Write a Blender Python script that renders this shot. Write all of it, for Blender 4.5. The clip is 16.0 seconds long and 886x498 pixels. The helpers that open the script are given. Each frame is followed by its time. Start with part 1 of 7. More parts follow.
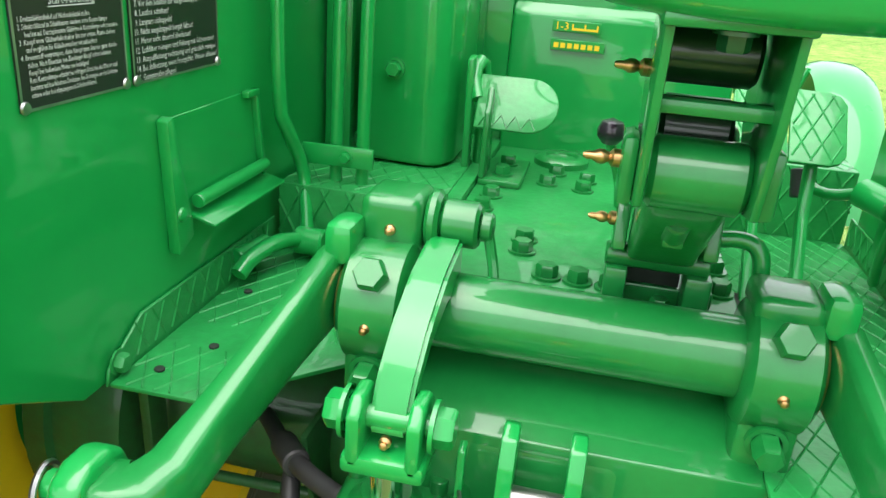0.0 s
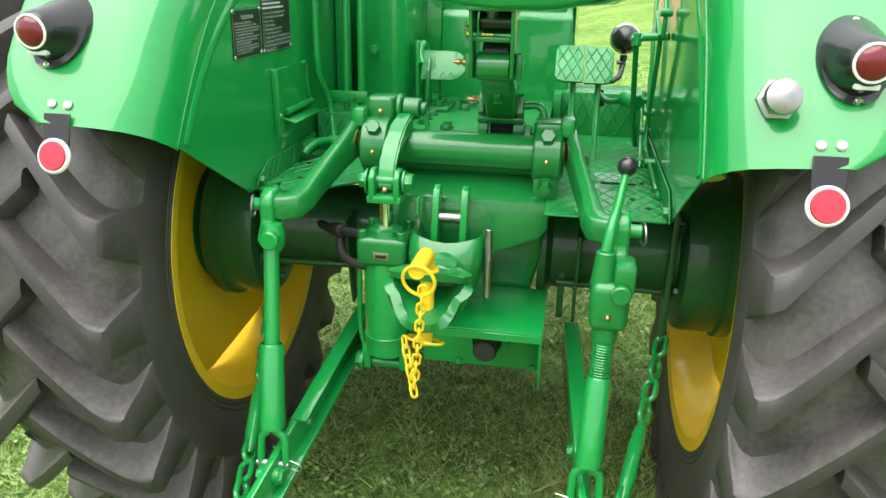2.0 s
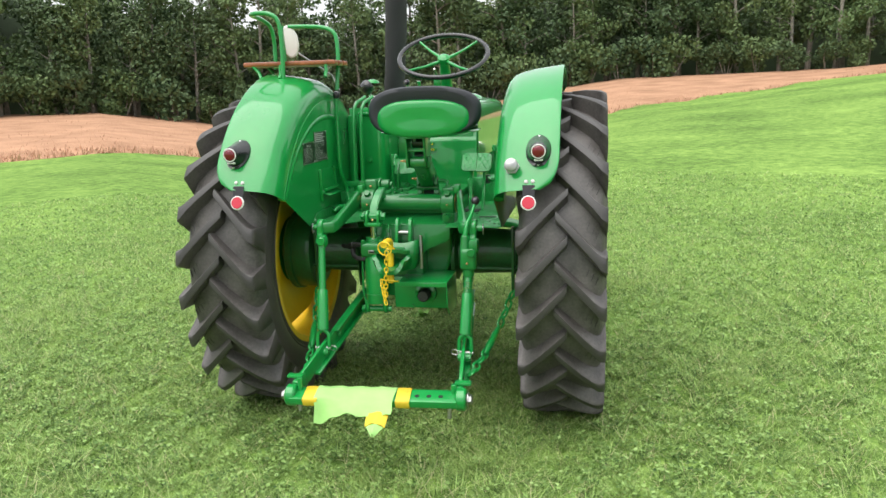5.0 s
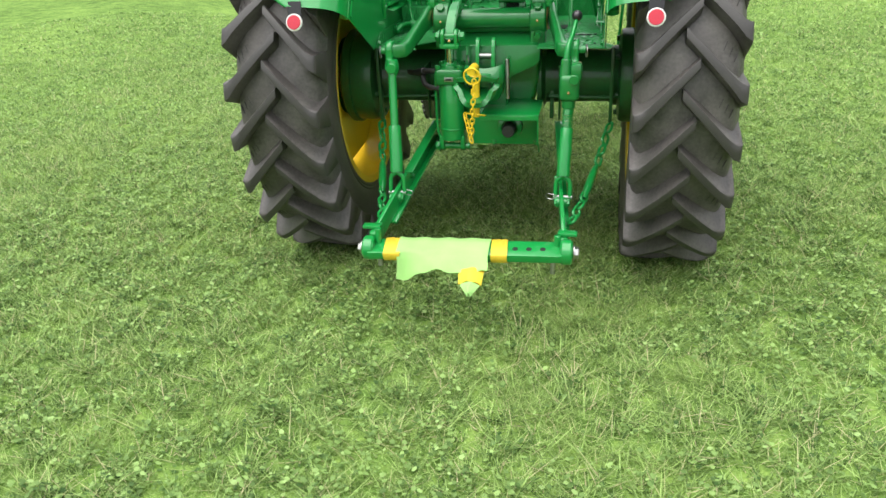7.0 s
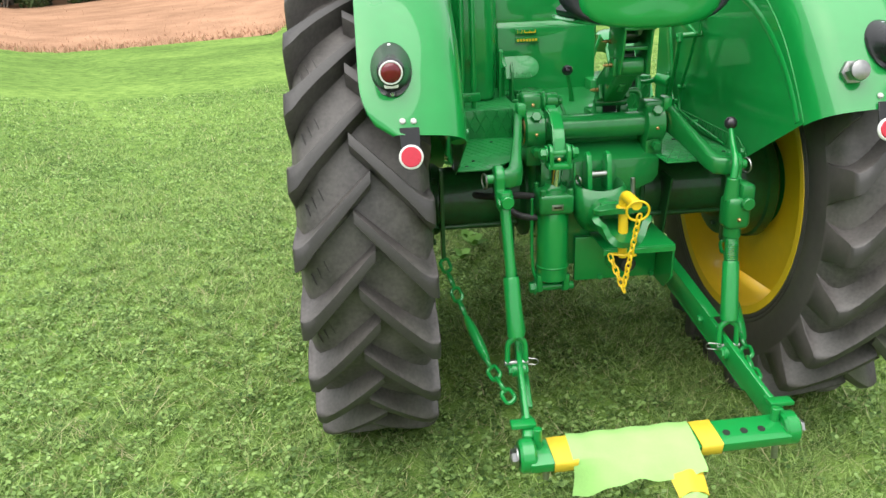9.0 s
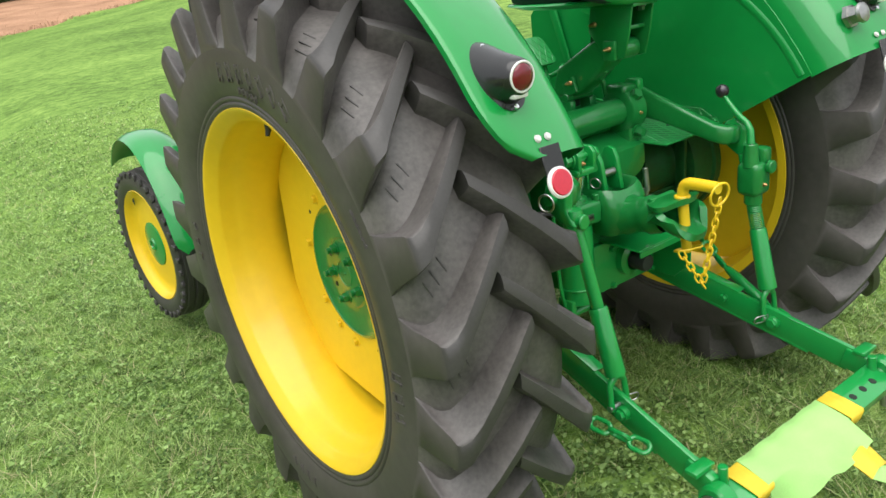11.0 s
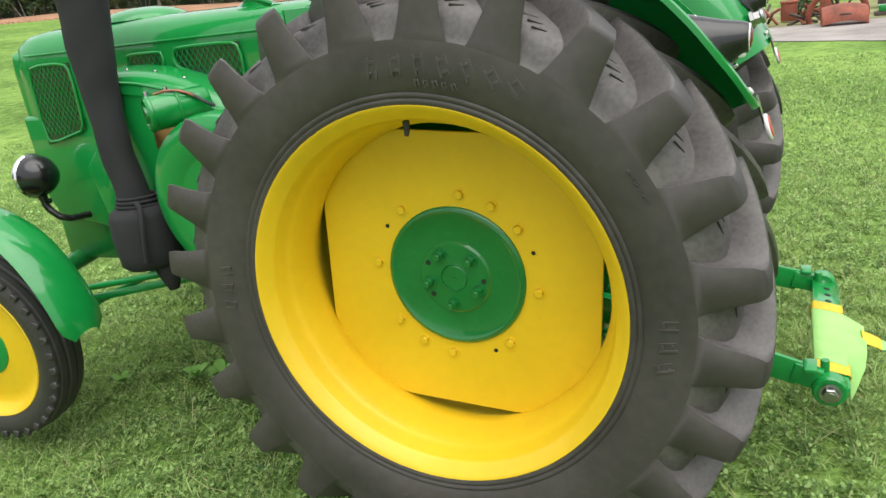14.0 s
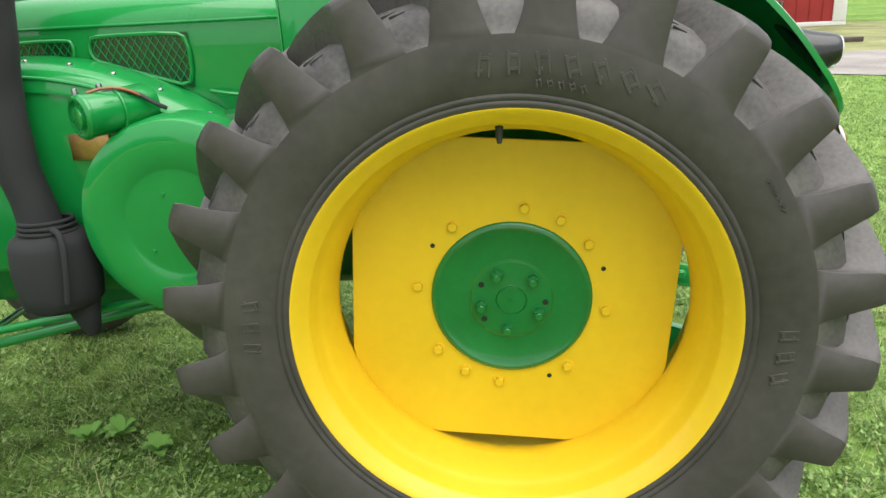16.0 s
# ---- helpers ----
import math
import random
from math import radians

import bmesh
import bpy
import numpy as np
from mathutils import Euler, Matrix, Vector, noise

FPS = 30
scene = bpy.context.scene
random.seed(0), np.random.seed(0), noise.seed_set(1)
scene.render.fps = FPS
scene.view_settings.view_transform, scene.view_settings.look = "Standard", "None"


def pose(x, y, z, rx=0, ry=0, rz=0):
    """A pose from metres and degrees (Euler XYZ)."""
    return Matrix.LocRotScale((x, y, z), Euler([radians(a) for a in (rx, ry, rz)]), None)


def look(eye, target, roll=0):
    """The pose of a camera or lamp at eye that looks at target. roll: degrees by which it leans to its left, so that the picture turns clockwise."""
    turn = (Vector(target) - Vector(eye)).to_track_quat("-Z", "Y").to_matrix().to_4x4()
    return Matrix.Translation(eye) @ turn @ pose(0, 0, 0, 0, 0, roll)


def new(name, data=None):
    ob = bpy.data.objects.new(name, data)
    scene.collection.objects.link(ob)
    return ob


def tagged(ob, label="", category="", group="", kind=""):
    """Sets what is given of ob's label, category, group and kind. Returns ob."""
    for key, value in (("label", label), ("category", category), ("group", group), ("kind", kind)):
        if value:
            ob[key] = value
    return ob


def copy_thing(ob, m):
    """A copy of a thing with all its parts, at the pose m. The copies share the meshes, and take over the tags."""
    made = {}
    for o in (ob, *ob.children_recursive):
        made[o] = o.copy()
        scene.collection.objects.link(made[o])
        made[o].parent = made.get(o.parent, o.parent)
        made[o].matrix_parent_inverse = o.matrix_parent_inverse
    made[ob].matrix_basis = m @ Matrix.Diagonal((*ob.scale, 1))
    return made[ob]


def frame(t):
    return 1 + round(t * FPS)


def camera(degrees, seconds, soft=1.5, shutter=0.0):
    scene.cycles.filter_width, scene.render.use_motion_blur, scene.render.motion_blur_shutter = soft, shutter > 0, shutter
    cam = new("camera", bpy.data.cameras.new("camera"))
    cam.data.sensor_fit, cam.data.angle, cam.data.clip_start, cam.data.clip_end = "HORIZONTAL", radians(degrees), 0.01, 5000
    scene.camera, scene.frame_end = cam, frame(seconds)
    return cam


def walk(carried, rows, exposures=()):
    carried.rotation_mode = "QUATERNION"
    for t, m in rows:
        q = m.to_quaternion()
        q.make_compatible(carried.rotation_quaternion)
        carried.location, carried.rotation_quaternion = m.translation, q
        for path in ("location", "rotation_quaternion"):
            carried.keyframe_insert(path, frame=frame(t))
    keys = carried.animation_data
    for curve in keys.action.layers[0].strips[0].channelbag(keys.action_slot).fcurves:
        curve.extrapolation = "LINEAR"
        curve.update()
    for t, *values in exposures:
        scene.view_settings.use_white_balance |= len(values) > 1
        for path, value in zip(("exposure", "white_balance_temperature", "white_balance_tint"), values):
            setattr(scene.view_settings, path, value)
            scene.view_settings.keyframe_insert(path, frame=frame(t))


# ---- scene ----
cam = camera(60.2, 16.0)
PATH = [
    (0, (0.001, -0.916, 1.403), (-0.353, 0.91, 0.668), 4.4),
    (0.5, (0.05, -1.045, 1.422), (-0.236, 0.797, 0.697), 2.7),
    (1, (0.075, -1.27, 1.425), (-0.172, 0.589, 0.729), 2.2),
    (1.5, (0.134, -1.581, 1.444), (-0.089, 0.28, 0.746), 2.1),
    (2, (0.252, -1.94, 1.445), (-0.058, -0.09, 0.753), 1.2),
    (2.5, (0.314, -2.317, 1.437), (0.056, -0.447, 0.775), 1.8),
    (3, (0.425, -2.772, 1.436), (0.198, -0.869, 0.863), 1.5),
    (3.2, (0.491, -2.925, 1.439), (0.269, -0.998, 0.952), 1.1),
    (5.3, (0.886, -3.911, 1.571), (0.443, -2.001, 1.179), -2.6),
    (5.5, (0.885, -3.929, 1.563), (0.392, -2.039, 1.133), -3.2),
    (6, (0.811, -3.839, 1.527), (0.24, -2.004, 0.974), -2.1),
    (6.5, (0.683, -3.655, 1.511), (0.201, -1.843, 0.815), -1.4),
    (7, (0.467, -3.457, 1.518), (0.078, -1.684, 0.678), -2.7),
    (7.5, (0.169, -3.218, 1.534), (-0.151, -1.474, 0.609), -4.8),
    (8, (-0.143, -3.042, 1.579), (-0.337, -1.237, 0.74), -3.6),
    (8.5, (-0.423, -2.841, 1.592), (-0.457, -0.98, 0.862), -1.9),
    (9, (-0.724, -2.642, 1.602), (-0.562, -0.786, 0.876), -2.1),
    (9.2, (-0.847, -2.557, 1.614), (-0.579, -0.72, 0.87), -2.1),
    (11.3, (-1.701, -1.69, 1.541), (-0.558, -0.206, 0.841), -8.5),
    (11.5, (-1.774, -1.623, 1.561), (-0.56, -0.195, 0.863), -8.9),
    (12, (-2.009, -1.504, 1.567), (-0.628, -0.21, 0.921), -8.1),
    (12.5, (-2.159, -1.339, 1.534), (-0.683, -0.136, 0.921), -8.7),
    (13, (-2.281, -1.181, 1.546), (-0.699, -0.117, 0.941), -9.3),
    (13.5, (-2.424, -1.021, 1.547), (-0.753, -0.116, 0.923), -9.3),
    (14, (-2.488, -0.811, 1.511), (-0.779, 0.003, 0.864), -7.3),
    (14.5, (-2.49, -0.676, 1.518), (-0.726, 0.016, 0.878), -6.4),
    (15, (-2.554, -0.425, 1.513), (-0.731, 0.024, 0.825), -4.2),
    (15.5, (-2.541, -0.206, 1.504), (-0.695, 0.087, 0.793), -3.2),
    (16, (-2.48, -0.017, 1.516), (-0.602, 0.176, 0.855), -3.2),
]
walk(cam, [(t, look(eye, target, roll)) for t, eye, target, roll in PATH],
     exposures=((0, 2.00), (1, 1.92), (2, 1.68), (3, 1.40), (5.5, 1.12), (6.5, 1.14), (7.5, 1.24), (9, 1.21), (11.5, 1.00), (14.5, 0.97), (16, 1.17)))

# ---- world, sun, exposure ----
world = bpy.data.worlds.new("overcast_sky")
scene.world = world
world.use_nodes = True
wn, wl = world.node_tree.nodes, world.node_tree.links
bg = wn["Background"]
sky = wn.new("ShaderNodeTexSky")
sky.sky_type = "NISHITA"
sky.sun_disc = False
sky.sun_elevation, sky.sun_rotation = radians(69), radians(218)
sky.air_density, sky.dust_density = 1.0, 4.0
veil = wn.new("ShaderNodeMix")
veil.data_type = "RGBA"
veil.inputs[0].default_value = 0.72
wl.new(sky.outputs[0], veil.inputs[6])
wl.new(veil.outputs[2], bg.inputs[0])
# a cloud deck is brighter overhead than near the horizon
wco, wsep, wmap, wmul = wn.new("ShaderNodeTexCoord"), wn.new("ShaderNodeSeparateXYZ"), wn.new("ShaderNodeMapRange"), wn.new("ShaderNodeVectorMath")
wl.new(wco.outputs["Generated"], wsep.inputs[0])
wl.new(wsep.outputs[2], wmap.inputs[0])
wmap.inputs["To Min"].default_value, wmap.inputs["To Max"].default_value = 0.85, 1.2
wmul.operation = "SCALE"
wmul.inputs[0].default_value = (9.35, 9.5, 9.4)
wl.new(wmap.outputs[0], wmul.inputs["Scale"])
wl.new(wmul.outputs[0], veil.inputs[7])
bg.inputs[1].default_value = 0.076

sun = new("sun", bpy.data.lights.new("sun", "SUN"))
sun.data.energy, sun.data.angle, sun.data.color = 1.5, radians(75), (1.0, 0.98, 0.95)
sun.matrix_world = look((0, 0, 30), (7, 9, 0))


# ---- materials ----
def material(name, base, rough=0.5, metal=0.0, coat=0.0, vary=0.12, scale=6.0, bump=0.0, bump_scale=60.0, dark=None, spec=0.5):
    """A surface with colour variation at two scales, roughness variation and fine relief, in metres."""
    m = bpy.data.materials.new(name)
    m.use_nodes = True
    n, l = m.node_tree.nodes, m.node_tree.links
    p = n["Principled BSDF"]
    co = n.new("ShaderNodeTexCoord")
    big, fine = n.new("ShaderNodeTexNoise"), n.new("ShaderNodeTexNoise")
    big.inputs["Scale"].default_value, big.inputs["Detail"].default_value = scale, 5
    fine.inputs["Scale"].default_value, fine.inputs["Detail"].default_value = bump_scale, 4
    l.new(co.outputs["Object"], big.inputs["Vector"])
    l.new(co.outputs["Object"], fine.inputs["Vector"])
    ramp = n.new("ShaderNodeValToRGB")
    low = dark or tuple(c * (1 - 2.2 * vary) for c in base)
    ramp.color_ramp.elements[0].position, ramp.color_ramp.elements[1].position = 0.3, 0.7
    ramp.color_ramp.elements[0].color = (*low, 1)
    ramp.color_ramp.elements[1].color = (*[min(1, c * (1 + vary)) for c in base], 1)
    mix = n.new("ShaderNodeMath")
    mix.operation = "MULTIPLY_ADD"
    mix.inputs[1].default_value = 0.35
    l.new(fine.outputs[0], mix.inputs[0])
    sub = n.new("ShaderNodeMath")
    sub.operation = "MULTIPLY"
    sub.inputs[1].default_value = 0.65
    l.new(big.outputs[0], sub.inputs[0])
    l.new(sub.outputs[0], mix.inputs[2])
    l.new(mix.outputs[0], ramp.inputs[0])
    l.new(ramp.outputs[0], p.inputs["Base Color"])
    rr = n.new("ShaderNodeMapRange")
    rr.inputs["To Min"].default_value, rr.inputs["To Max"].default_value = max(0.02, rough - 0.08), min(1, rough + 0.1)
    l.new(big.outputs[0], rr.inputs[0])
    l.new(rr.outputs[0], p.inputs["Roughness"])
    p.inputs["Metallic"].default_value = metal
    p.inputs["Coat Weight"].default_value = coat
    p.inputs["Coat Roughness"].default_value = 0.045
    p.inputs["Coat IOR"].default_value = 1.5
    p.inputs["Specular IOR Level"].default_value = spec
    if bump:
        b = n.new("ShaderNodeBump")
        b.inputs["Strength"].default_value, b.inputs["Distance"].default_value = bump, 0.004
        l.new(fine.outputs[0], b.inputs["Height"])
        l.new(b.outputs[0], p.inputs["Normal"])
    return m


GREEN = material("green_paint", (0.007, 0.262, 0.050), 0.3, coat=0.9, vary=0.05, scale=3, bump=0.03, bump_scale=25, spec=0.25)
CAST = material("green_painted_casting", (0.008, 0.182, 0.036), 0.34, coat=0.8, vary=0.08, scale=8, bump=0.12, bump_scale=70, spec=0.25)
# brown grime, with the shade under the fenders put into the darker green
GRIMY_SHADED = material("grimy_shaded_green_casting", (0.010, 0.105, 0.026), 0.45, coat=0.35, vary=0.25, scale=7, bump=0.2, bump_scale=60, dark=(0.022, 0.055, 0.018), spec=0.3)
DARKGREEN = material("dark_green_roller_and_vent_shade", (0.006, 0.05, 0.016), 0.3, coat=0.6, vary=0.1, scale=20)
FLOORG = material("green_floor_paint", (0.012, 0.255, 0.054), 0.48, coat=0.6, vary=0.16, scale=9, bump=0.25, bump_scale=90, spec=0.35)
YELLOW = material("yellow_paint", (0.82, 0.545, 0.014), 0.40, coat=0.25, vary=0.04, scale=4, bump=0.03, bump_scale=30)
RUBBER = material("tyre_rubber", (0.050, 0.0465, 0.045), 0.46, vary=0.16, scale=5, bump=0.09, bump_scale=140, spec=0.5)
SIDEWALL = material("weathered_sidewall", (0.070, 0.063, 0.058), 0.46, vary=0.2, scale=4, bump=0.05, bump_scale=35, spec=0.45)
BLACK = material("black_paint", (0.012, 0.012, 0.013), 0.25, coat=0.3, vary=0.1)
CLOTH = material("black_fabric", (0.022, 0.022, 0.024), 0.85, vary=0.15, bump=0.5, bump_scale=350)
SEATPAD = material("dark_blue_vinyl", (0.016, 0.018, 0.024), 0.5, vary=0.15, bump=0.3, bump_scale=120)
CHROME = material("chrome", (0.75, 0.76, 0.78), 0.12, metal=1.0, vary=0.03)
STEEL = material("zinc_steel", (0.40, 0.40, 0.39), 0.33, metal=1.0, vary=0.1, scale=30)
BRASS = material("brass", (0.62, 0.36, 0.16), 0.35, metal=1.0, vary=0.12, scale=40)
REDGLASS = material("red_glass", (0.17, 0.004, 0.015), 0.15, coat=0.5, vary=0.15, scale=40)
REFLECT = material("red_reflector", (0.56, 0.010, 0.036), 0.3, coat=0.6, vary=0.05, scale=200)
WHITE = material("white_paint", (0.75, 0.75, 0.73), 0.35, vary=0.03)
WOOD = material("varnished_wood", (0.33, 0.10, 0.035), 0.35, coat=0.4, vary=0.25, scale=14, bump=0.15, bump_scale=50)
HOSE = material("black_hose", (0.035, 0.035, 0.036), 0.5, vary=0.2)
# near-black for solid discs and strips that paint the shade in holes and gaps
MESHG = material("inside_shade", (0.010, 0.02, 0.012), 0.8, vary=0.2)
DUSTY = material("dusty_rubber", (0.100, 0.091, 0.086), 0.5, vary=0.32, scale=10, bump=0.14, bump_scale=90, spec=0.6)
HIVIS = material("lime_cloth", (0.34, 0.64, 0.19), 0.8, vary=0.07, scale=12, bump=0.3, bump_scale=300)
HIBAND = material("yellow_band", (0.70, 0.50, 0.03), 0.6, vary=0.08, scale=20)
PLATE = material("black_sign_plate", (0.012, 0.012, 0.012), 0.3, vary=0.1)
INK = material("white_ink", (0.62, 0.62, 0.6), 0.4, vary=0.04)
PURPLE = material("dark_plastic_knob", (0.02, 0.012, 0.022), 0.25, coat=0.5, vary=0.1)


# ---- mesh helpers ----
def done(bm, smooth=True, angle=40):
    bmesh.ops.remove_doubles(bm, verts=bm.verts, dist=1e-5)
    bmesh.ops.recalc_face_normals(bm, faces=bm.faces)
    me = bpy.data.meshes.new("m")
    for f in bm.faces:
        f.smooth = smooth
    for e in bm.edges:
        if len(e.link_faces) == 2 and e.calc_face_angle(0) > radians(angle):
            e.smooth = False
    bm.to_mesh(me)
    bm.free()
    return me


def part(name, bm, mat, parent, label="", angle=40):
    """Links a bmesh as one mesh object under a thing or a part."""
    me = done(bm, angle=angle) if isinstance(bm, bmesh.types.BMesh) else bm
    me.name = name
    if mat and not me.materials:
        me.materials.append(mat)
    ob = new(name, me)
    if parent:
        ob.parent = parent
    return tagged(ob, label)


def thing(name, label, category, group="", kind="", at=(0, 0, 0)):
    ob = new(name)
    ob.location = (at[0], at[1], at[2] + (rise(at[0], at[1]) if at[0] > 8 else 0))
    ob.empty_display_size = 0.1
    return tagged(ob, label, category, group, kind)


def box(a, b, bevel=0.004, m=None, seg=2):
    """A box between two corners, with rounded edges."""
    bm = bmesh.new()
    bmesh.ops.create_cube(bm, size=1)
    a, b = Vector(a), Vector(b)
    bmesh.ops.transform(bm, verts=bm.verts, matrix=Matrix.LocRotScale((a + b) / 2, None, b - a))
    if bevel:
        bmesh.ops.bevel(bm, geom=bm.edges[:], offset=bevel, segments=seg, profile=0.5, affect="EDGES", clamp_overlap=True)
    if m:
        bmesh.ops.transform(bm, verts=bm.verts, matrix=m)
    return bm


def frame_to(p, q):
    """The pose at p whose z axis points to q."""
    d = Vector(q) - Vector(p)
    return Matrix.Translation(p) @ d.to_track_quat("Z", "Y").to_matrix().to_4x4()


def lathe(profile, seg=32, m=None, closed=False):
    """Turns (radius, height) points about z. A radius of 0 closes to a point."""
    bm = bmesh.new()
    rings = []
    for r, h in profile:
        if r < 1e-6:
            rings.append([bm.verts.new((0, 0, h))])
        else:
            rings.append([bm.verts.new((r * math.cos(2 * math.pi * k / seg), r * math.sin(2 * math.pi * k / seg), h)) for k in range(seg)])
    pairs = list(zip(rings, rings[1:])) + ([(rings[-1], rings[0])] if closed else [])
    for a, b in pairs:
        for k in range(seg):
            j = (k + 1) % seg
            if len(a) == 1 and len(b) == 1:
                continue
            if len(a) == 1:
                bm.faces.new((a[0], b[k], b[j]))
            elif len(b) == 1:
                bm.faces.new((a[k], b[0], a[j]))
            else:
                bm.faces.new((a[k], b[k], b[j], a[j]))
    if m:
        bmesh.ops.transform(bm, verts=bm.verts, matrix=m)
    return bm


def rod(p, q, r, r2=None, seg=20, round_=0.15):
    """A round bar from p to q with softened rims."""
    d = (Vector(q) - Vector(p)).length
    r2 = r if r2 is None else r2
    c, c2 = min(r * round_, d * 0.3), min(r2 * round_, d * 0.3)
    return lathe([(0, 0), (r - c, 0), (r, c), (r2, d - c2), (r2 - c2, d), (0, d)], seg, frame_to(p, q))


def tube(points, r, seg=12, smooth=0, caps=True):
    """A bent bar through points; r may be one number or one for each point."""
    pts = [Vector(p) for p in points]
    rs = list(r) if isinstance(r, (list, tuple)) else [r] * len(pts)
    for _ in range(smooth):
        np_, nr = [pts[0]], [rs[0]]
        for i in range(len(pts) - 1):
            np_ += [pts[i].lerp(pts[i + 1], 0.25), pts[i].lerp(pts[i + 1], 0.75)]
            nr += [rs[i] * 0.75 + rs[i + 1] * 0.25, rs[i] * 0.25 + rs[i + 1] * 0.75]
        pts, rs = np_ + [pts[-1]], nr + [rs[-1]]
    bm = bmesh.new()
    up = None
    rings = []
    for i, p in enumerate(pts):
        d = (pts[min(i + 1, len(pts) - 1)] - pts[max(i - 1, 0)]).normalized()
        if up is None:
            up = d.orthogonal().normalized()
        up = (up - d * up.dot(d)).normalized()
        side = d.cross(up)
        rings.append([bm.verts.new(p + (up * math.cos(2 * math.pi * k / seg) + side * math.sin(2 * math.pi * k / seg)) * rs[i]) for k in range(seg)])
    for a, b in zip(rings, rings[1:]):
        for k in range(seg):
            j = (k + 1) % seg
            bm.faces.new((a[k], b[k], b[j], a[j]))
    if caps:
        bm.faces.new(rings[0][::-1])
        bm.faces.new(rings[-1])
    return bm


def ring(c, R, r, axis=(0, 0, 1), seg=24, sub=10, stretch=1.0, m=None):
    """A closed round bar in a ring; stretch lengthens it into a chain link."""
    bm = lathe([(R + r * math.cos(2 * math.pi * k / sub), r * math.sin(2 * math.pi * k / sub)) for k in range(sub)], seg, closed=True)
    if stretch != 1:
        for v in bm.verts:
            v.co.x += (stretch - 1) * R * (1 if v.co.x > 0 else -1)
    bmesh.ops.transform(bm, verts=bm.verts, matrix=m if m else frame_to(c, Vector(c) + Vector(axis)))
    return bm


def prism(poly, lo, hi, axis="x", bevel=0.003, seg=2):
    """A plate with the outline poly, between lo and hi along axis. Poly holds the two other coordinates in x, y, z order."""
    def place(u, v, w):
        return {"x": (w, u, v), "y": (u, w, v), "z": (u, v, w)}[axis]
    bm = bmesh.new()
    a = [bm.verts.new(place(u, v, lo)) for u, v in poly]
    b = [bm.verts.new(place(u, v, hi)) for u, v in poly]
    n = len(poly)
    bm.faces.new(a)
    bm.faces.new(b[::-1])
    for k in range(n):
        bm.faces.new((a[k], b[k], b[(k + 1) % n], a[(k + 1) % n]))
    bmesh.ops.recalc_face_normals(bm, faces=bm.faces)
    if bevel:
        bmesh.ops.bevel(bm, geom=bm.edges[:], offset=bevel, segments=seg, profile=0.5, affect="EDGES", clamp_overlap=True)
    return bm


def join(*bms):
    """One bmesh from several."""
    out = bms[0]
    for b in bms[1:]:
        me = bpy.data.meshes.new("t")
        b.to_mesh(me)
        b.free()
        out.from_mesh(me)
        bpy.data.meshes.remove(me)
    return out


def hexbolt(p, q, r, seg=6, washer=True):
    """A bolt head from its seat at p to its top at q."""
    d = (Vector(q) - Vector(p)).length
    head = lathe([(r, 0), (r, d * 0.85), (r * 0.86, d), (0, d)], 6, frame_to(p, q))
    if washer:
        head = join(head, lathe([(r * 1.35, 0), (r * 1.35, d * 0.2), (r, d * 0.2)], 14, frame_to(p, q)))
    return head


def sweep(path, section, m=None, closed_section=False):
    """Lofts: path is a list of functions' results, each a list of 3D points of one section."""
    bm = bmesh.new()
    rings = [[bm.verts.new(p) for p in s] for s in path]
    n = len(rings[0])
    for a, b in zip(rings, rings[1:]):
        for k in range(n if closed_section else n - 1):
            j = (k + 1) % n
            bm.faces.new((a[k], a[j], b[j], b[k]))
    if closed_section:
        bm.faces.new(rings[0][::-1])
        bm.faces.new(rings[-1])
    return bm


def thick(bm, t):
    """Gives a sheet a thickness."""
    bmesh.ops.recalc_face_normals(bm, faces=bm.faces)
    bmesh.ops.solidify(bm, geom=bm.faces[:], thickness=t)
    return bm


# ---- ground ----
# by bearing (degrees to the left of ahead): lawn's far edge, its height, the wood's edge, its height
LAND = ((-180, 60, -1.6, 75, -1.3), (-75, 60, -1.6, 75, -1.3), (-58, 62, 0.9, 76, 1.6), (-40, 65, 2.5, 75, 3.1), (-27, 62, 2.8, 73, 3.2), (-22, 61, 2.4, 72, 3.0), (-17, 57, 1.75, 70, 2.6),
        (-12, 51, 1.1, 69, 2.5), (-3, 42, 0.3, 66, 2.3), (2, 36, -0.5, 65, 1.6), (8, 33, -1.4, 64, 0.4), (17, 32, -1.5, 63, -0.9), (23, 31, -1.4, 62, -1.3), (29, 31, -0.7, 62, -0.2),
        (35, 30, -0.3, 61, 0.7), (44, 28, -0.4, 60, 0.7), (60, 28, -0.4, 60, 0.7), (180, 60, -1.6, 75, -1.3))


def land(az):
    for a, b in zip(LAND, LAND[1:]):
        if a[0] <= az <= b[0]:
            k = (az - a[0]) / (b[0] - a[0])
            return [u + (v - u) * k for u, v in zip(a[1:], b[1:])]
    return LAND[-1][1:]


def rise(x, y):
    """The height of the ground: level by the tractor, climbing gently to the far field."""
    d = math.hypot(x, y + 2)
    edge, he, wood, hw = land(math.degrees(math.atan2(-x, y + 2)))
    if d < edge:
        if he <= 0:
            return he * max(0.0, (d - 2.5) / (edge - 2.5))
        k = max(0.0, (d - 8) / (edge - 8))
        return he * k * k * (3 - 2 * k)
    if d < wood:
        return he + (hw - he) * (d - edge) / (wood - edge)
    return hw


def polar(az, d):
    x, y = -math.sin(radians(az)) * d, math.cos(radians(az)) * d - 2
    return Vector((x, y, rise(x, y)))


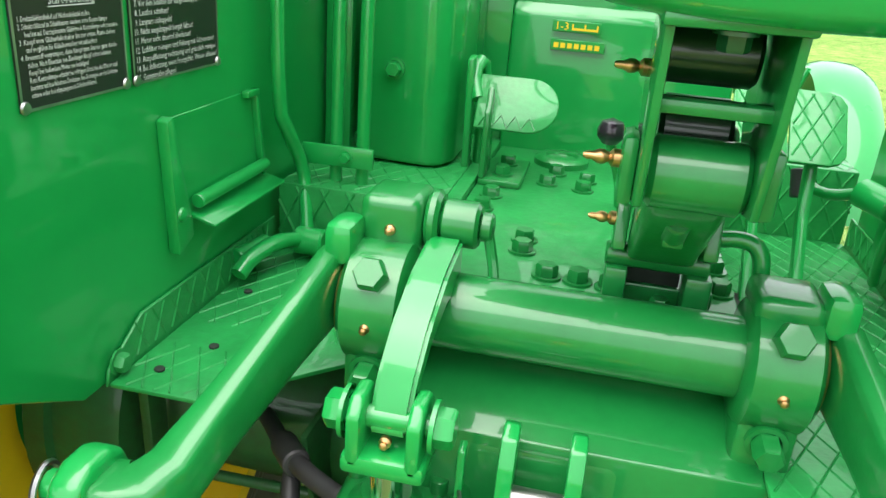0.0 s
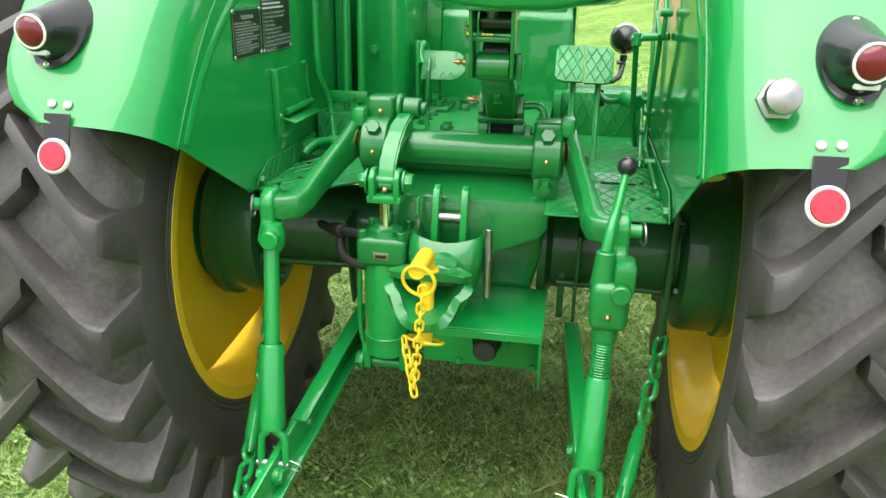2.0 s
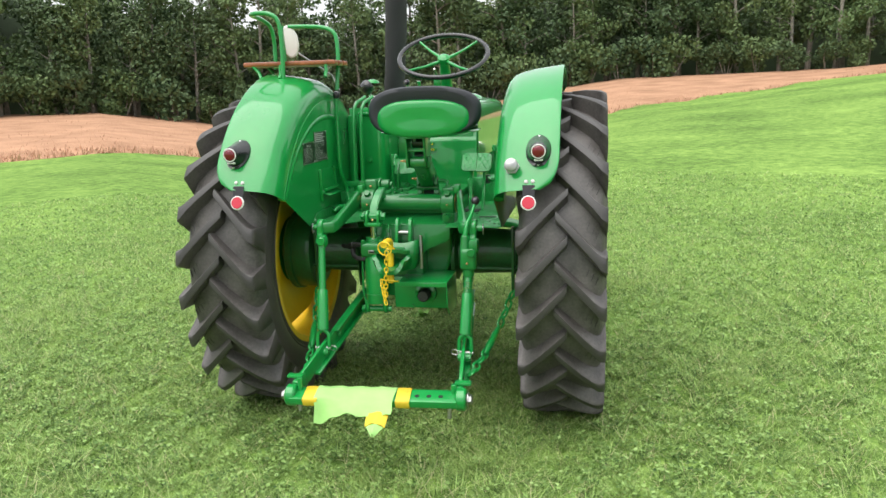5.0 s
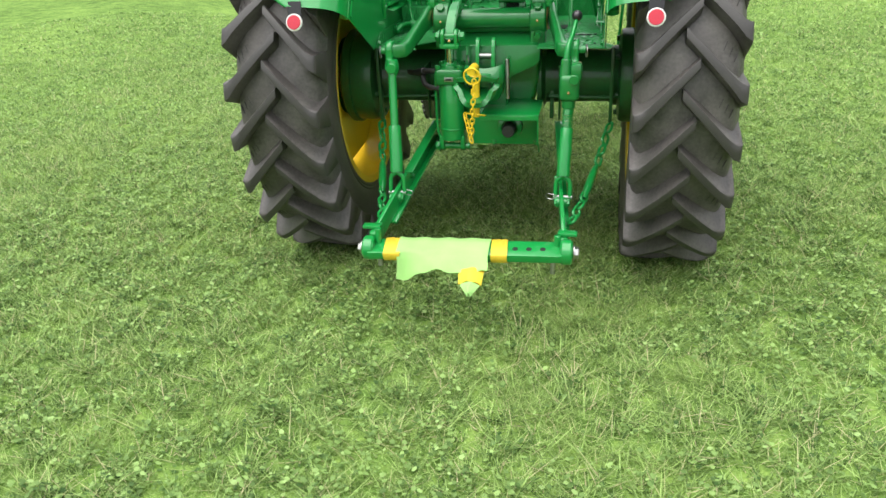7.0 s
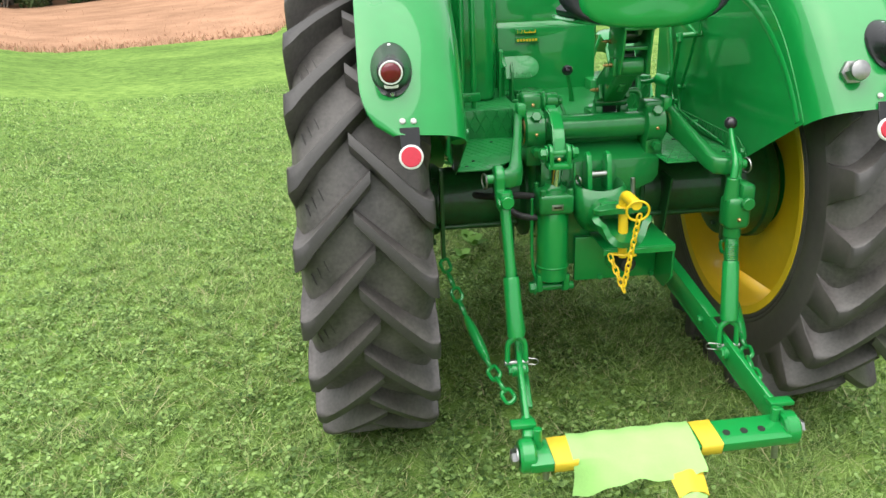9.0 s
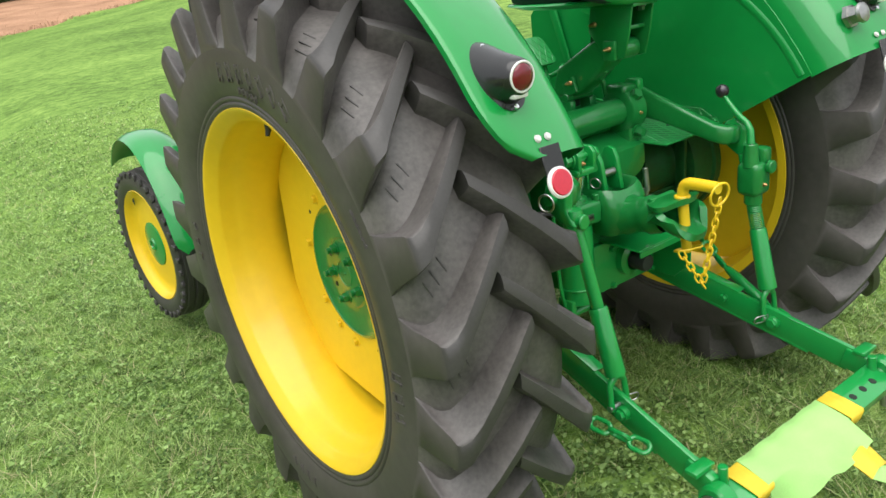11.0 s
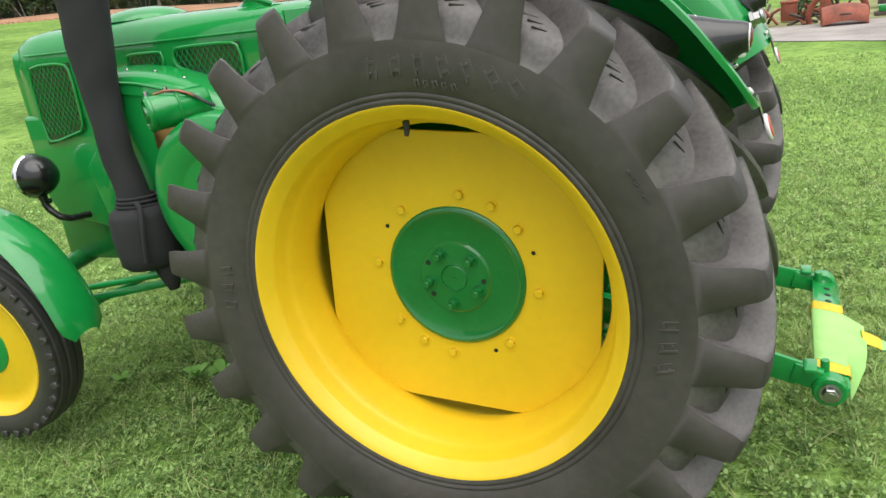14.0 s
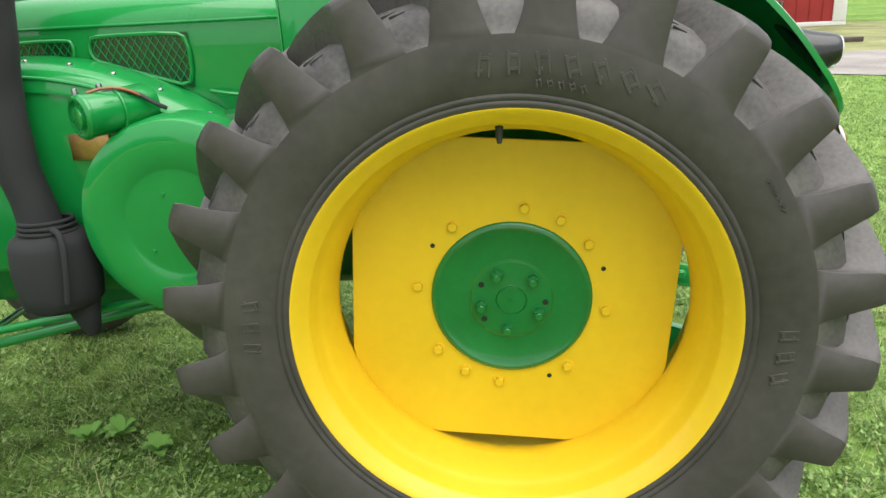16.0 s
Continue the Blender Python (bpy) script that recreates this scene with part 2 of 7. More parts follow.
def ground_sheet():
    bm = bmesh.new()
    radii = [0.6 * 1.125 ** k for k in range(66)]
    rows, seg = [], 180
    for r in radii:
        rows.append([bm.verts.new(polar(360 * k / seg - 180, r)) for k in range(seg)])
    mid = bm.verts.new((0, -2, 0))
    for k in range(seg):
        j = (k + 1) % seg
        bm.faces.new((mid, rows[0][k], rows[0][j]))
        for a, b in zip(rows, rows[1:]):
            bm.faces.new((a[k], b[k], b[j], a[j]))
    return bm


def lawn_material():
    """Grass cover in three scales: broad patches, clumps and blades."""
    m = bpy.data.materials.new("mown_lawn")
    m.use_nodes = True
    n, l = m.node_tree.nodes, m.node_tree.links
    p = n["Principled BSDF"]
    co = n.new("ShaderNodeTexCoord")
    total = None
    for scale, weight in ((0.3, 0.24), (5.0, 0.27), (28.0, 0.27), (120.0, 0.22)):
        t, w = n.new("ShaderNodeTexNoise"), n.new("ShaderNodeMath")
        t.inputs["Scale"].default_value, t.inputs["Detail"].default_value = scale, 3
        l.new(co.outputs["Object"], t.inputs["Vector"])
        w.operation = "MULTIPLY_ADD"
        w.inputs[1].default_value = weight
        w.inputs[2].default_value = 0.0
        l.new(t.outputs[0], w.inputs[0])
        if total:
            l.new(total.outputs[0], w.inputs[2])
        total = w
    ramp = n.new("ShaderNodeValToRGB")
    ramp.color_ramp.elements[0].position, ramp.color_ramp.elements[1].position = 0.36, 0.64
    ramp.color_ramp.elements[0].color, ramp.color_ramp.elements[1].color = (0.024, 0.050, 0.011, 1), (0.31, 0.45, 0.108, 1)
    ramp.color_ramp.elements.new(0.5).color = (0.140, 0.245, 0.052, 1)
    l.new(total.outputs[0], ramp.inputs[0])
    l.new(ramp.outputs[0], p.inputs["Base Color"])
    p.inputs["Roughness"].default_value, p.inputs["Specular IOR Level"].default_value = 0.95, 0.1
    b = n.new("ShaderNodeBump")
    b.inputs["Strength"].default_value, b.inputs["Distance"].default_value = 0.7, 0.02
    l.new(total.outputs[0], b.inputs["Height"])
    l.new(b.outputs[0], p.inputs["Normal"])
    return m


LAWN = lawn_material()
tagged(part("ground", ground_sheet(), LAWN, None), "mown green lawn with clover and worn patches", "lawn", kind="structure")
STUBBLE = material("dry_crop", (0.40, 0.235, 0.148), 0.95, vary=0.25, scale=0.5, bump=0.9, bump_scale=9, dark=(0.25, 0.14, 0.085), spec=0.1)


def field_sheet():
    bm = bmesh.new()
    rows = []
    for i in range(90):
        az = 64 - i * 1.45
        edge, _, wood, _ = land(az)
        rows.append([bm.verts.new(polar(az, edge + (wood + 8 - edge) * k / 12) + Vector((0, 0, 0.02 + 0.16 * min(1, k / 1)))) for k in range(13)])
    for a, b in zip(rows, rows[1:]):
        for k in range(12):
            bm.faces.new((a[k], a[k + 1], b[k + 1], b[k]))
    return bm


tagged(part("field", field_sheet(), STUBBLE, None), "ripe tan crop field beyond the lawn", "field", kind="structure")

# ---- tractor ----
tractor = thing("tractor", "restored green vintage farm tractor with yellow wheels on grass", "tractor")
HUB = 0.765      # height of the rear axle
TRACK = 0.763    # from the middle to the middle of a rear tyre


def wheel_turn(sx):
    """Turns a lathe's z axis to the outside of a wheel."""
    return Matrix.Rotation(radians(90 * sx), 4, "Y")


def on_wheel(sx, angle, r, out):
    """A place on a wheel: degrees from the rear upwards, radius, distance to the outside."""
    return Vector((sx * out, -math.cos(radians(angle)) * r, math.sin(radians(angle)) * r))


def lug_mesh(sx, side):
    """One tread bar: narrow at the middle, widening to a wedge whose end lies flush with the sidewall."""
    bm = bmesh.new()
    rings = []
    for a, rb, rm, rt, b, m, t in ((-0.025, 0.732, 0.764, 0.790, 0.028, 0.022, 0.016), (0.03, 0.732, 0.767, 0.796, 0.031, 0.025, 0.018), (0.09, 0.728, 0.767, 0.800, 0.034, 0.027, 0.020),
                                   (0.135, 0.712, 0.760, 0.801, 0.037, 0.030, 0.022), (0.162, 0.690, 0.746, 0.799, 0.046, 0.037, 0.028), (0.179, 0.664, 0.726, 0.792, 0.058, 0.042, 0.029),
                                   (0.1865, 0.648, 0.712, 0.785, 0.064, 0.047, 0.032), (0.1885, 0.646, 0.708, 0.777, 0.064, 0.046, 0.030)):
        lean = -max(0.0, min(a, 0.17) + 0.025) / 0.75
        half = [(rb, b), (rb * 0.62 + rm * 0.38 - 0.002, b * 0.52 + m * 0.48), (rm, m), (rt - 0.012, t + 0.005), (rt, t)]
        sink = 0.0028 if a > 0.184 else 0.0
        rings.append([bm.verts.new((sx * side * (a - sink * max(0.0, min(1.0, (0.705 - rr) / 0.05))), rr * math.sin(lean + w / rr), rr * math.cos(lean + w / rr)))
                      for rr, w in [(r, -w) for r, w in half] + [(rt + 0.002, 0)] + half[::-1]])
    for i, (p, q) in enumerate(zip(rings, rings[1:])):
        for k in range(10):
            bm.faces.new((p[k], p[k + 1], q[k + 1], q[k])).material_index = 2 if i == 6 else 0 if k in (4, 5) else 1
    bm.faces.new(rings[0])
    # the outer end runs on from the sidewall
    end = rings[-1]
    for quad in [(end[k], end[k + 1], end[9 - k], end[10 - k]) for k in range(4)] + [(end[4], end[5], end[6])]:
        bm.faces.new(quad).material_index = 2
    me = done(bm, angle=58)
    for m in (RUBBER, DUSTY, SIDEWALL):
        me.materials.append(m)
    return me


BOLT = hexbolt((0, 0, 0), (0, 0, 0.012), 0.0125)
BOLT = done(BOLT)
NUT = done(join(hexbolt((0, 0, 0), (0, 0, 0.020), 0.0145), rod((0, 0, 0.018), (0, 0, 0.032), 0.009, seg=12)))


def rear_wheel(sx):
    """A rear wheel about its hub; heights of the profiles run to the outside of the tractor."""
    T = wheel_turn(sx)
    rim = lathe([(0.470, -0.165), (0.500, -0.17), (0.508, -0.160), (0.505, -0.145), (0.482, -0.13), (0.470, -0.10), (0.452, -0.07), (0.440, 0.0),
                 (0.452, 0.06), (0.468, 0.085), (0.470, 0.115), (0.486, 0.132), (0.505, 0.145), (0.510, 0.160), (0.503, 0.171), (0.494, 0.168), (0.486, 0.156),
                 (0.470, 0.145), (0.464, 0.135), (0.460, 0.10), (0.452, 0.088), (0.441, 0.06), (0.430, 0.0), (0.428, -0.02), (0.441, -0.06), (0.458, -0.10), (0.470, -0.14)], 96, T, closed=True)
    wheel = part("rear_wheel", rim, YELLOW, tractor, "yellow painted rear wheel with a black lugged tyre", angle=50)
    wheel.location = (sx * TRACK, 0, HUB)
    wall = [(0.494, 0.164), (0.510, 0.173), (0.516, 0.174), (0.519, 0.171), (0.524, 0.175), (0.530, 0.176), (0.533, 0.173), (0.545, 0.180), (0.59, 0.188), (0.64, 0.187), (0.650, 0.1855)]
    inner = [(r, -h) for r, h in wall[::-1]]
    tyre = part("tyre", join(lathe(wall, 120, T), lathe(inner, 120, T)), SIDEWALL, wheel, "black rubber tractor tyre", angle=60)
    floor_ = [(0.650, 0.1855), (0.657, 0.1815), (0.672, 0.1765), (0.697, 0.168), (0.720, 0.151), (0.735, 0.112), (0.742, 0.0)]
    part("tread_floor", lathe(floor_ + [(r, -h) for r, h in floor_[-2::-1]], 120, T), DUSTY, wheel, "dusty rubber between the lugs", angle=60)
    for side in (1, -1):
        me = lug_mesh(sx, side)
        for k in range(24):
            lug = part("lug", me, None, wheel)
            lug.rotation_euler = (-2 * math.pi * (k + (1.0 if side < 0 else 0.5)) / 24, 0, 0)
    tick = done(box((-0.0015, -0.017, -0.003), (0.0015, 0.017, 0.002), 0.0006, None, 1))
    for k in range(24):
        for j, (x, r) in enumerate(((0.108, 0.7345), (0.128, 0.7295), (0.146, 0.7235))):
            o = part("mould_mark", tick, RUBBER, wheel)
            o.matrix_local = Matrix.Rotation(-2 * math.pi * k / 24 + (x + 0.025) / 0.75, 4, "X") @ Matrix.Translation((sx * x, 0, r)) @ Matrix.Rotation(-sx * 0.35, 4, "Z") @ Matrix.Rotation(sx * 0.3, 4, "Y")
    # raised maker's marks on the sidewall, as plain bars
    for mid, r0, n, w, h, step in ((78, 0.594, 7, 0.034, 0.046, 5.6), (79, 0.556, 5, 0.014, 0.017, 2.3), (176, 0.59, 3, 0.03, 0.04, 5.0), (-6, 0.59, 3, 0.03, 0.04, 5.0), (30, 0.62, 6, 0.008, 0.014, 1.3), (-96, 0.59, 4, 0.02, 0.03, 4)):
        for k in range(n):
            ang = mid + (n - 1) * step / 2 - k * step
            bars = []
            M = Matrix.Translation(on_wheel(sx, ang, r0, 0.1878)) @ Matrix.Rotation(radians((ang - 90)), 4, "X")
            for i, (du, dv, ww, hh) in enumerate(((0, 0, w * 0.2, h), (0.3 * w, 0.3 * h, w * 0.5, h * 0.16), (0.3 * w * (k % 2), -0.25 * h, w * 0.45, h * 0.16), (0.6 * w, 0, w * 0.18, h))):
                d = 0.0023 - 0.0004 * i
                bars.append(box((-d, -ww / 2 - du, -hh / 2 + dv), (d, ww / 2 - du, hh / 2 + dv), 0.0006, M, 1))
            part("sidewall_mark", join(*bars), SIDEWALL, wheel)
    flat = []
    for k in range(96):
        a = 2 * math.pi * k / 96
        off = (a + math.pi / 4) % (math.pi / 2) - math.pi / 4
        r = min(0.4365, 0.398 / math.cos(off))
        flat.append((r * math.cos(a - 0.08), r * math.sin(a - 0.08)))
    disc = prism(flat, -0.050, -0.040, "z", 0.0015, 1)
    bmesh.ops.transform(disc, verts=disc.verts, matrix=T)
    part("wheel_disc", disc, YELLOW, wheel)
    hub = lathe([(0, 0.008), (0.003, 0.008), (0.005, 0.004), (0.034, 0.004), (0.037, 0.001), (0.039, 0.004), (0.043, 0.003), (0.075, 0.001), (0.098, 0.0), (0.104, -0.006), (0.176, -0.008),
                 (0.186, -0.001), (0.193, -0.002), (0.199, -0.008), (0.199, -0.014), (0.15, -0.03)], 64, T)
    bmesh.ops.transform(hub, verts=hub.verts, matrix=Matrix.Translation((-sx * 0.028, 0, 0)))
    cover = part("hub_cover", hub, CAST, wheel, "round green hub plate with wheel nuts")
    for ang in (126, 81, 58.5, 36, -9, -54, -99, -121.5, -144, 171):
        b = part("bolt", BOLT, YELLOW, wheel)
        b.matrix_local = Matrix.Translation(on_wheel(sx, ang, 0.234, -0.040)) @ T
    green_nut = NUT.copy()
    for ang in (117, 45, -27, -99, -171):
        b = part("wheel_nut", green_nut, CAST, wheel)
        b.matrix_local = Matrix.Translation(on_wheel(sx, ang, 0.075, -0.028)) @ T
    for ang, r, out in ((143, 0.236, -0.0398), (18, 0.236, -0.0398), (-67, 0.236, -0.0398), (150, 0.084, -0.0268), (-144, 0.084, -0.0268), (-5, 0.084, -0.0268)):
        p = on_wheel(sx, ang, r, out)
        part("hole", rod(p, p + Vector((sx * 0.0012, 0, 0)), 0.006 if r > 0.2 else 0.0075, seg=14), MESHG, wheel, "dark disc coloured as a shaded drilled hole")
    p = on_wheel(sx, 92, 0.436, 0.105)
    part("valve", tube([p + Vector((0, 0, 0.02)), p, p + Vector((sx * 0.006, 0, -0.016))], [0.009, 0.008, 0.005], 10), HOSE, wheel, "dark tyre valve")
    return wheel


left_wheel = rear_wheel(-1)
right_wheel = rear_wheel(1)


def ridge_plate(u0, u1, v0, v1, place, pitch=0.042, h=0.0015, w=0.0034):
    """Raised diamond ridges over a rectangle; place(u, v, height) gives the 3D point."""
    bm = bmesh.new()
    slope = 1.9
    for s in (1, -1):
        span = (u1 - u0) + (v1 - v0) / slope
        n = int(span / pitch) + 2
        for k in range(-1, n + 1):
            c = (u0 - (v1 - v0) / slope if s > 0 else u0) + k * pitch
            # the line u = c + s (v - v0) / slope, clipped
            lo, hi = v0, v1
            if s > 0:
                lo, hi = max(lo, v0 + (u0 - c) * slope), min(hi, v0 + (u1 - c) * slope)
            else:
                lo, hi = max(lo, v0 + (c - u1) * slope), min(hi, v0 + (c - u0) * slope)
            if hi - lo < 0.004:
                continue
            d = Vector((s / slope, 1)).normalized()
            nrm = Vector((-d.y, d.x)) * w / 2
            a, b = Vector((c + s * (lo - v0) / slope, lo)), Vector((c + s * (hi - v0) / slope, hi))
            vs = []
            for p in (a, b):
                vs.append([bm.verts.new(place(p.x + nrm.x, p.y + nrm.y, 0)), bm.verts.new(place(p.x, p.y, h)), bm.verts.new(place(p.x - nrm.x, p.y - nrm.y, 0))])
            for i in (0, 1):
                bm.faces.new((vs[0][i], vs[0][i + 1], vs[1][i + 1], vs[1][i]))
    return bm


# ---- fenders ----
CROWN = 0.915


def reach(a):
    """The fender's radius: it draws in towards the tail."""
    return CROWN - 0.055 * max(0.0, min(1.0, (85 - a) / 46)) - 0.025 * max(0.0, min(1.0, (a - 95) / 25))


def on_fender(sx, x, a, lift=0.0):
    """A place on the crown, x out from the middle, a degrees up from the rear."""
    r = reach(a) - 0.006 + (x - 0.62) * 0.13 + lift
    return Vector((sx * x, -math.cos(radians(a)) * r, HUB + math.sin(radians(a)) * r))


def fender(sx):
    """Curved rear fender, sloping to a round inner shoulder, with a turned-down outer lip and a round-cornered tail."""
    secs = []
    for k in range(47):
        a = 28.6 + k * 1.98
        c, s = -math.cos(radians(a)), math.sin(radians(a))
        C = reach(a)
        outer = 0.752 if a > 38.5 else 0.662 + 0.090 * math.sin(math.acos(max(0.0, min(1.0, (38.5 - a) / 9.95))))
        if a > 110:
            outer = 0.662 + 0.090 * math.sin(math.acos(min(1.0, (a - 110) / 9.7)))
        prof = [(0.474, C - 0.135), (0.477, C - 0.10), (0.486, C - 0.072), (0.502, C - 0.048), (0.525, C - 0.03), (0.56, C - 0.018), (0.62, C - 0.006), (0.69, C + 0.003)]
        prof = [(min(x, outer - 0.03 + 0.002 * i), r) for i, (x, r) in enumerate(prof)] + [(outer - 0.008, C - 0.006 + (outer - 0.628) * 0.13), (outer, C - 0.010 + (outer - 0.62) * 0.13), (outer + 0.001, C - 0.022 + (outer - 0.62) * 0.13)]
        secs.append([(sx * x, c * r, HUB + s * r) for x, r in prof])
    shell = part("fender", thick(sweep(secs, None), 0.003), GREEN, tractor, "curved green rear fender", angle=60)
    arc = [(-math.cos(radians(a)) * (reach(a) - 0.13), HUB + math.sin(radians(a)) * (reach(a) - 0.13)) for a in range(29, 119, 4)]
    plate = prism([(-0.335, 0.945), (0.50, 0.945), (0.50, 1.30)] + arc[::-1], sx * 0.472, sx * 0.4755, "x", 0.001, 1)
    part("side_plate", plate, GREEN, shell)
    bead = [(sx * 0.4915, -math.cos(radians(a)) * 0.70, HUB + math.sin(radians(a)) * 0.70) for a in range(30, 104, 3)]
    part("bead", tube(bead, 0.0235, 28), GREEN, shell)
    # tail lamp: boat-shaped foot on the curve, drawn out to a round barrel with a lens
    foot = on_fender(sx, 0.668, 40.2)
    face = Vector((sx * 0.670, -0.733, 1.328))
    up = Vector((0, math.sin(radians(40)), math.cos(radians(40))))
    secs = []
    for f, w, h in ((-0.08, 0.055, 0.082), (0.02, 0.054, 0.080), (0.08, 0.052, 0.072), (0.2, 0.048, 0.060), (0.45, 0.043, 0.048), (0.8, 0.036, 0.037), (0.97, 0.032, 0.032), (1.0, 0.030, 0.030)):
        tilt = up.lerp(Vector((0, 0, 1)), min(1, max(0, f) * 1.3)).normalized()
        secs.append([foot.lerp(face, f) + Vector((math.cos(q) * w, 0, 0)) + tilt * (math.sin(q) * h + (0.006 if f < 0.4 else 0)) for q in (2 * math.pi * k / 28 for k in range(28))])
    lamp = part("tail_lamp", sweep(secs, None, closed_section=True), BLACK, shell, "black tail lamp with a red lens", angle=50)
    part("lamp_ring", ring(face, 0.0275, 0.0026, (0, -1, -0.05), 28, 8), WHITE, lamp, "bright lamp ring")
    part("lens", lathe([(0.026, 0), (0.022, 0.005), (0.012, 0.008), (0, 0.009)], 24, frame_to(face, face + Vector((0, -1, -0.05)))), REDGLASS, lamp, "red glass lens")
    part("lamp_window", box(face + Vector((-0.018, 0.006, -0.040)), face + Vector((0.018, 0.040, -0.028)), 0.004), WHITE, lamp, "pale window under the lamp")
    for a in (44.6, 35.6):
        p = on_fender(sx, 0.668, a)
        part("screw", rod(p, on_fender(sx, 0.668, a, 0.012), 0.0055, seg=10), CHROME, lamp)
    # reflector on a strip below the tail
    x1 = sx * 0.632
    d = Vector((0, -0.031, -0.11)).normalized()
    M = Matrix.Translation((x1, -0.768, 1.122)) @ Matrix(((1, 0, 0), (0, -d.z, d.y), (0, -d.y, -d.z))).transposed().to_4x4()
    part("bracket", box((-0.025, -0.002, 0), (0.025, 0.002, 0.074), 0.001, M, 1), BLACK, shell, "dark reflector strip")
    part("reflector", rod(M @ Vector((0, 0, 0)), M @ Vector((0, -0.010, 0)), 0.031, seg=28), WHITE, shell, "white rimmed reflector")
    part("reflector_face", lathe([(0.026, 0), (0.024, 0.003), (0, 0.004)], 28, frame_to(M @ Vector((0, -0.0098, 0)), M @ Vector((0, -1, 0)))), REFLECT, shell, "red reflector")
    for dx in (-0.012, 0.016):
        p = on_fender(sx, 0.632 + dx, 31.0, 0.002)
        part("rivet", lathe([(0.0085, 0), (0.006, 0.004), (0, 0.005)], 10, frame_to(p, on_fender(sx, 0.632 + dx, 31.0, 0.012))), INK, shell)
    return shell


left_fender, right_fender = fender(-1), fender(1)
# trailer socket on the right tail
p = on_fender(1, 0.558, 36.0)
M = frame_to(p, p + Vector((0, -1, 0.3)))
part("trailer_socket", lathe([(0.033, 0), (0.033, 0.012), (0.026, 0.014), (0.025, 0.034), (0.0, 0.034)], 6, M), STEEL, right_fender, "grey metal trailer socket")
part("socket_cap", lathe([(0.0, 0.034), (0.026, 0.034), (0.028, 0.038), (0.026, 0.046), (0.010, 0.052), (0, 0.052)], 24, M), STEEL, right_fender)

# instruction plates with their printed lines
def lettering(text, size, m, mat, parent, width=None, name="lettering"):
    """Flat printed words in the built-in font, squeezed to width."""
    cu = bpy.data.curves.new("words", "FONT")
    cu.body, cu.size, cu.resolution_u = text, size, 1
    ob = new("words", cu)
    bpy.context.view_layer.update()
    me = bpy.data.meshes.new_from_object(ob.evaluated_get(bpy.context.evaluated_depsgraph_get()))
    bpy.data.objects.remove(ob)
    wide = max(v.co.x for v in me.vertices)
    if width:
        for v in me.vertices:
            v.co.x *= width / wide
    me.transform(m)
    me.materials.clear()
    return part(name, me, mat, parent)


START = (("1. Drehzahl-Handhebel auf H\u00f6chstdrehzahl stellen.", 0.62), ("2. Schaltschl\u00fcssel in Schaltkasten stecken, rote Kontrollampe", 0.78), ("leuchtet auf. Durchgebrannte Gl\u00fchbirne in Kontrollampe sofort ersetzen", 0.84),
         ("3. Knopf vom Gl\u00fchanla\u00dfschalter bis zur ersten Raste ziehen", 0.85), ("und vorgl\u00fchen bis Gl\u00fch\u00fcberwacher rot aufleuchtet.", 0.62), ("4. Brennstoff vorpumpen, dann Knopf zum Starten ganz durch-", 0.86),
         ("ziehen. Nach Einsetzen von Z\u00fcndungen Knopf sofort loslassen.", 0.75), ("Knopf bei laufendem Motor nie bet\u00e4tigen!", 0.52), ("Rote Kontrollampe erlischt bei richtigem Drehsinn des Motors und", 0.80),
         ("leuchtet auf bei falschem Drehsinn, bei St\u00f6rungen an der Lichtma-", 0.80), ("schine oder bei abgezogenem Schaltschl\u00fcssel.", 0.58))
CARE = ("6. Bremsen pr\u00fcfen, rechtzeitig nachstellen!", "7. Vor dem Schalten der G\u00e4nge auskuppeln!", "8. Lautlos schalten!", "9. Langsam einkuppeln!", "10. Nicht ausgekuppelt bergab fahren!", "11. Motor nicht dauernd \u00fcberlasten!",
        "12. Luftfilter reinigen und F\u00fcllung mit \u00d6l benetzen!", "13. Auspuffleitung rechtzeitig und gr\u00fcndlich reinigen!", "14. Bei Stillsetzung, wenn Frostgefahr, Wasser ablassen!", "15. Gummireifen pflegen!")
FACE = Matrix(((0, 0, 1, -0.4688), (1, 0, 0, 0), (0, 1, 0, 0), (0, 0, 0, 1)))
random.seed(5)
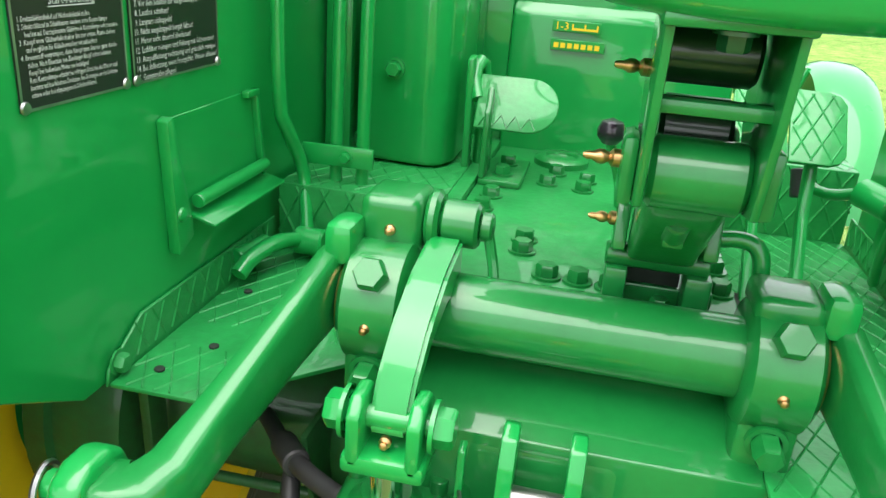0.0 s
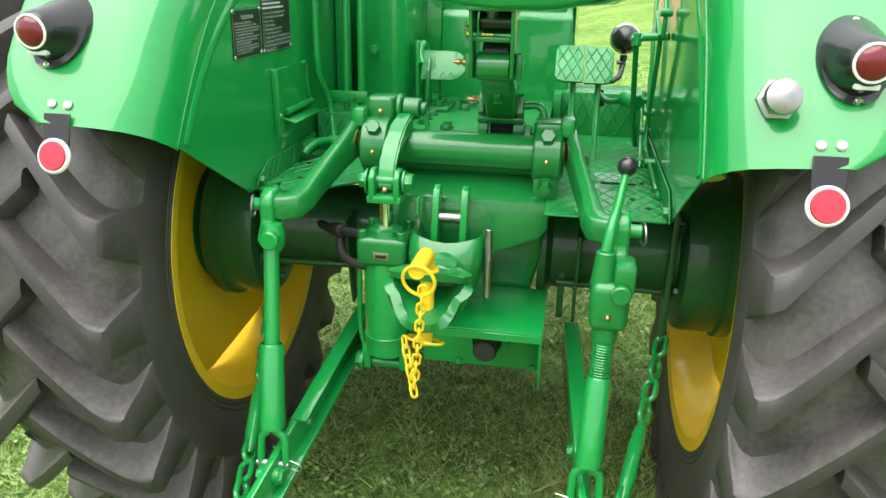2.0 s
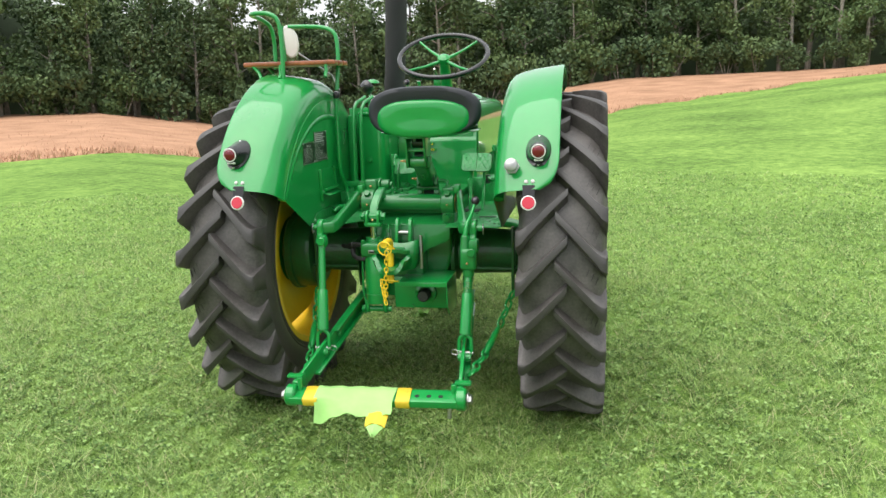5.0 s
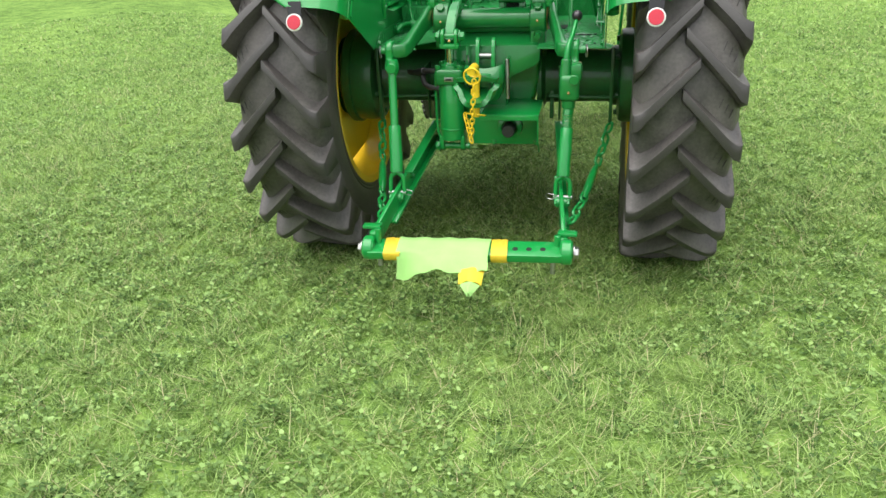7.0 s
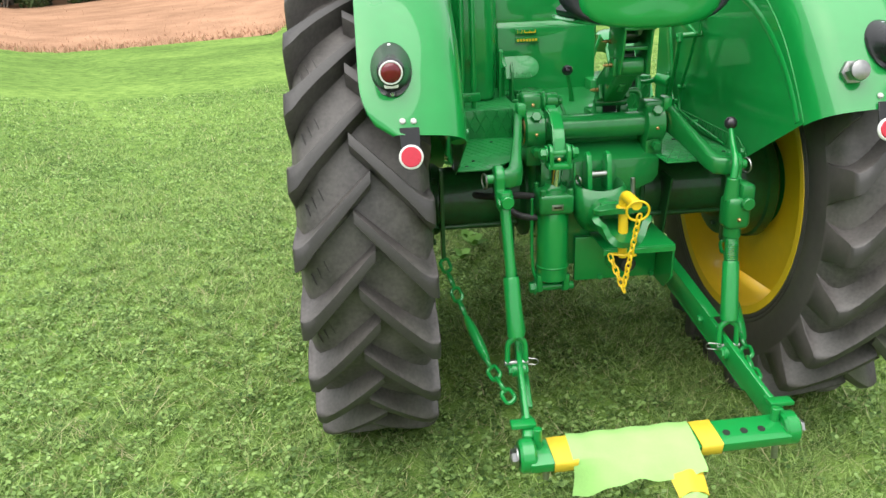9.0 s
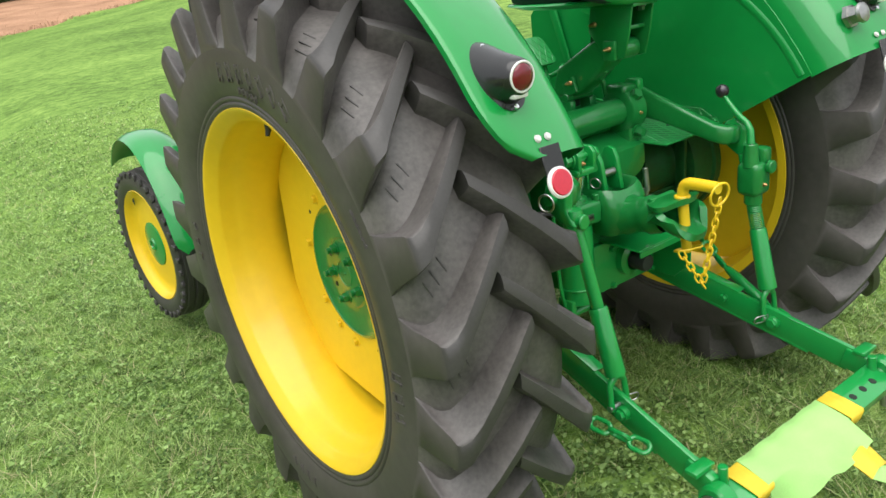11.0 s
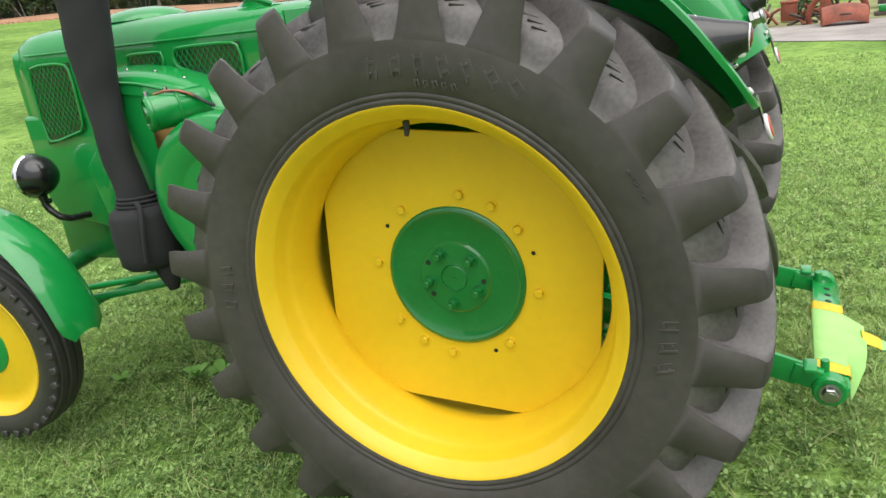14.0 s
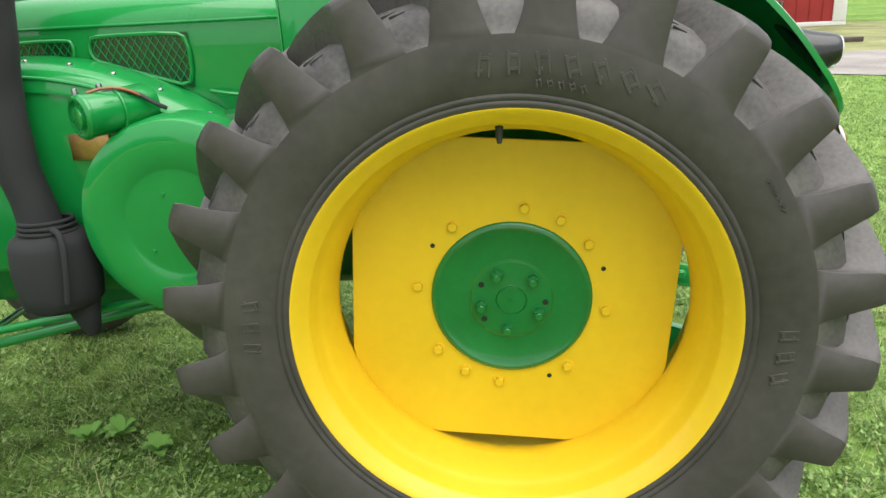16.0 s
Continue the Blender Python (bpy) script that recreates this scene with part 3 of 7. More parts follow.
for n, (a, b, z0, z1) in enumerate(((-0.372, -0.222, 1.248, 1.352), (-0.212, -0.034, 1.248, 1.396))):
    plate = part("instruction_plate", box((-0.4719, a, z0), (-0.4695, b, z1), 0.0006, None, 1), PLATE, left_fender, "black enamel instruction plate with white lines")
    part("plate_edge", join(*[box(p, q, 0, None) for p, q in (((-0.4695, a, z0), (-0.469, b, z0 + 0.0025)), ((-0.4695, a, z1 - 0.0025), (-0.469, b, z1)),
                                                             ((-0.4695, a, z0 + 0.0027), (-0.469, a + 0.0025, z1 - 0.0027)), ((-0.4695, b - 0.0025, z0 + 0.0027), (-0.469, b, z1 - 0.0027)))]), STEEL, plate)
    W = b - a
    if n == 0:
        lettering("Start-Anleitung", 0.0105, FACE @ Matrix.Translation((a + 0.045, z1 - 0.0185, 0)), INK, plate, 0.062)
        part("underline", box((-0.4694, a + 0.045, z1 - 0.0208), (-0.4689, a + 0.107, z1 - 0.0200), 0), INK, plate)
        for k, (text, w) in enumerate(START):
            lettering(text, 0.0066, FACE @ Matrix.Translation((a + (0.006 if text[1] == "." else 0.013), z1 - 0.0305 - 0.00625 * k, 0)), INK, plate, W * w)
    else:
        bars = []
        for k in range(5):
            y = a + 0.006
            while y < b - 0.02 - random.random() * 0.05:
                w = random.uniform(0.004, 0.016)
                bars.append(box((-0.4694, y, z1 - 0.0125 - 0.0095 * k), (-0.4690, y + w, z1 - 0.008 - 0.0095 * k), 0))
                y += w + 0.0022
        part("illegible_lines", join(*bars), INK, plate, "white printed lines")
        for k, text in enumerate(CARE):
            lettering(text, 0.0090, FACE @ Matrix.Translation((a + 0.005 + (0.003 if k < 4 else 0), z1 - 0.062 - 0.0092 * k, 0)), INK, plate, min(W - 0.012, 0.0031 * len(text)))
    for yy, zz in ((a + 0.004, z0 + 0.004), (b - 0.004, z0 + 0.004), (a + 0.004, z1 - 0.004), (b - 0.004, z1 - 0.004)):
        part("screw", lathe([(0.006, 0), (0.005, 0.002), (0, 0.003)], 12, frame_to((-0.4690, yy, zz), (0, yy, zz))), STEEL, plate)
# paper pocket on the left plate
part("pocket", prism([(-0.165, 1.203), (0.056, 1.203), (0.070, 1.076), (-0.135, 1.076)], -0.4715, -0.4685, "x", 0.0008, 1), GREEN, left_fender, "green metal document pocket")
part("pocket_side", prism([(-0.176, 1.204), (-0.164, 1.208), (-0.134, 1.075), (-0.132, 1.058), (-0.166, 1.044)], -0.4715, -0.457, "x", 0.0015), GREEN, left_fender)
part("pocket_side", prism([(0.048, 1.204), (0.058, 1.204), (0.080, 1.072), (0.070, 1.072)], -0.4715, -0.460, "x", 0.0015), GREEN, left_fender)
part("pocket_fold", prism([(-0.163, 1.199), (-0.156, 1.199), (-0.124, 1.070), (-0.131, 1.066)], -0.4715, -0.462, "x", 0.001), GREEN, left_fender)
part("pocket_clip", box((-0.468, 0.022, 1.197), (-0.458, 0.056, 1.206), 0.001), GREEN, left_fender)
part("pocket_roll", rod((-0.458, -0.120, 1.097), (-0.458, 0.068, 1.097), 0.009, seg=18), GREEN, left_fender)
part("pocket_ledge", prism([(-0.4715, 1.084), (-0.432, 1.073), (-0.432, 1.069), (-0.4715, 1.079)], -0.126, 0.078, "y", 0.001, 1), GREEN, left_fender)
part("pocket_screw", lathe([(0.009, 0), (0.008, 0.003), (0, 0.006)], 14, frame_to((-0.457, -0.157, 1.092), (0, -0.157, 1.092))), GREEN, left_fender)

# bench, handrail and mirror over the left fender
bench = part("bench", box((-0.87, -0.10, 1.725), (-0.38, -0.035, 1.748), 0.006), WOOD, tractor, "varnished wooden bench slats on green tube")
for y in (-0.025, 0.05):
    part("slat", box((-0.87, y, 1.725), (-0.38, y + 0.065, 1.748), 0.006), WOOD, bench)
for x, y in ((-0.82, -0.09), (-0.66, -0.12), (-0.43, -0.09), (-0.82, 0.1), (-0.43, 0.1)):
    zf = HUB + math.sqrt(CROWN ** 2 - y * y)
    part("bench_leg", tube([(x, y, 1.73), (x + (0.03 if x < -0.8 else 0), y, zf + 0.02), (x + (0.05 if x < -0.8 else 0), y - 0.02, zf - 0.01)], 0.009, 8), GREEN, bench)
part("handrail", tube([(-0.80, 0.16, 1.72), (-0.80, 0.16, 1.93), (-0.83, 0.10, 1.975), (-0.83, -0.10, 1.985), (-0.70, -0.12, 1.985), (-0.645, -0.12, 1.94), (-0.645, -0.12, 1.70), (-0.65, -0.13, 1.62)], 0.0115, 10, 2), GREEN, bench, "bent green handrail")
part("handrail", tube([(-0.70, 0.12, 1.935), (-0.52, 0.12, 1.93), (-0.44, 0.11, 1.90), (-0.425, 0.10, 1.82), (-0.425, 0.08, 1.70), (-0.43, 0.06, 1.60)], 0.0115, 10, 2), GREEN, bench)
part("post", tube([(-0.735, 0.12, 1.73), (-0.735, 0.12, 1.94)], 0.014, 10), GREEN, bench)
mir = lathe([(0, 0), (0.045, 0), (0.048, 0.004), (0.044, 0.012), (0, 0.02)], 28)
bmesh.ops.transform(mir, verts=mir.verts, matrix=Matrix.Translation((-0.70, 0.13, 1.86)) @ Matrix.Rotation(radians(95), 4, "X") @ Matrix.Rotation(radians(8), 4, "Z") @ Matrix.Diagonal((1.05, 1.75, 1, 1)))
part("mirror", mir, WHITE, tractor, "white oval rear-view mirror")
part("mirror_arm", tube([(-0.66, 0.135, 1.80), (-0.50, 0.2, 1.68), (-0.47, 0.22, 1.60)], 0.005, 8), STEEL, tractor)

# ---- footplates and deck ----
for sx in (-1, 1):
    step_y = 0.12 if sx < 0 else 0.522
    rear = -0.305 if sx < 0 else -0.348
    top = 1.055 if sx < 0 else 1.084
    u0, u1 = sorted((sx * 0.21, sx * 0.460))
    if sx < 0:
        foot = part("footplate", prism([(-0.464, rear), (-0.365, rear), (-0.205, rear + 0.16), (-0.205, step_y), (-0.464, step_y)], 0.944, 0.95, "z", 0.002), FLOORG, tractor, "green chequer plate footboard")
        part("tread_pattern", ridge_plate(-0.460, -0.350, rear + 0.003, rear + 0.10, lambda u, v, h: (u, v, 0.95 + h), 0.032, 0.0014, 0.0030), FLOORG, foot)
        part("tread_pattern", ridge_plate(u0, u1, rear + 0.16, step_y - 0.004, lambda u, v, h: (u, v, 0.95 + h), 0.032, 0.0014, 0.0030), FLOORG, foot)
    else:
        foot = part("footplate", box((0.205, rear, 0.944), (0.464, step_y, 0.95), 0.002), FLOORG, tractor, "green chequer plate footboard")
        part("tread_pattern", ridge_plate(u0, u1, rear + 0.003, step_y - 0.004, lambda u, v, h: (u, v, 0.95 + h), 0.032, 0.0014, 0.0030), FLOORG, foot)
    part("upturn", prism([(rear, 0.944), (step_y, 0.944), (step_y, 1.0), (rear + 0.07, 1.0), (rear + 0.005, 0.962)], sx * 0.470, sx * 0.466, "x", 0.001, 1), FLOORG, foot)
    part("tread_pattern", ridge_plate(rear + 0.04, step_y - 0.01, 0.955, 0.997, lambda u, v, h: (sx * (0.4658 - h), u, v), 0.036), FLOORG, foot)
    part("riser", box((u0, step_y, 0.944), (u1, step_y + 0.006, top), 0.002), FLOORG, foot)
    part("tread_pattern", ridge_plate(u0, u1, 0.952, top - 0.003, lambda u, v, h: (u, step_y - h, v), 0.040, 0.0026, 0.0050), FLOORG, foot)
    edge = sorted((sx * 0.186, sx * 0.2098))
    part("step_edge", box((edge[0], step_y - 0.05, 0.99), (edge[1], 0.72, top - 0.0005), 0.002), FLOORG, foot)
    part("step", box((u0, step_y + 0.006, top - 0.006), (u1, 0.72, top), 0.002), FLOORG, foot)
    part("tread_pattern", ridge_plate(u0, u1, step_y + 0.01, 0.70, lambda u, v, h: (u, v, top + h), 0.032, 0.0014, 0.0030), FLOORG, foot)
    for x, y in ((0.43, -0.265), (0.40, -0.20), (0.43, -0.05), (0.30, 0.05)):
        part("hole", rod((sx * x, y, 0.950), (sx * x, y, 0.9535), 0.006, seg=10), MESHG, foot, "dark disc coloured as a shaded bolt hole")
    part("corner_bolt", hexbolt((sx * 0.466, rear + 0.02, 0.965), (sx * 0.454, rear + 0.02, 0.965), 0.011), FLOORG, foot)
part("slot", box((0.330, -0.068, 0.950), (0.415, -0.060, 0.9535), 0.0005), MESHG, tractor, "dark strip coloured as a shaded slot in the footboard")
for x in (0.225, 0.285):
    part("pedal_slot", box((x - 0.017, 0.10, 0.950), (x + 0.017, 0.20, 0.9535), 0.0005), MESHG, tractor, "dark strip coloured as a shaded pedal slot")

housing = part("rear_housing", prism([(-0.19, 1.00), (0.19, 1.00), (0.205, 0.97), (0.20, 0.78), (0.16, 0.62), (0.08, 0.56), (-0.08, 0.56), (-0.16, 0.62), (-0.20, 0.78), (-0.205, 0.97)], -0.16, 0.75, "y", 0.02, 3), CAST, tractor, "green cast gearbox housing")
deck = part("deck_plate", box((-0.185, -0.115, 1.0), (0.185, 0.60, 1.045), 0.004), FLOORG, tractor, "green cast gearbox cover with hex bolts")
BOLTM = done(hexbolt((0, 0, 0), (0, 0, 0.017), 0.0135))
for x, y in ((-0.150, 0.090), (-0.153, 0.155), (-0.150, 0.222), (-0.076, 0.045), (-0.074, 0.004), (-0.036, -0.066), (0.001, -0.068), (0.039, -0.074), (0.165, -0.04), (0.165, 0.03), (0.165, 0.09), (0.165, 0.16),
             (-0.072, 0.330), (-0.062, 0.398), (-0.008, 0.372), (-0.012, 0.315), (0.165, 0.24)):
    b = part("deck_bolt", BOLTM, CAST, deck)
    b.matrix_local = Matrix.Translation((x, y, 1.045)) @ Matrix.Rotation(x * 40 + y * 9, 4, "Z")
part("filler_cap", lathe([(0.050, 0), (0.050, 0.010), (0.042, 0.016), (0.031, 0.016), (0.029, 0.011), (0.012, 0.011), (0, 0.013)], 28, pose(-0.060, 0.478, 1.045)), CAST, deck)
part("pad", box((-0.182, 0.275, 1.045), (-0.112, 0.43, 1.056), 0.003), CAST, deck)
for y in (0.315, 0.385):
    b = part("deck_bolt", BOLTM, CAST, deck)
    b.matrix_local = Matrix.Translation((-0.147, y, 1.056)) @ Matrix.Rotation(y * 9, 4, "Z")
part("pedal_bracket", prism([(0.275, 1.056), (0.285, 1.16), (0.31, 1.20), (0.335, 1.16), (0.34, 1.056)], -0.182, -0.172, "x", 0.003), CAST, deck)
part("ledge", rod((-0.185, -0.135, 1.004), (0.185, -0.135, 1.004), 0.035, seg=24), CAST, deck)

# rear face: skirt plate, axle trumpets, brake drums
skirt = [(-0.185, 0.945), (0.212, 0.945), (0.212, 0.885), (0.195, 0.862), (0.10, 0.822), (0.078, 0.80), (0.07, 0.70), (-0.185, 0.70)]
part("rear_plate", prism(skirt, -0.262, -0.240, "y", 0.003), CAST, housing)
part("rear_shelf", prism([(-0.262, 0.945), (-0.16, 0.985), (-0.16, 0.93), (-0.25, 0.90)], -0.185, 0.205, "x", 0.004), CAST, housing)
part("rear_block", box((-0.18, -0.265, 0.58), (0.075, -0.15, 0.94), 0.015), CAST, housing)
for sx in (-1, 1):
    trumpet = lathe([(0.15, 0), (0.15, 0.02), (0.118, 0.035), (0.112, 0.30), (0.13, 0.33), (0.13, 0.36)], 36, Matrix.Translation((sx * 0.19, 0, HUB)) @ wheel_turn(sx))
    axle = part("axle_housing", trumpet, GRIMY_SHADED, tractor, "green cast rear axle trumpet")
    part("brake_drum", lathe([(0.0, -0.01), (0.170, 0.0), (0.196, 0.008), (0.202, 0.026), (0.202, 0.10), (0.212, 0.105), (0.212, 0.135), (0.195, 0.15), (0.1, 0.15), (0, 0.15)], 48, Matrix.Translation((sx * 0.535, 0, HUB)) @ wheel_turn(sx)), GRIMY_SHADED, axle)
    for k in range(6):
        a = radians(k * 60 + 20)
        part("bolt", hexbolt((sx * 0.536, 0.158 * math.cos(a), HUB + 0.158 * math.sin(a)), (sx * 0.521, 0.158 * math.cos(a), HUB + 0.158 * math.sin(a)), 0.012), GRIMY_SHADED, axle)
    part("chain_bracket", prism([(-0.19, 0.92), (-0.15, 0.92), (-0.145, 0.60), (-0.16, 0.585), (-0.18, 0.60)], sx * 0.500, sx * 0.514, "x", 0.002), GRIMY_SHADED, axle)
    part("brake_rod", rod((sx * 0.24, -0.12, 0.70), (sx * 0.53, -0.12, 0.695), 0.008, seg=10), GRIMY_SHADED, axle)
    part("brake_lever", prism([(-0.10, 0.80), (-0.06, 0.80), (-0.085, 0.60), (-0.12, 0.60)], sx * 0.245, sx * 0.262, "x", 0.003), GRIMY_SHADED, axle)
    part("guard_plate", prism([(-0.20, 0.85), (-0.10, 0.85), (-0.06, 0.62), (-0.14, 0.60)], sx * 0.285, sx * 0.293, "x", 0.002), GRIMY_SHADED, axle)

# ---- hydraulic lift ----
SY, SZ = -0.195, 1.045
shaft = part("lift_shaft", rod((-0.17, SY, SZ), (0.17, SY, SZ), 0.041, seg=32, round_=0.05), CAST, tractor, "glossy green lift shaft")
for sx in (-1, 1):
    x = sx * 0.2
    cap = lathe([(0.0, -0.034), (0.058, -0.034), (0.066, -0.028), (0.066, 0.028), (0.058, 0.034), (0.0, 0.034)], 28, Matrix.Translation((x, SY, SZ)) @ wheel_turn(1))
    cap = part("shaft_bearing", cap, CAST, shaft, "green split bearing with brass grease nipples")
    part("clamp_block", box((x - 0.034, SY + 0.008, SZ + 0.035), (x + 0.034, SY + 0.085, SZ + 0.112), 0.012, None, 3) if sx < 0 else box((x - 0.033, SY - 0.030, SZ + 0.045), (x + 0.033, SY + 0.045, SZ + 0.078), 0.012, None, 3), CAST, cap)
    part("clamp_foot", box((x - 0.03, SY - 0.045, 0.93), (x + 0.03, SY + 0.05, SZ - 0.03), 0.01), CAST, cap)
    part("clamp_bolt", hexbolt((x, SY - 0.035, SZ + 0.038), (x, SY - 0.060, SZ + 0.056), 0.018), CAST, cap)
    part("clamp_bolt", hexbolt((x, SY - 0.045, SZ - 0.062), (x, SY - 0.075, SZ - 0.066), 0.015), CAST, cap)
    part("grease_nipple", lathe([(0.0055, 0), (0.0055, 0.004), (0.003, 0.006), (0.004, 0.010), (0, 0.013)], 10, frame_to((x, SY - 0.062, SZ - 0.004), (x, SY - 1, SZ - 0.1))), BRASS, cap, "brass grease nipple")
    part("seal", ring((x + sx * 0.036, SY, SZ), 0.048, 0.003, (1, 0, 0), 28, 6), BRASS, cap)
    # lift arm: flat blade that swings out to a round elbow and pin
    pts = [((0.247, SY + 0.03, SZ + 0.02), 0.013, 0.042), ((0.252, SY - 0.02, SZ + 0.018), 0.014, 0.044), ((0.270, SY - 0.10, SZ - 0.012), 0.015, 0.034), ((0.294, SY - 0.20, SZ - 0.052), 0.018, 0.028),
           ((0.304, SY - 0.250, SZ - 0.070), 0.022, 0.026), ((0.316, SY - 0.276, SZ - 0.078), 0.026, 0.027), ((0.332, SY - 0.281, SZ - 0.079), 0.027, 0.027), ((0.348, SY - 0.281, SZ - 0.079), 0.026, 0.026)]
    secs = []
    for i, (p, w, h) in enumerate(pts):
        q, o = Vector(pts[min(i + 1, len(pts) - 1)][0]), Vector(pts[max(i - 1, 0)][0])
        d = (q - o).normalized()
        up = Vector((0, 0, 1)) - d * d.z
        up.normalize()
        side = d.cross(up)
        pw = 0.42
        ring_ = []
        for k in range(16):
            c, s = math.cos(2 * math.pi * k / 16), math.sin(2 * math.pi * k / 16)
            v = Vector(p) + side * math.copysign(abs(c) ** pw, c) * w + up * math.copysign(abs(s) ** pw, s) * h
            ring_.append((sx * v.x, v.y, v.z))
        secs.append(ring_)
    arm = part("lift_arm", sweep(secs, None, closed_section=True), CAST, tractor, "green bent lift arm", angle=50)
    part("arm_lug", box((sx * 0.226 if sx > 0 else -0.258, SY - 0.035, SZ + 0.045), (0.258 if sx > 0 else -0.226, SY + 0.02, SZ + 0.090), 0.010), GREEN, arm)
    # ring pin through the arm's end
    part("arm_pin", rod((sx * 0.36, SY - 0.281, SZ - 0.079), (sx * 0.402, SY - 0.281, SZ - 0.079), 0.014, seg=16), GREEN, arm)
    part("ring_pin", ring((sx * 0.404, SY - 0.281, SZ - 0.084), 0.022, 0.003, (1, 0.2, 0), 20, 6), STEEL, arm, "silver spring ring")
# control valve on the left bearing
valve = part("control_valve", join(rod((-0.165, SY + 0.045, SZ + 0.082), (-0.150, SY + 0.045, SZ + 0.082), 0.034), rod((-0.15, SY + 0.045, SZ + 0.082), (-0.108, SY + 0.045, SZ + 0.082), 0.026), rod((-0.108, SY + 0.045, SZ + 0.082), (-0.094, SY + 0.045, SZ + 0.082), 0.016)), CAST, tractor, "green control valve stub")
part("valve_lever", tube([(-0.100, SY + 0.045, SZ + 0.08), (-0.088, SY + 0.025, SZ + 0.045), (-0.082, SY + 0.015, SZ + 0.012)], 0.006, 8), CAST, valve)
part("grease_nipple", lathe([(0.006, 0), (0.006, 0.004), (0.003, 0.006), (0.004, 0.010), (0, 0.013)], 10, frame_to((-0.198, SY + 0.008, SZ + 0.078), (-0.198, SY - 1, SZ + 0.1))), BRASS, valve, "brass grease nipple")

# lever from the shaft to the lift cylinder
lev = [((-0.140, SY + 0.02, SZ + 0.045), 0.05), ((-0.140, SY - 0.05, SZ + 0.045), 0.03), ((-0.142, SY - 0.10, SZ + 0.022), 0.022), ((-0.145, SY - 0.132, SZ - 0.014), 0.02), ((-0.148, SY - 0.145, SZ - 0.062), 0.02)]
secs = []
for i, (p, h) in enumerate(lev):
    d = (Vector(lev[min(i + 1, 4)][0]) - Vector(lev[max(i - 1, 0)][0])).normalized()
    n = Vector((1, 0, 0)).cross(d).normalized()
    secs.append([Vector(p) + Vector((0.019 * a, 0, 0)) + n * h * b * 0.6 for a, b in ((1, 1), (-1, 1), (-1, -1), (1, -1))])
bm = sweep(secs, None, closed_section=True)
bmesh.ops.bevel(bm, geom=bm.edges[:], offset=0.004, segments=2, affect="EDGES", clamp_overlap=True)
cyl = part("lift_cylinder", lathe([(0.047, 0), (0.052, 0.004), (0.052, 0.25), (0.048, 0.26)], 36, pose(-0.155, -0.31, 0.56)), GREEN, tractor, "green hydraulic lift cylinder")
part("cylinder_lever", bm, GREEN, cyl)
part("cylinder_band", ring((-0.155, -0.31, 0.61), 0.053, 0.003), GREEN, cyl)
part("cylinder_head", box((-0.213, -0.368, 0.80), (-0.097, -0.252, 0.868), 0.012, None, 3), CAST, cyl)
part("gland", lathe([(0.042, 0), (0.040, 0.01), (0.03, 0.016), (0.026, 0.026), (0, 0.026)], 28, pose(-0.155, -0.312, 0.868)), CAST, cyl)
for x in (-0.2, -0.11):
    for y in (-0.355, -0.265):
        part("head_bolt", rod((x, y, 0.866), (x, y, 0.884), 0.010, seg=14), CAST, cyl)
part("ram", rod((-0.152, -0.322, 0.88), (-0.149, -0.338, 0.962), 0.0165), CHROME, cyl, "chrome ram")
for dx in (-0.028, 0.028):
    part("clevis_cheek", prism([(-0.370, 1.010), (-0.355, 1.026), (-0.325, 1.026), (-0.310, 1.010), (-0.310, 0.958), (-0.370, 0.958)], -0.147 + dx - 0.007, -0.147 + dx + 0.007, "x", 0.004), GREEN, cyl)
part("clevis_base", box((-0.187, -0.370, 0.950), (-0.107, -0.310, 0.970), 0.006), GREEN, cyl)
part("clevis_pin", join(rod((-0.205, -0.340, 0.998), (-0.09, -0.340, 0.998), 0.011), hexbolt((-0.187, -0.340, 0.998), (-0.208, -0.340, 0.998), 0.019), hexbolt((-0.107, -0.340, 0.998), (-0.086, -0.340, 0.998), 0.019)), GREEN, cyl)
part("grease_nipple", lathe([(0.006, 0), (0.006, 0.004), (0.003, 0.006), (0.004, 0.010), (0, 0.013)], 10, frame_to((-0.148, -0.350, 0.980), (-0.148, -1.3, 0.98))), BRASS, cyl, "brass grease nipple")
part("maker_plate", box((-0.172, -0.3705, 0.818), (-0.135, -0.3675, 0.836), 0.0005), STEEL, cyl, "small metal plate with a dark bar")
part("maker_bar", box((-0.166, -0.372, 0.8235), (-0.141, -0.3703, 0.8305), 0), PLATE, cyl)
for dx in (-0.045, 0.045):
    part("cylinder_foot", prism([(-0.34, 0.58), (-0.28, 0.58), (-0.285, 0.52), (-0.31, 0.505), (-0.335, 0.52)], -0.155 + dx - 0.01, -0.155 + dx + 0.01, "x", 0.004), GREEN, cyl)
part("foot_pin", join(rod((-0.23, -0.31, 0.528), (-0.08, -0.31, 0.528), 0.014), hexbolt((-0.212, -0.31, 0.528), (-0.232, -0.31, 0.528), 0.02)), GREEN, cyl)
part("feed_pipe", tube([(-0.222, -0.30, 0.84), (-0.224, -0.305, 0.70), (-0.222, -0.31, 0.60), (-0.205, -0.31, 0.55)], 0.006, 8, 1), GREEN, cyl)
part("hose", tube([(-0.44, -0.04, 0.80), (-0.367, -0.12, 0.802), (-0.309, -0.20, 0.822), (-0.264, -0.25, 0.840), (-0.205, -0.285, 0.842)], 0.0115, 12, 2), HOSE, cyl, "dark grey rubber hose")
part("hose_coupling", rod((-0.325, -0.175, 0.816), (-0.285, -0.228, 0.832), 0.017, seg=14), HOSE, cyl)
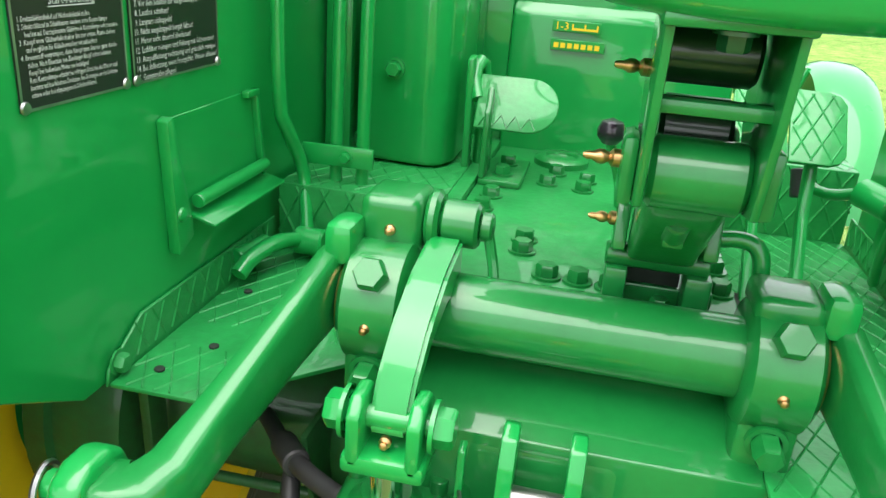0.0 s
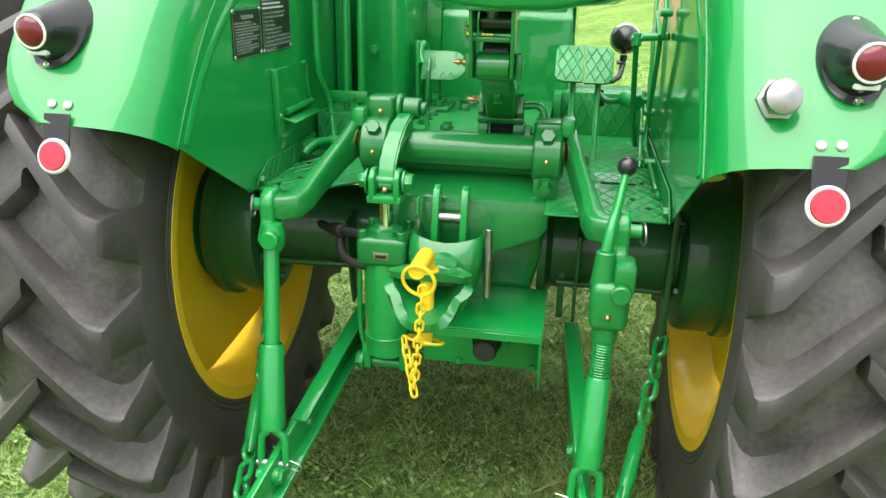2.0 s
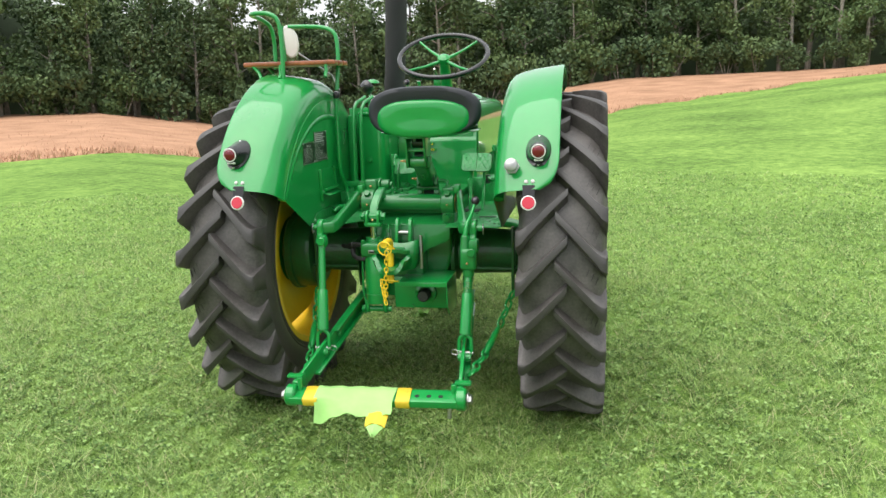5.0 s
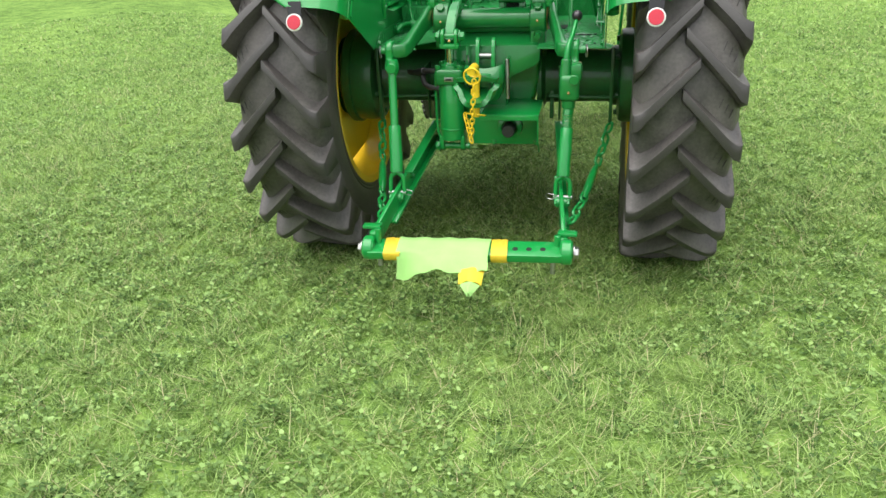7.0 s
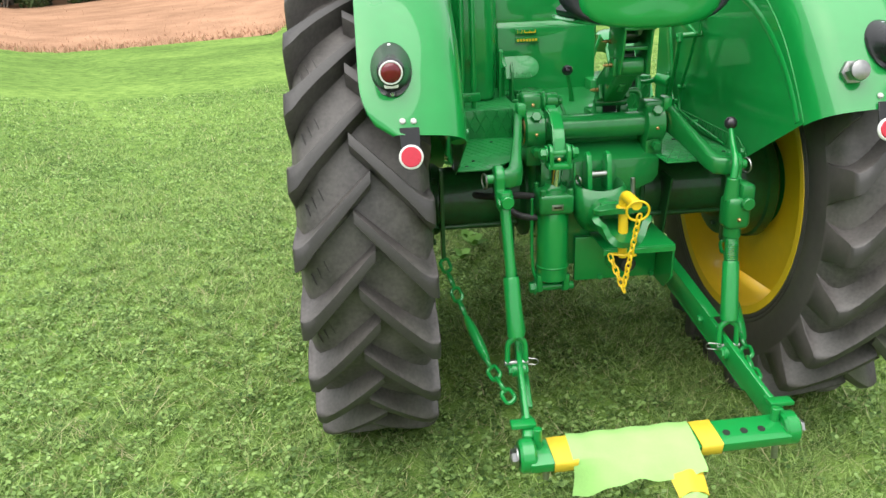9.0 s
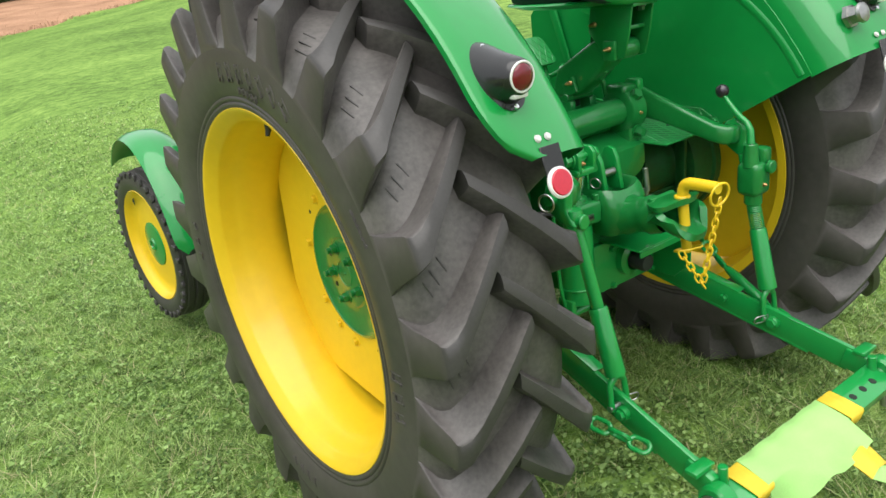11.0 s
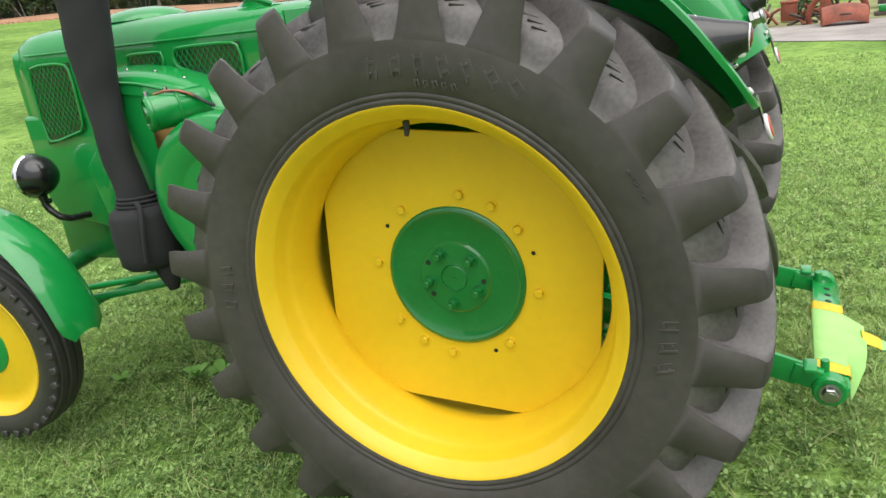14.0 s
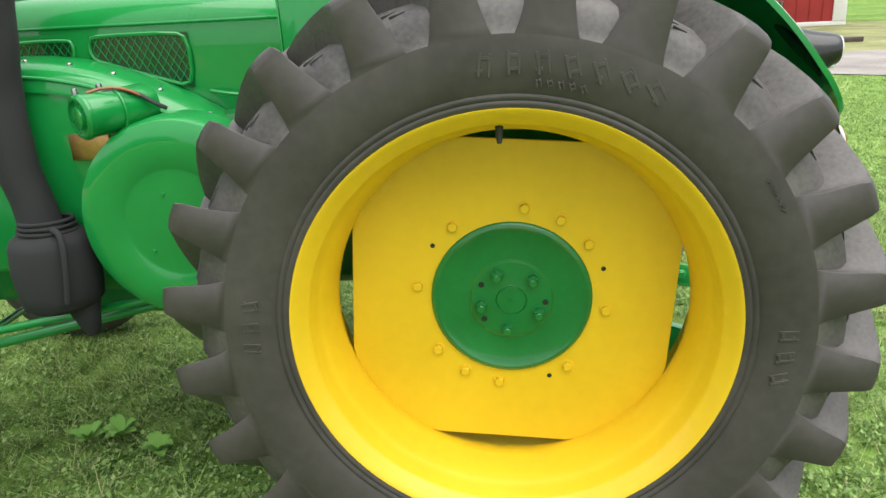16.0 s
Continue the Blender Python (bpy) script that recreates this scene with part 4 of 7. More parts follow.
part("hose", tube([(-0.300, -0.195, 0.822), (-0.292, -0.235, 0.798), (-0.277, -0.265, 0.782), (-0.245, -0.295, 0.776), (-0.200, -0.305, 0.776)], 0.0115, 12, 2), HOSE, cyl, "dark grey rubber hose")

# ---- top link ears and trailer coupling ----
ears = part("top_link_bracket", prism([(-0.262, 0.86), (-0.335, 0.86), (-0.320, 0.950), (-0.308, 0.976), (-0.290, 0.984), (-0.273, 0.976), (-0.263, 0.950)], -0.047, -0.031, "x", 0.003), GREEN, tractor, "green top link ears")
part("ear", prism([(-0.262, 0.86), (-0.335, 0.86), (-0.320, 0.950), (-0.308, 0.976), (-0.290, 0.984), (-0.273, 0.976), (-0.263, 0.950)], 0.018, 0.034, "x", 0.003), GREEN, ears)
part("ear_pin", rod((-0.034, -0.308, 0.912), (0.021, -0.308, 0.912), 0.012), STEEL, ears, "bright steel pin")
part("stay", prism([(-0.29, 0.955), (-0.305, 0.95), (-0.31, 0.80), (-0.295, 0.80)], -0.088, -0.08, "x", 0.002), GREEN, ears)
part("split_ring", ring((-0.076, -0.325, 0.90), 0.016, 0.0025, (1, 0.3, 0.2), 16, 6, 1.0), STEEL, ears)
CX = -0.007
cup = []
for z, w, yb, yf in ((0.740, 0.058, -0.25, -0.37), (0.765, 0.072, -0.235, -0.388), (0.80, 0.084, -0.228, -0.404), (0.84, 0.089, -0.225, -0.402), (0.876, 0.087, -0.225, -0.384), (0.885, 0.082, -0.229, -0.374), (0.878, 0.074, -0.236, -0.358), (0.84, 0.066, -0.245, -0.345), (0.80, 0.055, -0.26, -0.335), (0.795, 0.012, -0.29, -0.31)):
    ring_ = []
    for k in range(32):
        c, s = math.cos(2 * math.pi * k / 32), math.sin(2 * math.pi * k / 32)
        dip = 0.012 * max(0.0, -s) ** 3 * max(0.0, 1 - abs(c) * 1.1) if z > 0.85 else 0.0
        ring_.append((CX + w * math.copysign(abs(c) ** 0.62, c), (yb + yf) / 2 + (yb - yf) / 2 * math.copysign(abs(s) ** 0.62, s), z - dip))
    cup.append(ring_)
coupling = part("trailer_coupling", sweep(cup, None, closed_section=True), CAST, tractor, "green cast trailer coupling with an open jaw", angle=50)
part("coupling_inner", lathe([(0, 0.0), (0.03, 0.0), (0.034, 0.006), (0.03, 0.016), (0.012, 0.018), (0, 0.018)], 20, pose(CX, -0.305, 0.802)), CAST, coupling)
part("neck", lathe([(0.060, 0.0), (0.052, 0.03), (0.050, 0.05), (0.052, 0.075), (0.056, 0.085), (0.054, 0.10), (0.048, 0.13)], 32, frame_to((CX, -0.385, 0.800), (CX, -0.55, 0.830))), CAST, coupling)
for name, reach_, wide in (("upper_jaw", 0.095, 0.085), ("lower_jaw", 0.130, 0.090)):
    bm = bmesh.new()
    rows = []
    for i in range(9):
        k = i / 8
        w = 0.056 + (wide - 0.056) * min(1, k * 1.6) - (0.016 if name == "upper_jaw" else 0.020) * max(0.0, (k - 0.65) / 0.35) ** 2
        row = []
        for j in range(13):
            u = -1 + j / 6
            if name == "upper_jaw":
                row.append(bm.verts.new((CX + w * u, -0.495 - reach_ * k + 0.020 * u * u * k, 0.876 - 0.010 * max(0.0, abs(u) - 0.5) / 0.5 + 0.010 * k)))
            else:
                row.append(bm.verts.new((CX + w * u, -0.495 - reach_ * k + 0.030 * u * u * k, 0.812 - 0.036 * k + 0.058 * u ** 4 * min(1, k * 2))))
        rows.append(row)
    for a, b in zip(rows, rows[1:]):
        for j in range(12):
            bm.faces.new((a[j], a[j + 1], b[j + 1], b[j]))
    part(name, thick(bm, 0.016 if name == "upper_jaw" else 0.020), CAST, coupling, angle=50)
part("jaw_back", box((CX - 0.05, -0.510, 0.80), (CX + 0.05, -0.490, 0.880), 0.008), CAST, coupling)
for z0, z1 in ((0.79, 0.835), (0.70, 0.775)):
    part("pin_handle", rod((CX + 0.098, -0.37, z0 + 0.05), (CX + 0.096, -0.365, z1 + 0.075), 0.008), STEEL, coupling, "bare steel lever")
# PTO guard box under the coupling
guard = part("pto_guard", box((-0.015, -0.425, 0.690), (0.222, -0.17, 0.697), 0.002), GREEN, tractor, "green sheet metal shaft guard")
part("guard_lip", prism([(-0.015, 0.692), (0.222, 0.692), (0.222, 0.674), (-0.015, 0.674)], -0.429, -0.423, "y", 0.001, 1), GREEN, guard)
part("guard_side", prism([(-0.425, 0.692), (-0.17, 0.692), (-0.17, 0.52), (-0.36, 0.52), (-0.422, 0.58)], 0.216, 0.222, "x", 0.001, 1), GREEN, guard)
part("guard_back", box((-0.07, -0.285, 0.53), (0.215, -0.265, 0.688), 0.004), GREEN, guard)
part("shaft_boss", lathe([(0.055, 0), (0.052, 0.02), (0.036, 0.026), (0.034, 0.03)], 28, frame_to((0.09, -0.285, 0.61), (0.09, -1, 0.61))), GREEN, guard)
part("shaft_cap", lathe([(0.028, 0.0), (0.028, 0.05), (0.024, 0.056), (0, 0.056)], 20, frame_to((0.09, -0.31, 0.61), (0.09, -1, 0.60))), HOSE, guard, "black rubber shaft cap")
for x, z in ((0.02, 0.54), (0.20, 0.54), (0.02, 0.66), (0.205, 0.66)):
    part("bolt", hexbolt((x, -0.285, z), (x, -0.296, z), 0.009), GREEN, guard)

# ---- yellow coupling pin with its chain ----
pin = thing("coupling_pin", "yellow painted steel coupling pin hanging on a chain", "hitch pin", at=(0, -0.034, -0.004))
part("shank", tube([(CX, -0.548, 0.735), (CX, -0.547, 0.75), (CX, -0.535, 0.885), (CX, -0.538, 0.915), (CX, -0.552, 0.928), (CX, -0.575, 0.930), (CX, -0.645, 0.930)], [0.012, 0.0145, 0.0145, 0.0155, 0.016, 0.016, 0.016], 16, 1), YELLOW, pin)
part("collar", ring((CX, -0.535, 0.889), 0.017, 0.005), YELLOW, pin)
part("pull_ring", ring((CX + 0.004, -0.645, 0.912), 0.031, 0.0035, (0.15, 1, 0.2), 28, 8), YELLOW, pin, "yellow wire ring")
LINK = done(ring((0, 0, 0), 0.0075, 0.0027, (0, 0, 1), 16, 8, 1.7))
chain = []
for k in range(13):
    f = k / 12
    chain.append((CX + 0.010 - 0.022 * f, -0.640 + 0.034 * f, 0.890 - 0.232 * f))
for k in range(1, 6):
    f = k / 5
    chain.append((CX - 0.012 - 0.028 * f, -0.606 + 0.042 * f, 0.658 + 0.084 * f))
for i, p in enumerate(chain):
    q = chain[i + 1] if i + 1 < len(chain) else (p[0] - 0.005, p[1] + 0.01, p[2] + 0.02)
    o = part("chain_link", LINK, YELLOW, pin)
    d = (Vector(q) - Vector(p)).normalized()
    o.matrix_local = Matrix.Translation(p) @ d.to_track_quat("X", "Z").to_matrix().to_4x4() @ Matrix.Rotation(radians(90 * (i % 2) + 20), 4, "X")
part("keeper_ring", ring((CX, -0.552, 0.745), 0.029, 0.003, (0.1, 0.3, 1), 24, 8, 1.3), YELLOW, pin)

# ---- lower links, drawbar, lift rods, stabiliser chains ----
CLINK = done(ring((0, 0, 0), 0.011, 0.0045, (0, 0, 1), 16, 8, 1.65))
for sx in (-1, 1):
    a, b = Vector((sx * 0.275, -0.10, 0.545)), Vector((sx * 0.352, -0.86, 0.352))
    d = (b - a).normalized()
    up = (Vector((0, 0, 1)) - d * d.z).normalized()
    side = d.cross(up)
    M = Matrix((d, side, up)).transposed().to_4x4()
    M.translation = a
    L = (b - a).length
    link = part("lower_link", box((0, -0.008, -0.038), (L, 0.008, 0.038), 0.003, M), GREEN, tractor, "green steel lower link arm")
    s = -1 if sx < 0 else 1
    part("link_flange", box((0.0, -0.03 if s * side.x * sx < 0 else -0.008, -0.046), (L * 0.86, 0.008 if s * side.x * sx < 0 else 0.03, -0.034), 0.003, M), GREEN, link)
    part("link_flange", box((0.0, -0.03 if s * side.x * sx < 0 else -0.008, 0.036), (L * 0.55, 0.008 if s * side.x * sx < 0 else 0.03, 0.042), 0.002, M), GREEN, link)
    # rear end: eye, top strap, pin with nut
    e = Vector((sx * 0.368, -0.939, 0.318 if sx < 0 else 0.334))
    part("link_end", box((L - 0.02, -0.016, -0.03), (L + 0.06, 0.016, 0.034), 0.008, M), GREEN, link)
    part("eye", lathe([(0.018, -0.022), (0.040, -0.022), (0.047, -0.015), (0.047, 0.015), (0.040, 0.022), (0.018, 0.022)], 28, Matrix.Translation(e) @ wheel_turn(1), closed=True), GREEN, link)
    part("ball", lathe([(0.0, -0.03), (0.016, -0.028), (0.026, -0.018), (0.030, 0), (0.026, 0.018), (0.016, 0.028), (0, 0.03)], 20, Matrix.Translation(e) @ wheel_turn(1)), CAST, link)
    part("end_pin", join(rod(e + Vector((-sx * 0.045, 0, 0)), e + Vector((sx * 0.045, 0, 0)), 0.013), hexbolt(e + Vector((sx * 0.026, 0, 0)), e + Vector((sx * 0.044, 0, 0)), 0.022)), STEEL, link, "bare steel pin and nut")
    part("strap", box((sx * 0.368 - 0.035, -0.905, 0.378), (sx * 0.368 + 0.035, -0.870, 0.392), 0.004), GREEN, link)
    part("strap_post", rod((sx * 0.335, -0.93, 0.30), (sx * 0.335, -0.925, 0.392), 0.012), GREEN, link)
    part("lock_bolt", rod((sx * 0.322, -0.972, 0.262), (sx * 0.322, -0.965, 0.325), 0.009), STEEL, link)
    c = a + d * L * 0.71
    outw = Vector((sx, 0, 0))
    part("link_bolt", join(rod(c - outw * 0.02, c + outw * 0.024, 0.02), hexbolt(c + outw * 0.022, c + outw * 0.034, 0.014), hexbolt(c - outw * 0.010, c - outw * 0.026, 0.016)), GREEN, link)
    c2 = a + d * L * 0.50
    part("link_bolt", hexbolt(c2 - outw * 0.008, c2 - outw * 0.02, 0.012), GREEN, link)
    # lift rod
    top, low = Vector((sx * 0.352, -0.510, 0.927)), Vector((sx * 0.334, -0.612, 0.50))
    k = (low - top)
    rodm = part("lift_rod", rod(top + k * 0.04, top + k * (0.60 if sx < 0 else 0.45), 0.0165 if sx < 0 else 0.019, seg=20), GREEN, tractor, "green adjustable lift rod")
    part("rod_sleeve", lathe([(0.0215, 0), (0.0245, 0.006), (0.027, k.length * 0.42)], 24, frame_to(top + k * 0.56, low)), GREEN, rodm)
    if sx > 0:
        part("thread", join(*[ring(top + k * (0.40 + 0.0125 * i), 0.0195, 0.002, k, 18, 6) for i in range(14)]), GREEN, rodm)
    for q in (-1, 1):
        pts = [low + k.normalized() * -0.01, low + Vector((q * 0.012, 0, 0)), low + Vector((q * 0.026, 0, -0.012)), low + Vector((q * 0.028, -0.003, -0.045)), low + Vector((q * 0.028, -0.006, -0.085))]
        part("fork", tube(pts, [0.012, 0.011, 0.0085, 0.0085, 0.010], 10, 1), GREEN, rodm)
    fp = low + Vector((0, -0.006, -0.078))
    part("fork_pin", rod(fp - outw * 0.036, fp + outw * 0.038, 0.009), STEEL, rodm, "steel fork pin")
    part("spring_clip", ring(fp - outw * 0.043, 0.012, 0.002, (0.3, 1, 0.2), 16, 6, 2.0), STEEL, rodm, "silver spring clip")
    # upper joint
    pz = Vector((sx * 0.385, SY - 0.281, SZ - 0.079))
    part("yoke", prism([(pz.y - 0.038, 0.978), (pz.y - 0.030, 0.996), (pz.y - 0.012, 1.006), (pz.y + 0.012, 1.006), (pz.y + 0.030, 0.996), (pz.y + 0.038, 0.978), (pz.y + 0.032, 0.93), (top.y + 0.02, 0.90), (top.y - 0.03, 0.90), (pz.y - 0.036, 0.94)], pz.x - sx * 0.008, pz.x - sx * 0.038, "x", 0.008, 3), GREEN, rodm)
    if sx < 0:
        part("ball_joint", join(lathe([(0, -0.034), (0.018, -0.030), (0.026, -0.014), (0.027, 0.012), (0.022, 0.03), (0, 0.034)], 24, Matrix.Translation(top + Vector((0.002, 0.0, -0.02)))), rod(top + Vector((0.004, -0.015, -0.018)), top + Vector((0.006, -0.036, -0.018)), 0.020)), GREEN, rodm)
    else:
        c = Vector((0.345, -0.548, 0.845))
        box_ = part("levelling_box", box(c - Vector((0.035, 0.034, 0.055)), c + Vector((0.040, 0.038, 0.045)), 0.018, None, 3), CAST, rodm, "green cast levelling box")
        part("box_collar", rod(c - Vector((0, 0, 0.085)), c - Vector((0, 0, 0.05)), 0.026), CAST, rodm)
        part("box_tower", rod(c + Vector((-0.014, 0, 0.03)), c + Vector((-0.012, 0.003, 0.10)), 0.024, 0.019), CAST, rodm)
        part("box_cap", rod(c + Vector((0.02, -0.034, 0.03)), c + Vector((0.02, -0.05, 0.03)), 0.019), CAST, rodm)
        part("box_rib", box(c + Vector((0.005, -0.03, 0.02)), c + Vector((0.048, 0.04, 0.085)), 0.012), CAST, rodm)
        part("grease_nipple", lathe([(0.006, 0), (0.006, 0.004), (0.004, 0.010), (0, 0.013)], 10, frame_to(c + Vector((0, -0.033, -0.02)), c + Vector((0, -1, -0.02)))), BRASS, rodm, "brass grease nipple")
        part("crank", tube([c + Vector((-0.012, 0.003, 0.10)), c + Vector((-0.006, 0.01, 0.15)), (0.350, -0.49, 1.02), (0.358, -0.452, 1.055), (0.364, -0.428, 1.075)], [0.012, 0.010, 0.009, 0.008, 0.007], 10, 1), GREEN, rodm)
        part("crank_knob", lathe([(0, -0.02), (0.010, -0.018), (0.018, -0.009), (0.020, 0), (0.018, 0.010), (0.010, 0.018), (0, 0.02)], 24, pose(0.364, -0.428, 1.083)), PURPLE, rodm, "dark ball knob")
    # stabiliser chain with a turnbuckle
    s0, s1 = Vector((sx * 0.510, -0.170, 0.600)), Vector((sx * 0.372, -0.745, 0.365))
    first = None
    for i in range(11):
        t = (i + 0.5) / 11
        if 0.36 < t < 0.68:
            continue
        p = s0.lerp(s1, t) - Vector((0, 0, 0.045 * math.sin(math.pi * t)))
        tq = t + 0.02
        q = s0.lerp(s1, tq) - Vector((0, 0, 0.045 * math.sin(math.pi * tq)))
        dd = (q - p).normalized()
        o = part("chain_link", CLINK, GREEN, tractor) if first is None else part("chain_link", CLINK, GREEN, first)
        o.matrix_local = Matrix.Translation(p) @ dd.to_track_quat("X", "Z").to_matrix().to_4x4() @ Matrix.Rotation(radians(90 * (i % 2) + 30), 4, "X") @ Matrix.Diagonal((1.5, 1.45, 1.45, 1))
        if first is None:
            first = new("stabiliser_chain")
            first.parent = tractor
            first.empty_display_size = 0.05
            o.parent = first
            tagged(first, "green stabiliser chain with a turnbuckle")
    t0, t1 = [s0.lerp(s1, t) - Vector((0, 0, 0.045 * math.sin(math.pi * t))) for t in (0.36, 0.69)]
    part("turnbuckle", lathe([(0.007, 0), (0.013, 0.02), (0.017, 0.06), (0.017, (t1 - t0).length - 0.06), (0.013, (t1 - t0).length - 0.02), (0.007, (t1 - t0).length)], 14, frame_to(t0, t1)), GREEN, first)

BAR = Matrix.Translation((0, -0.946, 0.326)) @ Matrix.Rotation(-0.026, 4, "Y") @ Matrix.Rotation(radians(14), 4, "X")
bar = part("drawbar", box((-0.365, -0.043, -0.016), (0.355, 0.043, 0.016), 0.003, BAR), GREEN, tractor, "green flat drawbar with drilled holes")
for x in (0.185, 0.235, 0.285):
    part("hole", rod(BAR @ Vector((x, -0.004, 0.0155)), BAR @ Vector((x, -0.004, 0.0168)), 0.0105, seg=16), MESHG, bar, "dark disc coloured as a shaded drilled hole")

# cloth wrapped over the drawbar: a stiff apron reaching to the rear, with a banded tongue
rag = thing("safety_cloth", "lime green safety cloth with yellow bands wrapped on the drawbar", "cloth")
HEM = ((0.0, -1.0, 0.232), (0.12, -1.012, 0.250), (0.3, -1.040, 0.285), (0.5, -1.050, 0.300), (0.72, -1.055, 0.302), (1.0, -1.050, 0.300))


def hem_at(u):
    for a, b in zip(HEM, HEM[1:]):
        if a[0] <= u <= b[0]:
            k = (u - a[0]) / (b[0] - a[0])
            return a[1] + (b[1] - a[1]) * k, a[2] + (b[2] - a[2]) * k
    return HEM[-1][1:]


def apron():
    bm = bmesh.new()
    rows = []
    for i in range(41):
        u = i / 40
        x = -0.245 + 0.345 * u
        hy, hz = hem_at(u)
        row = [bm.verts.new((x, y, z + 0.002 * math.sin(u * 23 + 40 * y))) for y, z in ((-0.90, 0.325), (-0.894, 0.352), (-0.900, 0.3655), (-0.93, 0.3625), (-0.965, 0.354), (-0.986, 0.347))]
        for k in range(1, 9):
            f = k / 8
            fold = 0.007 * math.sin(u * 11 + f * 3) * f + 0.004 * math.sin(u * 27 - f * 5) * f
            row.append(bm.verts.new((x + 0.006 * math.sin(f * 4 + u * 5) * f, -0.986 + (hy + 0.986) * f, 0.347 + (hz - 0.347) * (0.55 * f + 0.45 * f * f) + fold)))
        rows.append(row)
    for a, b in zip(rows, rows[1:]):
        for k in range(len(a) - 1):
            bm.faces.new((a[k], a[k + 1], b[k + 1], b[k]))
    return thick(bm, 0.0025)


def hung(bm):
    """Follows the bar's slight tilt."""
    bmesh.ops.transform(bm, verts=bm.verts, matrix=Matrix.Translation((0, -0.004, -0.008)) @ Matrix.Rotation(-0.026, 4, "Y"))
    return bm


part("fabric", hung(apron()), HIVIS, rag, angle=80)


def wrap(x0, x1):
    """A band wound round the bar."""
    bm = bmesh.new()
    rows = []
    for i in range(7):
        x = x0 + (x1 - x0) * i / 6
        rows.append([bm.verts.new(BAR @ Vector((x + 0.004 * math.sin(3 * y * 40 + i), y, z + 0.0012 * math.sin(i * 2.1 + k)))) for k, (y, z) in enumerate(((-0.048, -0.014), (-0.049, 0.014), (-0.044, 0.0205), (0.0, 0.0225), (0.044, 0.0205), (0.048, 0.014), (0.048, -0.014), (0.042, -0.020), (-0.042, -0.020)))])
    for a, b in zip(rows, rows[1:]):
        for k in range(9):
            bm.faces.new((a[k], a[(k + 1) % 9], b[(k + 1) % 9], b[k]))
    return thick(bm, 0.002)


part("band", wrap(-0.305, -0.240), HIBAND, rag, "yellow band", angle=60)
part("band", wrap(0.098, 0.158), HIBAND, rag, "yellow band", angle=60)


def tongue(outline, n=8):
    """A folded strip between two edges, each a pair of ends."""
    bm = bmesh.new()
    (a0, a1), (b0, b1) = outline
    rows = []
    for j in range(4):
        f = j / 3
        p, q = Vector(a0).lerp(Vector(b0), f), Vector(a1).lerp(Vector(b1), f)
        rows.append([bm.verts.new(p.lerp(q, i / n) + Vector((0, 0, 0.016 * math.sin(math.pi * i / n) - 0.008 + 0.002 * math.sin(i * 1.7 + j)))) for i in range(n + 1)])
    for a, b in zip(rows, rows[1:]):
        for k in range(n):
            bm.faces.new((a[k], a[k + 1], b[k + 1], b[k]))
    return thick(bm, 0.004)


part("tongue_band", hung(tongue((((0.0, -1.045, 0.307), (0.092, -1.040, 0.307)), ((0.006, -1.098, 0.283), (0.088, -1.096, 0.280))))), HIBAND, rag, "yellow hem band", angle=80)
part("tongue", hung(tongue((((0.010, -1.096, 0.280), (0.084, -1.094, 0.277)), ((0.044, -1.147, 0.262), (0.056, -1.147, 0.262))))), HIVIS, rag, angle=80)

# ---- driver's place ----
SX = 0.115


def oval_ring(cx, y, cz, w, h, p=2.6, n=40):
    out = []
    for k in range(n):
        c, s = math.cos(2 * math.pi * k / n), math.sin(2 * math.pi * k / n)
        out.append((cx + w * math.copysign(abs(c) ** (2 / p), c), y, cz + h * math.copysign(abs(s) ** (2 / p), s)))
    return out


def bent(pts, k=0.35):
    """Curves a back rest round the driver."""
    return [(x, y + k * (x - SX) ** 2 * 2.2, z) for x, y, z in pts]


seat = part("seat_back", sweep([bent(oval_ring(SX, y, z, w, h)) for y, z, w, h in ((-0.400, 1.456, 0.01, 0.005), (-0.406, 1.456, 0.12, 0.05), (-0.404, 1.456, 0.19, 0.074), (-0.397, 1.456, 0.214, 0.084), (-0.385, 1.456, 0.218, 0.087), (-0.36, 1.456, 0.218, 0.087))], None, closed_section=True), GREEN, tractor, "green seat pan with a dark padded rim", angle=50)
pad = [bent(oval_ring(SX, y, z, w, h)) for y, z, w, h in ((-0.388, 1.474, 0.212, 0.084), (-0.398, 1.480, 0.234, 0.101), (-0.394, 1.486, 0.256, 0.112), (-0.37, 1.488, 0.268, 0.116), (-0.33, 1.490, 0.264, 0.112), (-0.30, 1.484, 0.25, 0.100), (-0.295, 1.49, 0.20, 0.07), (-0.30, 1.50, 0.1, 0.03))]
part("back_pad", sweep(pad, None, closed_section=True), SEATPAD, seat, "dark blue vinyl back pad", angle=60)


def flat_oval(cy, z, w, d):
    return [(SX + w * math.copysign(abs(c) ** 0.75, c), cy + d * math.copysign(abs(s) ** 0.75, s), z) for c, s in ((math.cos(2 * math.pi * k / 40), math.sin(2 * math.pi * k / 40)) for k in range(40))]


part("seat_pan", sweep([flat_oval(-0.17, z, w, d) for z, w, d in ((1.374, 0.02, 0.02), (1.372, 0.15, 0.13), (1.380, 0.21, 0.19), (1.392, 0.24, 0.215), (1.397, 0.235, 0.21))], None, closed_section=True), GREEN, seat, angle=50)
part("seat_cushion", sweep([flat_oval(-0.165, z, w, d) for z, w, d in ((1.394, 0.205, 0.18), (1.400, 0.222, 0.195), (1.415, 0.226, 0.20), (1.43, 0.21, 0.185), (1.436, 0.16, 0.14), (1.43, 0.05, 0.05))], None, closed_section=True), SEATPAD, seat, "dark blue vinyl seat cushion", angle=60)

